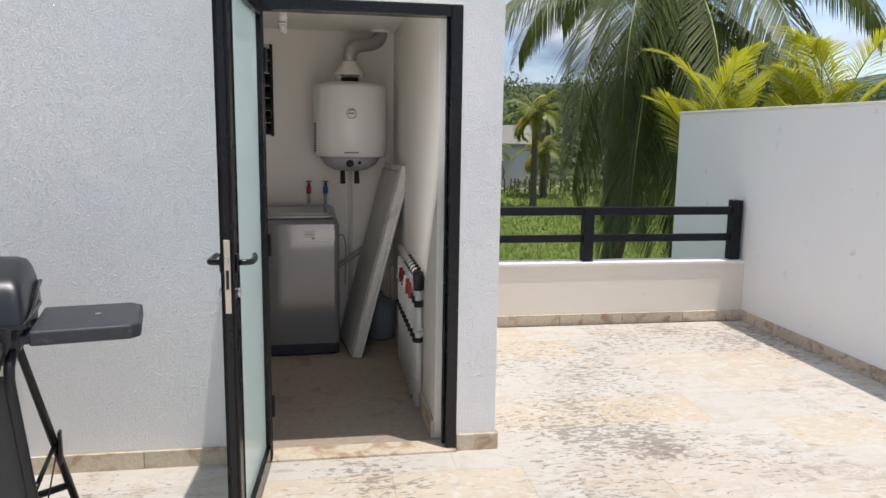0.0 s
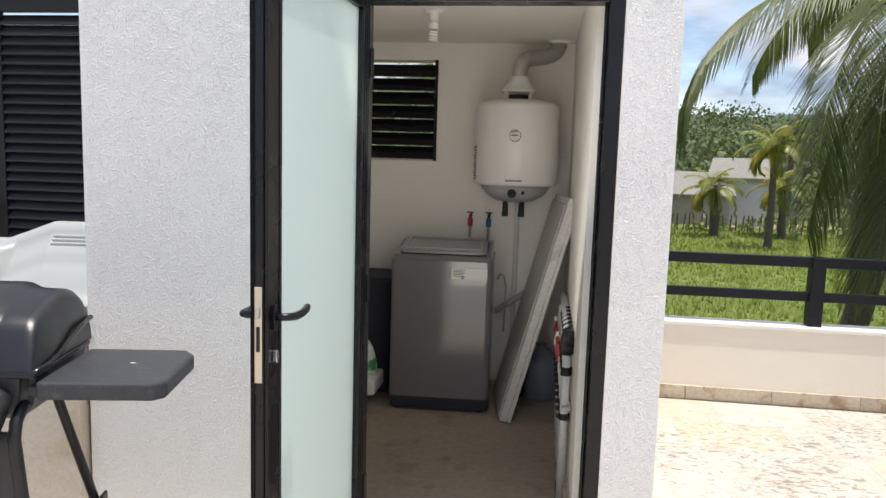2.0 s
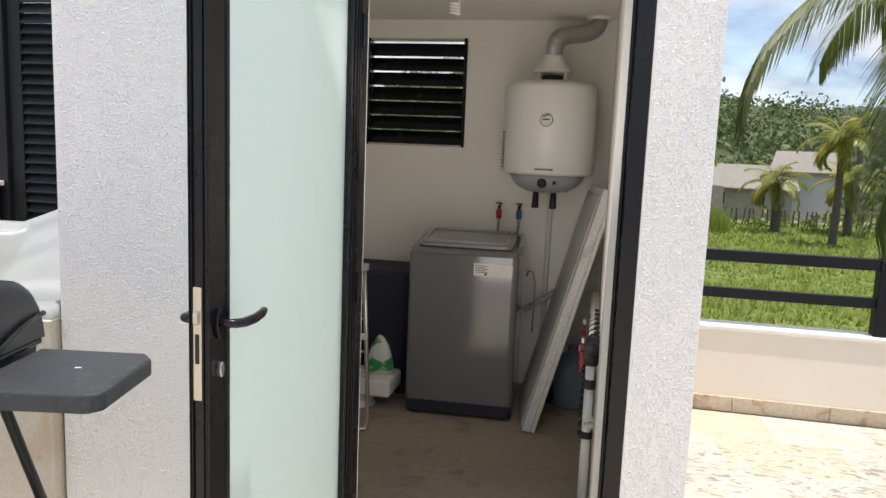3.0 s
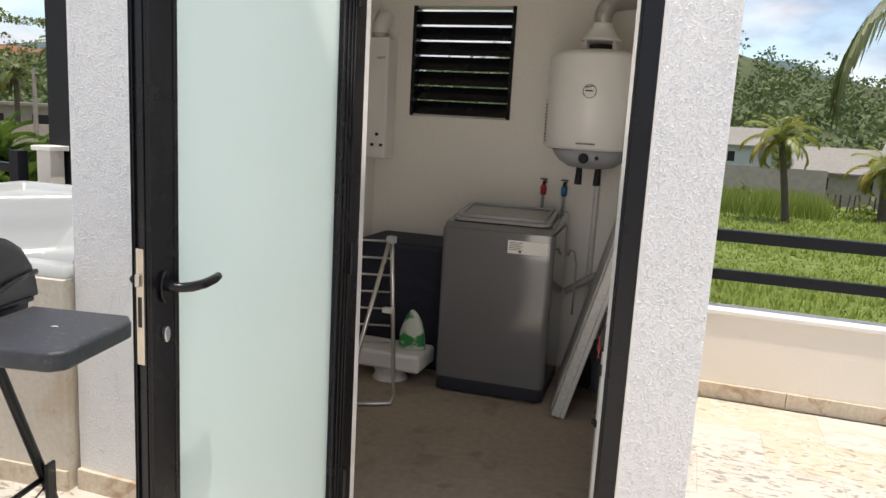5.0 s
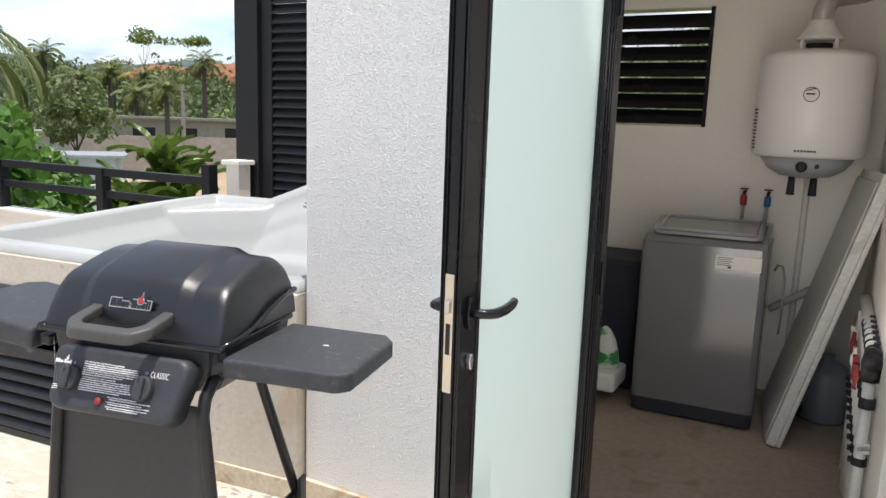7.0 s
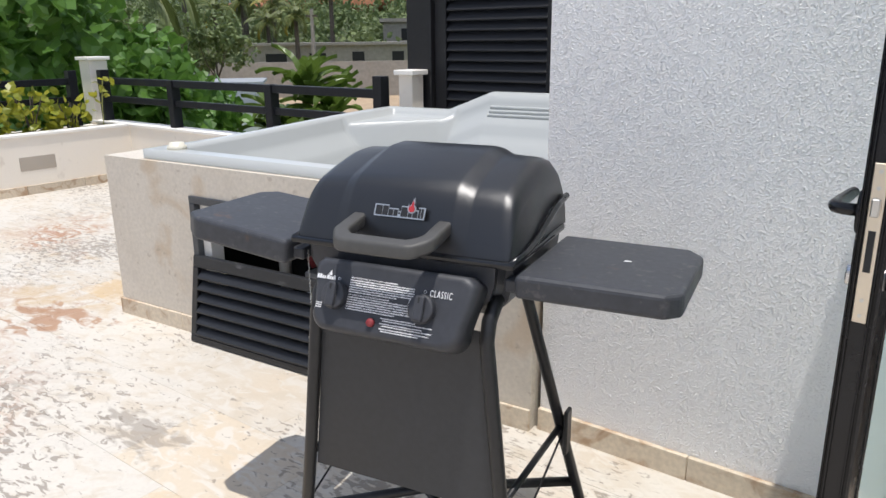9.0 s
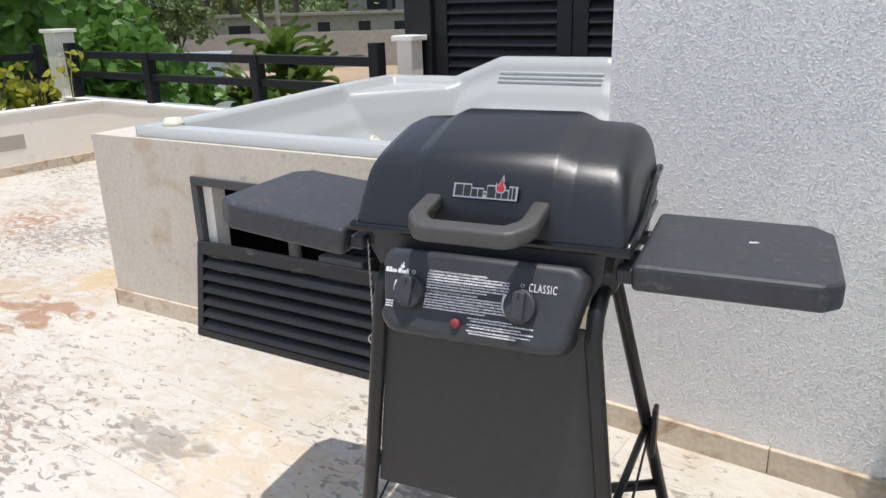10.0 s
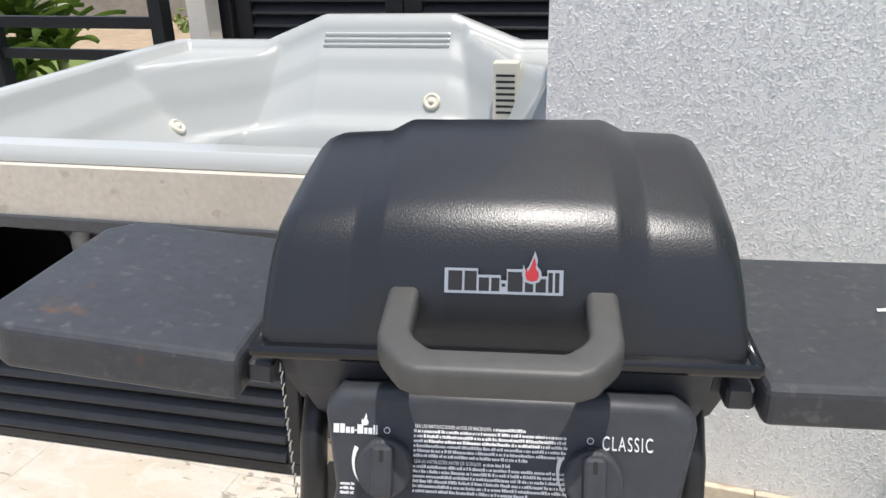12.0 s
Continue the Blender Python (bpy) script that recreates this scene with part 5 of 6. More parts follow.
for body, z, wide in (("LEA LAS INSTRUCCIONES ANTES DE ENCENDER", -0.0410, 0.084), ("LEIA AS INSTRU\u00c7\u00d5ES ANTES DE ACENDER", -0.0795, 0.074)):
    bm = text_mesh(body, 0.0052, 0.0003)
    run = max(v.co.x for v in bm.verts)
    part("lettering", shifted(bm, pose(-0.096, -0.0008, z, 90, 0, 0) @ Matrix.Diagonal((wide / run, 1, 1, 1))), M["white_ink"], cp, "small white heading")
    part("print_block", print_rows(-0.094 + wide, 0.045 + 0.4 * z, z, 1, 0.0054), M["white_ink"], cp)
    part("print_block", print_rows(-0.097, 0.072, z - 0.0053, 5, 0.0053), M["white_ink"], cp, "block of small white print")
    part("print_block", print_rows(-0.097, 0.030, z - 0.0318, 1, 0.0053), M["white_ink"], cp)
for k in range(3):
    part("print_block", print_rows(-0.004, 0.085 + 0.02 * k, -0.120 - 0.0115 * k, 1, 0.0046), M["white_ink"], cp, "line of small white print")
    part("print_block", print_rows(0.002, 0.128 - 0.03 * (k == 2), -0.125 - 0.0115 * k, 1, 0.0046), M["white_ink"], cp)
part("print_block", print_rows(-0.178, -0.160, -0.108, 3, 0.005), M["white_ink"], cp)

# side shelves
def side_shelf(s, tilt):
    a, b, c = (0.289, 0.628, 0.030) if s > 0 else (0.298, 0.635, 0.045)
    out = [(a, -0.018), (b - c, -0.018), (b, 0.012), (b, 0.29), (b - 0.035, 0.338), (a, 0.345)]
    bm = prism([(u - a, v, 0.0) for u, v in out], (0, 0, -0.052 if s > 0 else -0.062))
    if s < 0:
        for v in bm.verts:
            v.co.x = -v.co.x
        bmesh.ops.reverse_faces(bm, faces=bm.faces)
    ob = part("side_shelf", bevelled(bm, 0.011, 3), M["shelf"], grill, "dusty black plastic side shelf")
    ob.matrix_basis = pose(s * a, 0, 0.866 + (0.008 if s < 0 else 0.0), 0, -tilt * s, 0)
    part("shelf_bracket", box((min(0, -s * 0.032), 0.01, -0.05), (max(0, -s * 0.032), 0.13, -0.02), 0.004, 1), M["grill_plastic"], ob)
    part("shelf_bracket", box((min(0, -s * 0.032), 0.25, -0.05), (max(0, -s * 0.032), 0.28, -0.025), 0.003, 1), M["grill_plastic"], ob)
    if s > 0:
        part("paint_fleck", prism([(0.185, 0.168, 0.0015), (0.203, 0.172, 0.0015), (0.199, 0.178, 0.0015), (0.187, 0.176, 0.0015)], (0, 0, 0.001)), M["white_ink"], ob, "white paint fleck")
    return ob
side_shelf(1, 0.0)
side_shelf(-1, 6.5)

# legs, front sheet, braces
for s in (-1, 1):
    part("front_leg", tube([(s * 0.23, 0.10, 0.80), (s * 0.228, 0.04, 0.78), (s * 0.226, 0.005, 0.745), (s * 0.226, -0.008, 0.70), (s * 0.262, -0.015, 0.35), (s * 0.305, -0.02, 0.0)], 0.017, 12), M["leg"], grill, "", True)
    back = part("back_leg", tube([(s * 0.18, 0.25, 0.80), (s * 0.206, 0.28, 0.74), (s * 0.35, 0.435, 0.0)], 0.015, 12), M["leg"], grill, "", True)
    part("side_bar", tube([(s * 0.267, -0.012, 0.30), (s * 0.288, 0.372, 0.32)], 0.009, 8), M["leg"], grill, "", True)
    part("brace_wire", tube([(s * 0.285, 0.0, 0.16), (s * 0.294, 0.378, 0.30)], 0.003, 6), M["leg"], grill)
    part("brace_clamp", box((s * 0.306 - 0.006, 0.35, 0.24), (s * 0.306 + 0.006, 0.392, 0.37), 0.003, 1), M["leg"], grill)
part("front_sheet", prism([(-0.208, -0.004, 0.72), (0.208, -0.004, 0.72), (0.252, -0.010, 0.275), (-0.252, -0.010, 0.275)], (0, 0.006, 0)), M["sheet"], grill, "black sheet-metal front")
part("bottom_bar", tube([(-0.287, -0.01, 0.13), (-0.02, 0.2, 0.14), (0.323, 0.41, 0.13)], 0.014, 10), M["leg"], grill, "", True)
part("bottom_bar", tube([(0.29, -0.01, 0.10), (-0.328, 0.412, 0.11)], 0.012, 10), M["leg"], grill, "", True)
# match-holder chain under the left shelf
bm = bmesh.new()
for k in range(26):
    a = 0.006 if k % 2 else 0.002
    z = 0.845 - 0.0085 * k
    tube([(-0.264 + (0.004 if k % 2 else 0), 0.02 + (0 if k % 2 else 0.004), z), (-0.264, 0.02, z - 0.010)], 0.0012, 5, bm=bm)
chain = part("chain", bm, M["steel"], grill, "thin match-holder chain")
part("chain_ring", tube([(-0.264 + 0.012 * math.cos(a), 0.02, 0.612 + 0.012 * math.sin(a)) for a in [k * math.pi / 8 for k in range(17)]], 0.0016, 5), M["steel"], chain)

# ---- planting materials ----
def leaf_mat(name, c1, c2, rough=0.4, through_light=0.35, by="island"):
    m = bpy.data.materials.new(name)
    m.use_nodes = True
    n, l = m.node_tree.nodes, m.node_tree.links
    b = n["Principled BSDF"]
    b.inputs["Roughness"].default_value = rough
    g, mix, tr, ms = n.new("ShaderNodeNewGeometry"), n.new("ShaderNodeMixRGB"), n.new("ShaderNodeBsdfTranslucent"), n.new("ShaderNodeMixShader")
    no, md = n.new("ShaderNodeTexNoise"), n.new("ShaderNodeMath")
    no.inputs["Scale"].default_value = 0.9
    md.operation = "MULTIPLY_ADD"
    md.inputs[1].default_value = 0.6
    mix.inputs[1].default_value, mix.inputs[2].default_value = (*c1, 1), (*c2, 1)
    sc = n.new("ShaderNodeMath")
    sc.operation = "MULTIPLY"
    sc.inputs[1].default_value = 0.5
    l.new(g.outputs["Position"], no.inputs["Vector"])
    l.new(g.outputs["Random Per Island"], sc.inputs[0])
    l.new(no.outputs["Fac"], md.inputs[0])
    l.new(sc.outputs["Value"], md.inputs[2])
    l.new(md.outputs["Value"], mix.inputs["Fac"])
    l.new(mix.outputs["Color"], b.inputs["Base Color"])
    l.new(mix.outputs["Color"], tr.inputs["Color"])
    ms.inputs[0].default_value = through_light
    l.new(b.outputs["BSDF"], ms.inputs[1])
    l.new(tr.outputs["BSDF"], ms.inputs[2])
    l.new(ms.outputs["Shader"], n["Material Output"].inputs["Surface"])
    return m


M["palm"] = leaf_mat("coconut_leaf", (0.07, 0.095, 0.03), (0.20, 0.235, 0.075), 0.5, 0.35)
M["field_palm"] = leaf_mat("field_palm_leaf", (0.13, 0.17, 0.03), (0.34, 0.35, 0.07), 0.4, 0.4)
M["palm_old"] = leaf_mat("yellowing_leaf", (0.20, 0.20, 0.03), (0.42, 0.34, 0.05), 0.45, 0.4)
M["areca"] = leaf_mat("areca_leaf", (0.30, 0.36, 0.02), (0.68, 0.62, 0.05), 0.38, 0.55)
M["rachis"] = mat("leaf_stem", (0.42, 0.41, 0.14), 0.45, vary=0.2)
M["broad"] = leaf_mat("broad_leaf", (0.05, 0.12, 0.02), (0.17, 0.32, 0.06), 0.4, 0.35)
M["croton"] = leaf_mat("croton_leaf", (0.045, 0.11, 0.02), (0.56, 0.52, 0.04), 0.4, 0.35)
M["banana"] = leaf_mat("banana_leaf", (0.05, 0.10, 0.015), (0.16, 0.23, 0.045), 0.38, 0.4)
M["wood_leaf"] = leaf_mat("forest_leaf", (0.045, 0.08, 0.028), (0.20, 0.25, 0.09), 0.6, 0.25)
M["wood_light"] = leaf_mat("light_tree_leaf", (0.10, 0.16, 0.03), (0.24, 0.28, 0.07), 0.55, 0.3)
M["blade"] = leaf_mat("grass_blade", (0.15, 0.22, 0.03), (0.33, 0.39, 0.08), 0.5, 0.35)
M["bark"] = mat("palm_bark", (0.11, 0.09, 0.07), 0.85, vary=0.3, vscale=4, fine=0.4, fscale=18, bump=1.0, bscale=12, bdist=0.03)
M["concrete"] = mat("raw_concrete", (0.34, 0.31, 0.27), 0.85, vary=0.18, vscale=0.35, fine=0.15, fscale=3, bump=0.2)
M["pale_concrete"] = mat("pale_render", (0.47, 0.49, 0.51), 0.8, vary=0.1, vscale=0.6)
M["blue_grey_roof"] = mat("pale_grey_roof", (0.30, 0.32, 0.34), 0.7, vary=0.12, vscale=0.8, fine=0.15, fscale=5)
M["roof_sheet"] = mat("grey_roof", (0.27, 0.25, 0.22), 0.6, vary=0.15, vscale=0.8, fine=0.2, fscale=6)
M["earth"] = mat("bare_earth", (0.42, 0.31, 0.20), 0.95, vary=0.2, vscale=0.3, fine=0.2, fscale=2)
M["red_earth"] = mat("red_earth", (0.32, 0.14, 0.07), 0.95, vary=0.3, vscale=0.15, fine=0.3, fscale=1)

# ---- ground ----
GZ = -3.3
M["grass"] = spots(mat("grass_ground", (0.15, 0.21, 0.04), 0.9, vary=0.35, vscale=0.35, tint=(0.22, 0.28, 0.06), fine=0.4, fscale=5, bump=1.0, bscale=4, bdist=0.25), (0.15, 0.15, 0.06), 0.12, 0.60, 0.75, 0.5)
M["hill_ground"] = mat("hill_ground", (0.05, 0.07, 0.025), 0.95, vary=0.3, vscale=0.05, tint=(0.10, 0.12, 0.045), fine=0.4, fscale=0.5)


def hill_z(x, y):
    r = math.hypot(x, y)
    t = min(1.0, max(0.0, (r - 78) / 190))
    lump = noise.noise(Vector((x * 0.011, y * 0.011, 0.3))) * 0.55 + noise.noise(Vector((x * 0.03, y * 0.03, 4.3))) * 0.18
    az = math.degrees(math.atan2(y, x))
    return GZ - 0.05 + t ** 1.15 * (18.5 + 9.0 * lump + 19.0 * math.exp(-((az - 95) / 11) ** 2))


bm = bmesh.new()
bmesh.ops.create_grid(bm, x_segments=8, y_segments=8, size=2500)
for v in bm.verts:
    v.co.z = GZ
setting("ground", bm, M["grass"], "green grassy field below the terrace", "ground")
bm = bmesh.new()
rows = []
for j in range(26):
    r = 76 + 9.2 * j
    rows.append([bm.verts.new((r * math.cos(a), r * math.sin(a), hill_z(r * math.cos(a), r * math.sin(a)))) for a in [radians(20 + 160 * i / 90) for i in range(91)]])
for a, b in zip(rows, rows[1:]):
    for k in range(90):
        bm.faces.new((a[k], a[k + 1], b[k + 1], b[k]))
setting("hillside", bm, M["hill_ground"], "wooded hillside rising beyond the field", "hill")
bm = bmesh.new()
rows = []
for j, (r, k) in enumerate(((420, 0.0), (560, 0.6), (700, 1.0), (820, 0.8))):
    row = []
    for i in range(161):
        a = radians(15 + 170 * i / 160)
        lump = 0.92 + 0.3 * noise.noise(Vector((7 * math.cos(a), 7 * math.sin(a), 1.0))) + 0.10 * noise.noise(Vector((27 * math.cos(a), 27 * math.sin(a), 2.0)))
        row.append(bm.verts.new((r * math.cos(a), r * math.sin(a), GZ + k * (52 + 15 * math.exp(-((math.degrees(a) - 90) / 13) ** 2)) * lump)))
    rows.append(row)
for a, b in zip(rows, rows[1:]):
    for k in range(160):
        bm.faces.new((a[k], a[k + 1], b[k + 1], b[k]))
# distance haze is put into the ridge's blue-green base colour
setting("far_ridge", bm, mat("haze_tinted_forest", (0.085, 0.13, 0.13), 0.95, vary=0.25, vscale=0.02, fine=0.35, fscale=0.12, bump=1.0, bscale=0.08, bdist=8), "distant ridge with haze painted into its blue-green colour", "hill")
def patch(name, c, rx, ry, material, label, z=GZ + 0.012):
    bm = bmesh.new()
    vs = [bm.verts.new((c[0] + rx * math.cos(a) * (1 + 0.2 * noise.noise(Vector((2 * math.cos(a), 2 * math.sin(a), 5)))), c[1] + ry * math.sin(a), z)) for a in [k * math.pi / 24 for k in range(48)]]
    bm.faces.new(vs)
    setting(name, bm, material, label, "ground")
patch("dirt_yard", (-40, 42), 15, 13, M["earth"], "bare tan earth of a building plot")
patch("dirt_verge", (17, 66), 9, 3, M["earth"], "bare earth along a field fence", GZ + 0.016)


# ---- leaf clouds: trees and shrubs ----
def leaf_quads(spots_, size, rnd, tilt=0.9):
    """Folded leaf cards at the given places, each a pair of quads meeting at a midrib."""
    verts, faces = [], []
    for p in spots_:
        s = size * rnd.uniform(0.65, 1.25)
        a = Vector((rnd.gauss(0, 1), rnd.gauss(0, 1), rnd.gauss(0, tilt) - 0.35)).normalized()
        side = a.orthogonal().normalized()
        side.rotate(Matrix.Rotation(rnd.uniform(0, 6.28), 3, a))
        up = a.cross(side)
        q = Vector(p)
        k = len(verts)
        verts += [q, q + a * 0.35 * s + side * 0.36 * s + up * 0.10 * s, q + a * 0.75 * s + side * 0.26 * s + up * 0.08 * s, q + a * s, q + a * 0.75 * s - side * 0.26 * s + up * 0.08 * s, q + a * 0.35 * s - side * 0.36 * s + up * 0.10 * s, q + a * 0.5 * s]
        faces += [(k, k + 1, k + 2, k + 6), (k + 2, k + 3, k + 4, k + 6), (k, k + 6, k + 4, k + 5)]
    return verts, faces


def mesh_ob(name, verts, faces, material, parent=None):
    me = bpy.data.meshes.new(name)
    me.from_pydata([tuple(v) for v in verts], [], faces)
    me.materials.append(material)
    ob = new(name, me)
    if parent is not None:
        ob.parent = parent
    return ob


def blob_points(c, r, n, rnd, lumps=7):
    """Points on the skins of several overlapping lumps, so that the outline is uneven with gaps."""
    cs = [(Vector(c) + Vector((rnd.gauss(0, 0.5) * r[0], rnd.gauss(0, 0.5) * r[1], rnd.gauss(0, 0.42) * r[2])), rnd.uniform(0.3, 0.62)) for _ in range(lumps)]
    out = []
    for k in range(n):
        q, f = cs[k % lumps]
        d = Vector((rnd.gauss(0, 1), rnd.gauss(0, 1), rnd.gauss(0, 1))).normalized() * rnd.uniform(0.7, 1.05)
        out.append(q + Vector((d.x * r[0] * f, d.y * r[1] * f, d.z * r[2] * f)))
    return out


def tree(c, r, z_base, n, size, material, label, rnd, limbs=4, lumps=9):
    t = tagged(empty("tree", pose(c[0], c[1], z_base)), label, "tree")
    base = Vector((c[0], c[1], z_base))
    top = Vector(c) - base
    part("trunk", tube([(0, 0, 0), top * 0.5 + Vector((0.1, 0, 0)), top * 0.9], 0.1, 8, radii=[0.06 * r[2], 0.045 * r[2], 0.02 * r[2]]), M["bark"], t, "", True)
    for k in range(limbs):
        a = 6.28 * k / limbs + rnd.uniform(-0.4, 0.4)
        part("limb", tube([top * 0.45, top * 0.7 + Vector((math.cos(a) * r[0] * 0.35, math.sin(a) * r[1] * 0.35, 0)), top + Vector((math.cos(a) * r[0] * 0.65, math.sin(a) * r[1] * 0.65, 0.1 * r[2]))], 0.05, 6, radii=[0.03 * r[2], 0.02 * r[2], 0.008 * r[2]]), M["bark"], t, "", True)
    v, f = leaf_quads([q - base for q in blob_points(c, r, n, rnd, lumps)], size, rnd)
    tagged(mesh_ob("crown", v, f, material, t), kind="stuff")
    return t


rn = random.Random(11)
tree((-12.2, 6.3, -0.1), (2.3, 2.3, 2.4), GZ, 13000, 0.27, M["broad"], "dense tree with large heart-shaped green leaves", rn, 5, 22)
tree((-11.2, 7.9, -0.25), (1.7, 1.7, 1.6), GZ, 8000, 0.25, M["broad"], "dense leafy tree beside the railing", rn, 5, 14)
tree((-10.6, 7.2, -1.3), (1.7, 1.7, 1.4), GZ, 6500, 0.25, M["broad"], "lower leafy shrub tree below the railing", rn, 4, 9)
tree((-41.6, 31.4, 1.3), (2.3, 2.3, 1.7), GZ, 1500, 0.34, M["wood_leaf"], "round spreading tree beside a concrete wall", rn)
tree((-148, 143, 19.5), (4.2, 4.2, 1.9), hill_z(-148, 143), 900, 0.6, M["wood_light"], "flat-topped tree on the ridge", rn)
tree((-150, 128, 18.6), (4.0, 4.0, 1.8), hill_z(-150, 128), 900, 0.6, M["wood_light"], "flat-topped tree on the ridge", rn)

# far woods: one leafy mass over the hillside
verts, faces = [], []
for k in range(1500):
    a, r = radians(rn.uniform(24, 172)), 80 + 175 * rn.random() ** 1.1
    x, y = r * math.cos(a), r * math.sin(a)
    if r < 95 and 110 < math.degrees(a) < 150 and rn.random() < 0.6:
        continue
    s = rn.uniform(1.6, 3.4)
    v, f = leaf_quads(blob_points((x, y, hill_z(x, y) + s * 1.0), (s * 1.25, s * 1.25, s * 1.1), 92, rn, 6), 0.29 * s, rn)
    o = len(verts)
    verts += v
    faces += [tuple(i + o for i in q) for q in f]
tagged(mesh_ob("far_woods", verts, faces, M["wood_leaf"]), "dense green woods on the hillside", "woods", kind="stuff")
# scrub along the edge of the field
verts, faces = [], []
for k in range(330):
    a, r = radians(rn.uniform(60, 165)), rn.uniform(52, 80)
    if 126 < math.degrees(a) < 141 and r < 70:
        continue
    x, y = r * math.cos(a), r * math.sin(a)
    s = rn.uniform(0.35, 1.1)
    v, f = leaf_quads(blob_points((x, y, GZ + s * 0.6), (s * 1.6, s * 1.6, s), 40, rn, 4), 0.5 * s, rn)
    o = len(verts)
    verts += v
    faces += [tuple(i + o for i in q) for q in f]
tagged(mesh_ob("scrub", verts, faces, M["wood_light"]), "low green scrub at the edge of the field", "shrubs", kind="stuff")
# tall reeds in front of the boundary wall
verts, faces = [], []
for k in range(2600):
    x, y = rn.uniform(1.5, 9.0), rn.uniform(50.5, 58)
    h = rn.uniform(0.7, 1.7)
    for q in range(2):
        d, w = rn.uniform(0, 6.28), 0.03
        o = len(verts)
        verts += [(x - w, y, GZ), (x + w, y, GZ), (x + math.cos(d) * h * 0.3, y + math.sin(d) * h * 0.3, GZ + h)]
        faces.append((o, o + 1, o + 2))
tagged(mesh_ob("reeds", verts, faces, M["blade"]), "tall yellow-green reeds beyond the field", "grass", kind="stuff")
# grass tufts in the nearer field
verts, faces = [], []
for k in range(24000):
    a, r = radians(rn.uniform(58, 112)), 12 + 48 * rn.random()
    x, y = r * math.cos(a), r * math.sin(a)
    h = rn.uniform(0.08, 0.30) * (1 + 0.8 * noise.noise(Vector((x * 0.2, y * 0.2, 0))))
    for q in range(3):
        d = rn.uniform(0, 6.28)
        w = 0.016 + 0.0008 * r
        dx, dy = math.cos(d), math.sin(d)
        o = len(verts)
        verts += [(x + dx * 0.1 - dy * w, y + dy * 0.1 + dx * w, GZ), (x + dx * 0.1 + dy * w, y + dy * 0.1 - dx * w, GZ), (x + dx * (0.1 + h * 0.6), y + dy * (0.1 + h * 0.6), GZ + h)]
        faces.append((o, o + 1, o + 2))
tagged(mesh_ob("field_grass", verts, faces, M["blade"]), "rough green grass of the field", "grass", kind="stuff")


# ---- palms ----
def frond_mesh(length, e0, droop, leaflet, pairs, hang, rnd, width=0.022, stem=0.02, fan=0.55):
    """One feathered leaf along local +x: a bowed stem and two rows of hanging leaflets. Returns stem and leaf geometry."""
    steps = 22
    pts, e, q = [], e0, Vector((0, 0, 0))
    pts.append(q.copy())
    dirs = []
    for k in range(steps):
        t = (k + 0.5) / steps
        ang = radians(e0 - droop * t ** 1.35)
        d = Vector((math.cos(ang), 0, math.sin(ang)))
        dirs.append(d)
        q = q + d * (length / steps)
        pts.append(q.copy())
    dirs.append(dirs[-1])
    v, f = [], []
    for k in range(pairs):
        t = 0.10 + 0.9 * (k + rnd.uniform(-0.2, 0.2)) / pairs
        t = min(0.995, max(0.06, t))
        i = min(steps - 1, int(t * steps))
        p = pts[i].lerp(pts[i + 1], t * steps - i)
        d = dirs[i]
        ln = leaflet * (0.35 + 0.65 * math.sin(math.pi * min(1.0, 0.18 + 0.80 * t))) * rnd.uniform(0.85, 1.1)
        for s in (-1, 1):
            side = Vector((0, s, 0))
            out = (side * (1 - fan * t) + d * (0.35 + 0.55 * t) + Vector((0, 0, rnd.uniform(-0.05, 0.12)))).normalized()
            a = p
            b = p + out * ln * 0.45 + Vector((0, 0, -hang * 0.12 * ln))
            o2 = (out + Vector((0, 0, -hang * rnd.uniform(0.8, 1.15)))).normalized()
            c = b + o2 * ln * 0.55
            across = out.cross(Vector((0, 0, 1)))
            across = across.normalized() if across.length > 1e-3 else Vector((1, 0, 0))
            up = across.cross(out) * 0.4
            w = width * rnd.uniform(0.8, 1.2)
            o = len(v)
            v += [a + across * w * 0.4, a - across * w * 0.4, b + (across + up) * w * 0.5, b - (across + up) * w * 0.5, b.lerp(c, 0.6) + (across + up) * w * 0.34, b.lerp(c, 0.6) - (across + up) * w * 0.34, c]
            f += [(o, o + 1, o + 3, o + 2), (o + 2, o + 3, o + 5, o + 4), (o + 4, o + 5, o + 6)]
    stem_bm = tube(pts, stem, 6, radii=[stem * (1 - 0.85 * k / steps) for k in range(steps + 1)])
    return stem_bm, v, f


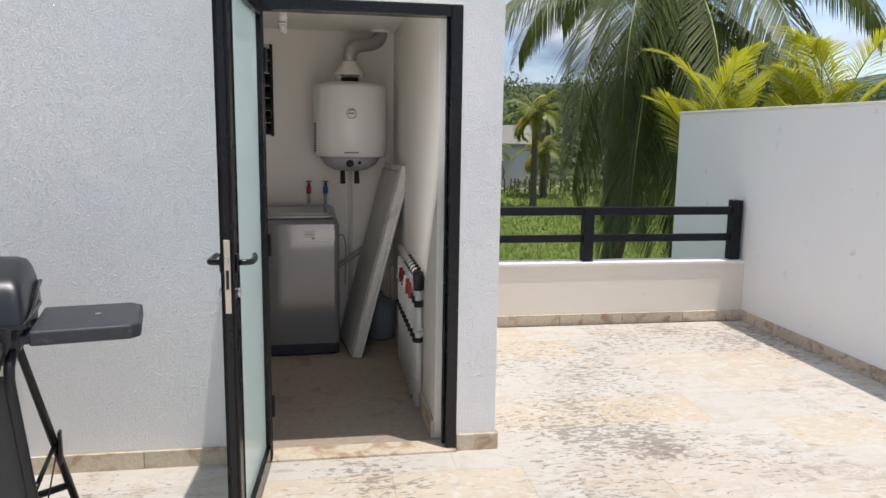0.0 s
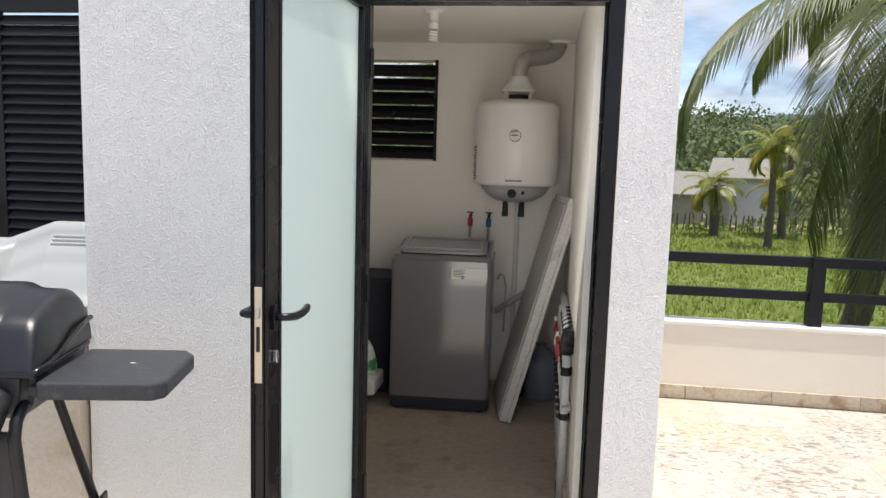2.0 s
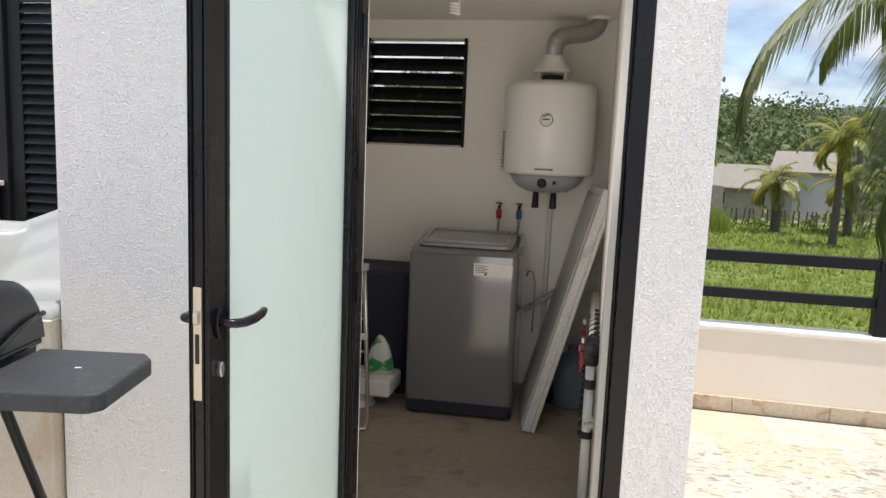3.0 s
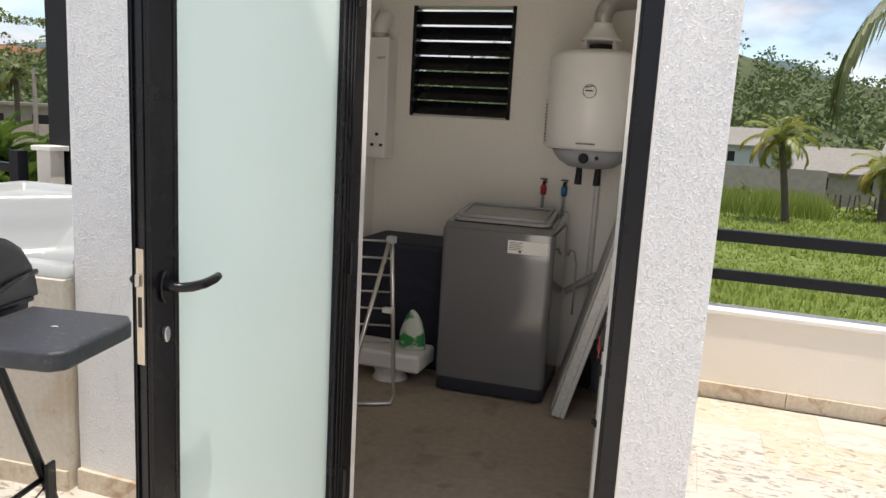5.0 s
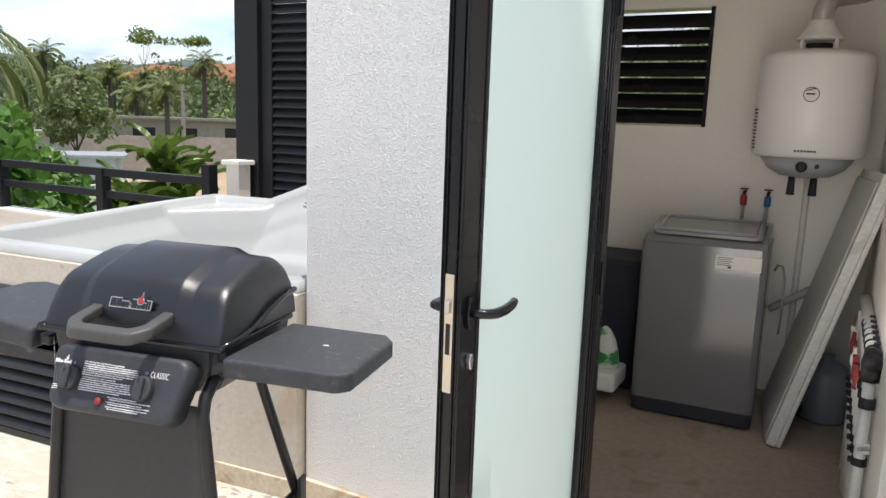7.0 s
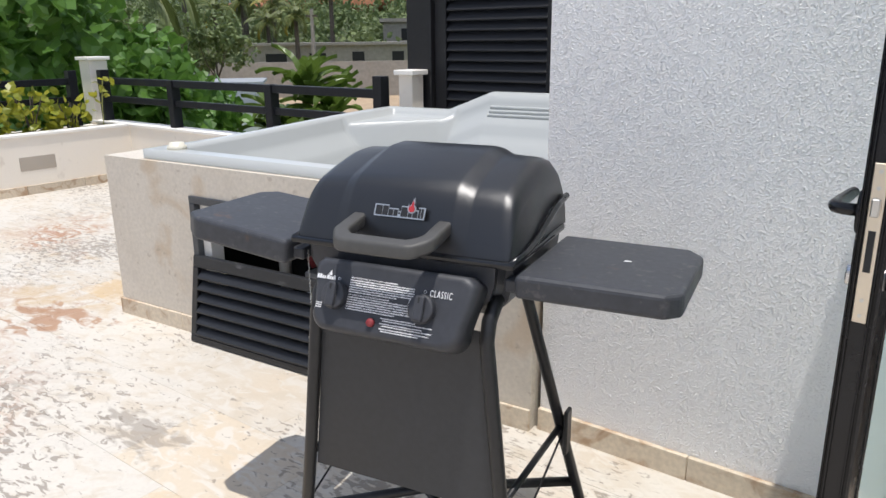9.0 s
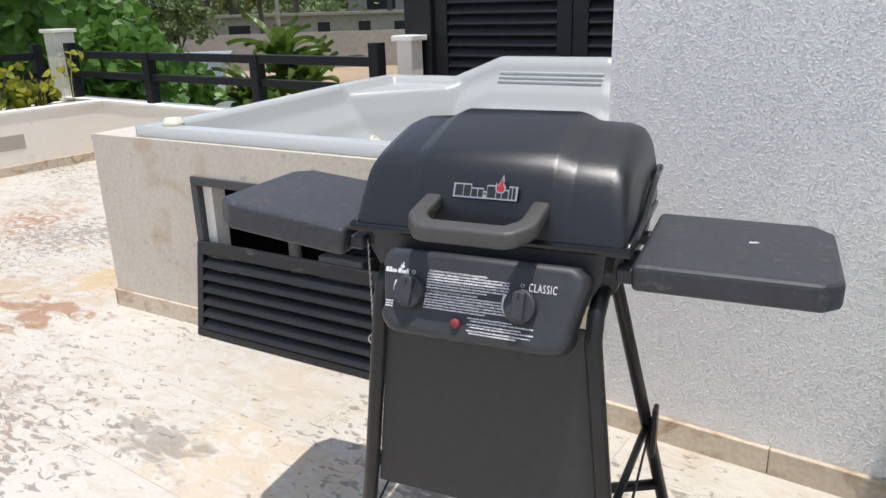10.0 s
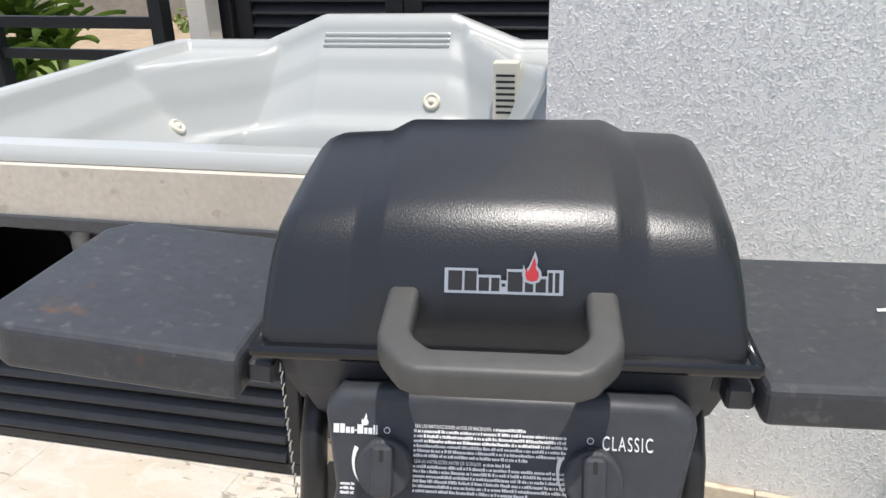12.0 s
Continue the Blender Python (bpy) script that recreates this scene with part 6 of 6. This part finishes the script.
def palm(base, crown, fronds, label, rnd, trunk_r=0.13, leaflet=0.62, pairs=58, material=None, old=(), width=0.022, hang=1.0):
    """fronds: azimuth, first elevation, droop, length."""
    t = tagged(empty("palm_tree", pose(*base)), label, "palm")
    b, c = Vector(base), Vector(crown)
    n = 14
    mid = (b + c) / 2 + Vector((0.12, 0.0, 0))
    pts = [((1 - s) ** 2 * b + 2 * s * (1 - s) * mid + s * s * c) - b for s in [k / n for k in range(n + 1)]]
    part("trunk", tube(pts, trunk_r, 12, radii=[trunk_r * (1.35 if k == 0 else 1.08 - 0.25 * k / n) * (1 + 0.05 * (k % 2)) for k in range(n + 1)]), M["bark"], t, "grey-brown ringed trunk", True)
    for k, (az, e0, droop, ln) in enumerate(fronds):
        st, v, f = frond_mesh(ln, e0, droop, leaflet * min(1.2, ln / 2.6), pairs, hang, rnd, width)
        m = pose(*(c - b), 0, 0, az)
        ob = part("frond", st, M["rachis"], t, "", True)
        ob.matrix_basis = m
        lf = mesh_ob("foliage", v, f, M["palm_old"] if k in old else (material or M["palm"]), ob)
        tagged(lf, kind="stuff")
    return t


rp = random.Random(5)
CROWN = (6.25, 12.7, 4.1)
PALM_BASE = (5.1, 13.3, GZ)
big = palm(PALM_BASE, CROWN, [
    (184, 17, 110, 5.0), (226, 4, 92, 5.0), (236, 14, 112, 5.3), (256, -2, 86, 5.2), (272, 10, 100, 5.0), (290, 32, 92, 4.9), (306, 44, 88, 5.2), (320, 26, 86, 5.0), (338, 44, 80, 4.8),
    (0, 30, 90, 4.8), (32, 42, 84, 4.8), (66, 30, 90, 4.8), (98, 38, 92, 4.8), (114, 28, 92, 4.8), (152, 48, 92, 4.8), (232, -40, 48, 4.9), (258, -36, 52, 4.9), (212, -52, 36, 4.4), (284, -34, 54, 4.7), (300, -24, 62, 4.5), (244, -54, 34, 4.7), (272, -48, 40, 4.8), (204, -60, 30, 4.6), (222, -62, 26, 4.4), (236, -30, 56, 5.0), (262, -64, 24, 4.5), (220, -22, 62, 4.9), (292, -56, 32, 4.4)],
    "tall coconut palm with drooping dark green fronds", rp, 0.2, 1.0, 118, width=0.026, hang=1.35)
nuts = [(0.26, -0.2, -0.32), (-0.22, -0.26, -0.36), (0.02, -0.34, -0.42), (0.32, 0.05, -0.38)]
for q in nuts:
    bm = bmesh.new()
    bmesh.ops.create_icosphere(bm, subdivisions=2, radius=0.14, matrix=Matrix.Translation(Vector(CROWN) - Vector(PALM_BASE) + Vector(q)) @ Matrix.Diagonal((0.9, 0.9, 1.25, 1)))
    part("coconut", bm, mat("green_coconut", (0.16, 0.15, 0.05), 0.5, vary=0.2), big, "green-brown coconut", True)
far_f = [(k * 137.5, 82 - 6.2 * k, 70 + 3 * k, 2.0 + 0.6 * math.sin(math.pi * k / 17)) for k in range(18)]
palm((12.2, 53.4, GZ), (11.95, 53.2, 0.0), far_f, "small coconut palm in the field with yellowing fronds", rp, 0.28, 0.8, 28, M["field_palm"], (3, 6, 9, 12, 14), 0.06, 0.8)
palm((6.15, 48.1, GZ), (5.3, 47.6, 1.5), far_f, "small coconut palm with a bowed trunk in the field", rp, 0.2, 0.8, 30, M["field_palm"], (3, 9, 12, 14), 0.06, 0.8)
palm((13.78, 46.45, GZ), (13.7, 46.3, 2.7), far_f, "slender coconut palm in the field with yellowing fronds", rp, 0.2, 0.8, 30, M["field_palm"], (2, 12, 13, 15), 0.06, 0.9)
palm((16.9, 54.2, GZ), (16.65, 54.1, 0.2), far_f, "low coconut palm with yellow fronds beside the field fence", rp, 0.24, 0.8, 28, M["field_palm"], (1, 3, 4, 6, 9, 12, 14), 0.06, 0.8)
palm((-13.9, 8.3, GZ), (-13.8, 8.1, 2.5), [(k * 33 + 12, 48 - 14 * (k % 3), 100, 2.7) for k in range(11)] + [(-30, 25, 95, 2.8), (-8, 34, 112, 3.0), (20, 20, 95, 2.8), (35, 30, 110, 3.0)], "coconut palm rising behind the leafy tree", rp, 0.15, 0.75, 54, None, (12,), 0.026)
for x, y, z in ((-64, 48, 4.2), (-70, 56, 5.4), (-54, 49.5, 3.4), (-77, 62, 6.2), (-61, 52, 3.0)):
    palm((x, y, GZ), (x, y, z), far_f, "coconut palm among the far buildings", rp, 0.22, 0.8, 22, M["palm"], (15,), 0.08)
palm((-49, 62, GZ), (-49, 62, 5.5), far_f, "coconut palm among the far buildings", rp, 0.25, 0.8, 22, M["palm"], (4,), 0.08)
palm((-58, 58, GZ), (-58, 58, 6.5), far_f, "coconut palm among the far buildings", rp, 0.25, 0.8, 22, M["palm"], (), 0.08)
palm((-66, 57, GZ), (-66, 57, 5.0), far_f, "coconut palm among the far buildings", rp, 0.25, 0.8, 22, M["palm"], (7,), 0.08)
palm((-72, 50, GZ), (-72, 50, 7.0), far_f, "coconut palm among the far buildings", rp, 0.25, 0.8, 22, M["palm"], (), 0.08)
palm((22, 70, GZ), (22, 70, 4.5), far_f, "coconut palm beyond the field", rp, 0.25, 0.8, 22, M["palm"], (2,), 0.08)


def clump_palm(c, stems, label, rnd):
    t = tagged(empty("areca_palm", pose(*c)), label, "palm")
    for k in range(stems):
        az = rnd.uniform(0, 360)
        r = rnd.uniform(0.02, 0.25)
        x, y = r * math.cos(k * 2.4), r * math.sin(k * 2.4)
        z = rnd.uniform(4.35, 5.05)
        if k % 3 == 0:
            part("cane", tube([(x * 0.6, y * 0.6, 0), (x, y, z * 0.55), (x * 1.4, y * 1.4, z)], 0.03, 8, radii=[0.035, 0.03, 0.02]), M["rachis"], t, "", True)
        st, v, f = frond_mesh(rnd.uniform(0.8, 1.2), rnd.uniform(66, 88), rnd.uniform(35, 75), 0.36, 44, 0.25, rnd, 0.015, 0.011, 0.7)
        ob = part("frond", st, M["rachis"], t, "", True)
        ob.matrix_basis = pose(x * 1.4, y * 1.4, z, 0, 0, az)
        tagged(mesh_ob("foliage", v, f, M["areca"], ob), kind="stuff")
    return t


ra = random.Random(7)
clump_palm((4.20, 7.15, GZ), 11, "bright yellow-green areca palm behind the terrace wall", ra)
clump_palm((4.92, 6.62, GZ), 11, "bright yellow-green areca palm behind the terrace wall", ra)


# ---- banana clump ----
def banana(c, n, label, rnd):
    t = tagged(empty("banana_plant", pose(*c)), label, "plant")
    part("stem", tube([(0, 0, -1.0), (0.05, 0, 1.3), (0.08, 0.02, 2.6)], 0.12, 10, radii=[0.15, 0.12, 0.08]), M["rachis"], t, "", True)
    for k in range(n):
        az, e0, dr, ln = rnd.uniform(0, 360), rnd.uniform(45, 88), rnd.uniform(50, 130), rnd.uniform(0.8, 1.45)
        steps, q, v, f = 12, Vector((0, 0, 0)), [], []
        for j in range(steps + 1):
            s = j / steps
            ang = radians(e0 - dr * s ** 1.4)
            w = 0.135 * math.sin(math.pi * min(1, 0.12 + 0.86 * s)) * (1 + 0.35 * rnd.uniform(-1, 1))
            up = Vector((-math.sin(ang), 0, math.cos(ang)))
            v += [q + Vector((0, w, 0)) + up * 0.07, q.copy(), q - Vector((0, w, 0)) + up * 0.07]
            q = q + Vector((math.cos(ang), 0, math.sin(ang))) * ln / steps
        for j in range(steps):
            a = 3 * j
            f += [(a, a + 1, a + 4, a + 3), (a + 1, a + 2, a + 5, a + 4)]
        mesh_ob("leaf", v, f, M["banana"], t).matrix_basis = pose(0.08, 0.02, 2.45 + 0.1 * rnd.random(), 0, 0, az)
    return t


rb = random.Random(8)
for x, y, z in ((-11.0, 11.2, 0.9), (-10.6, 11.5, 0.5), (-11.2, 10.7, 0.25), (-10.8, 10.6, 0.1)):
    banana((x, y, GZ + z), 24, "leafy banana plant below the railing", rb)

# planter shrub
rc = random.Random(2)
for x, y, h, w in ((-7.42, 4.20, 0.62, 0.26), (-7.40, 4.55, 0.46, 0.26), (-7.40, 4.92, 0.36, 0.2), (-7.42, 3.75, 0.52, 0.26), (-7.40, 3.3, 0.46, 0.26)):
    s = tagged(empty("croton_shrub", pose(x, y, 0.42)), "yellow and green croton shrub in the planter", "shrub", "shrubs in the planter")
    for k in range(5):
        a = k * 1.3
        part("twig", tube([(0, 0, 0), (0.05 * math.cos(a), 0.05 * math.sin(a), h * 0.5), (0.11 * math.cos(a), 0.13 * math.sin(a), h * 0.95)], 0.006, 6), M["bark"], s)
    v, f = leaf_quads([(rc.gauss(0, w * 0.45), rc.gauss(0, w * 0.5), h * rc.uniform(0.12, 1.05)) for k in range(85)], 0.10, rc, 1.3)
    tagged(mesh_ob("foliage", v, f, M["croton"], s), kind="stuff")
s = tagged(empty("seedling", pose(-7.3, 5.2, 0.42)), "thin leggy seedling beside the railing post", "plant")
part("stalk", tube([(0, 0, 0), (0.02, 0.0, 0.3), (0.05, 0.02, 0.55)], 0.005, 6), M["rachis"], s)
v, f = leaf_quads([(0.05 + rc.gauss(0, 0.06), rc.gauss(0, 0.06), rc.uniform(0.3, 0.6)) for k in range(14)], 0.09, rc)
mesh_ob("foliage", v, f, M["croton"], s)


# ---- far buildings ----
def building(name, c, ang, w, d, z0, z1, material, label, windows=(), slab=0.25, roof=None):
    t = tagged(empty(name, pose(c[0], c[1], z0, 0, 0, ang)), label, "building")
    h = z1 - z0
    part("wall", box((-w / 2, 0, 0), (w / 2, d, h)), material, t)
    if slab:
        part("roof", box((-w / 2 - 0.4, -0.5, h), (w / 2 + 0.4, d + 0.3, h + slab)), roof or M["roof_sheet"], t)
    for x, z, ww, wh_ in windows:
        wi = part("window", box((x - ww / 2, -0.02, z), (x + ww / 2, 0.10, z + wh_)), M["void"], t)
        part("sill", box((x - ww / 2 - 0.1, -0.12, z - 0.1), (x + ww / 2 + 0.1, -0.02, z)), material, wi)
    return t


building("low_building", (-52, 57), 50, 24, 8, GZ, 0.75, M["concrete"], "long low unfinished concrete building with dark openings", [(-9, 2.1, 2.0, 1.2), (-5, 2.1, 1.6, 1.2), (-1, 2.1, 1.2, 1.3), (3, 2.1, 1.2, 1.3), (7, 2.1, 2.0, 1.2)])
building("garden_wall", (-45.5, 45), 45, 30, 0.3, GZ, -0.45, M["concrete"], "long raw concrete boundary wall", (), 0)
building("upper_house", (-58, 78), 42, 16, 8, GZ, 3.3, M["concrete"], "grey flat-roofed house among trees", [(-4, 4.4, 3.5, 1.4), (3, 4.4, 3.5, 1.4)], 0.4)
building("white_outbuilding", (-28.6, 21.6), 48, 3.9, 2.8, GZ, -0.55, M["pale_concrete"], "small pale box-shaped outbuilding", [(-1.4, 1.2, 0.5, 0.9)], 0.10, M["blue_grey_roof"])
building("white_annex", (-26.3, 20.6), 48, 3.2, 2.0, GZ, -1.55, M["pale_concrete"], "low white wall in front of the outbuilding", (), 0)
building("white_hut", (-46, 31), 60, 5, 4, GZ, -0.2, M["pale_concrete"], "white hut with small windows beside a tree", [(-1.2, 1.2, 0.7, 1.1), (1.0, 1.2, 0.7, 1.1)], 0.2)
def gable_house(c, ang, w, d, z_eave, z_ridge, wall_m, label, windows=()):
    """A house with a pitched sheet roof whose ridge runs along its front."""
    t = tagged(empty("field_house", pose(c[0], c[1], GZ, 0, 0, ang)), label, "house")
    he, hr = z_eave - GZ, z_ridge - GZ
    part("wall", prism([(-w / 2, 0, 0), (-w / 2, d, 0), (-w / 2, d, he), (-w / 2, d / 2, hr - 0.12), (-w / 2, 0, he)], (w, 0, 0)), wall_m, t)
    for s in (-1, 1):
        y0 = d / 2 + s * (d / 2 + 0.5)
        part("roof_slope", prism([(-w / 2 - 0.4, y0, he - 0.15), (w / 2 + 0.4, y0, he - 0.15), (w / 2 + 0.1, d / 2, hr), (-w / 2 - 0.1, d / 2, hr)], (0, 0, 0.12)), M["roof_sheet"], t, "weathered grey-brown roof slope")
    for x, z, ww, wh_ in windows:
        wi = part("window", box((x - ww / 2, -0.03, z), (x + ww / 2, 0.02, z + wh_)), M["void"], t)
        part("frame", box((x - ww / 2 - 0.08, -0.06, z - 0.1), (x + ww / 2 + 0.08, -0.031, z)), wall_m, wi)
    return t


gable_house((11.8, 64.0), -6, 7.6, 5.5, -0.75, 0.95, M["concrete"], "low grey house with a weathered pitched roof beyond the field", [(-1.6, 1.2, 0.7, 0.9), (1.4, 1.2, 0.7, 0.9)])
gable_house((5.0, 74.0), 8, 4.6, 5.0, 0.85, 2.3, M["pale_concrete"], "white house with a grey pitched roof beyond the field", [(-1.2, 2.6, 0.6, 0.9)])
gable_house((16.6, 65.0), -14, 4.4, 5.0, 0.7, 2.2, M["pale_concrete"], "pale house with a grey pitched roof", [(-0.8, 2.3, 0.7, 0.9)])
building("field_wall", (6.3, 60), -3, 7.0, 0.2, GZ, -0.55, M["concrete"], "grey concrete boundary wall beyond the field", (), 0)
# field fence
fence = tagged(empty("fence", pose(9.6, 57.5, GZ)), "weathered stake fence along the field", "fence")
bm = box((0, 0, 0), (0.09, 0.09, 1.3))
post0 = part("stake", bm, M["bark"], fence)
for k in range(1, 46):
    ob = new("stake", post0.data)
    ob.parent = fence
    ob.matrix_basis = pose(k * 0.42, 0.02 * (k % 3), 0, 3 * ((k * 7) % 5 - 2), 3 * ((k * 3) % 5 - 2), 0)
pole = tagged(empty("utility_pole", pose(-44.6, 42.8, GZ)), "slim grey concrete utility pole", "pole")
part("shaft", tube([(0, 0, 0), (0, 0, 6.9)], 0.15, 8, radii=[0.2, 0.13]), M["roof_sheet"], pole)
part("crossarm", box((-0.6, -0.05, 6.3), (0.6, 0.05, 6.45)), M["bark"], pole)
# rubble and red soil by the buildings
verts, faces = [], []
rr = random.Random(9)
for k in range(160):
    x, y, s = -36 + rr.gauss(0, 2.2), 27.5 + rr.gauss(0, 1.6), rr.uniform(0.1, 0.5)
    o = len(verts)
    verts += [(x - s, y, GZ), (x + s * 0.7, y - s, GZ), (x + s, y + s, GZ), (x, y, GZ + s * rr.uniform(0.6, 1.6))]
    faces += [(o, o + 1, o + 3), (o + 1, o + 2, o + 3), (o + 2, o, o + 3)]
tagged(mesh_ob("rubble", verts, faces, M["earth"]), "heap of pale rubble beside the buildings", "rubble", kind="stuff")
bm = bmesh.new()
for c, r in (((-150, 158), 17), ((-163, 146), 12), ((-139, 166), 12), ((-166, 135), 9)):
    bmesh.ops.create_icosphere(bm, subdivisions=3, radius=r, matrix=Matrix.Translation((c[0], c[1], hill_z(*c) + 0.5)) @ Matrix.Diagonal((1, 1, 0.28, 1)))
for v in bm.verts:
    v.co.z += 1.6 * noise.noise(v.co * 0.12)
setting("red_bank", bm, M["red_earth"], "bare red earth bank on the ridge", "hill")

# ---- floor tiles ----
TW, TD = 0.60, 0.40
tile_mesh = bpy.data.meshes.new("floor_tile")
bm = box((0.0004, 0.0004, -0.011), (TW - 0.0004, TD - 0.0004, 0.0), 0.0006, 1)
bm.to_mesh(tile_mesh)
bm.free()
tile_mesh.materials.append(M["tile"])
rest = bmesh.new()
count = 0
row = 0
y = -3.2
while y < 5.6:
    x = -7.05 - (TW / 2 if row % 2 else 0)
    while x < 3.64:
        lo, hi = max(x, -7.05), min(x + TW, 3.64)
        top_y = min(y + TD, 5.66)
        inside = hi <= XR + 0.001 and lo > XL - 0.3 and y > FAC - 0.03
        behind = lo > -3.4 and hi < XL + 0.1 and y > 3.5
        if not inside and not behind and hi - lo > 0.03:
            near = -4.2 < lo < 3.6 and 0.75 < y < 5.6
            whole = hi - lo > TW - 0.001 and top_y - y > TD - 0.001 and not (y + TD > FAC and lo < XR and hi > XL)
            if near and whole and count < 290:
                ob = new("floor_tile", tile_mesh)
                ob.parent = floor
                ob.location = (x, y, 0)
                count += 1
            else:
                pieces = [(lo, hi, y, top_y)]
                if hi > XL and lo < XR and top_y > FAC:
                    pieces = [(lo, hi, y, FAC)] if y < FAC else []
                    if hi > XR:
                        pieces.append((XR, hi, max(y, FAC), top_y))
                for a, b, c, d in pieces:
                    if b - a > 0.01 and d - c > 0.01:
                        box((a + 0.0004, c + 0.0004, -0.011), (b - 0.0004, d - 0.0004, 0.0), bm=rest)
        x += TW
    y += TD
    row += 1
tagged(part("floor_tiles_far", rest, M["tile"], floor), kind="stuff")
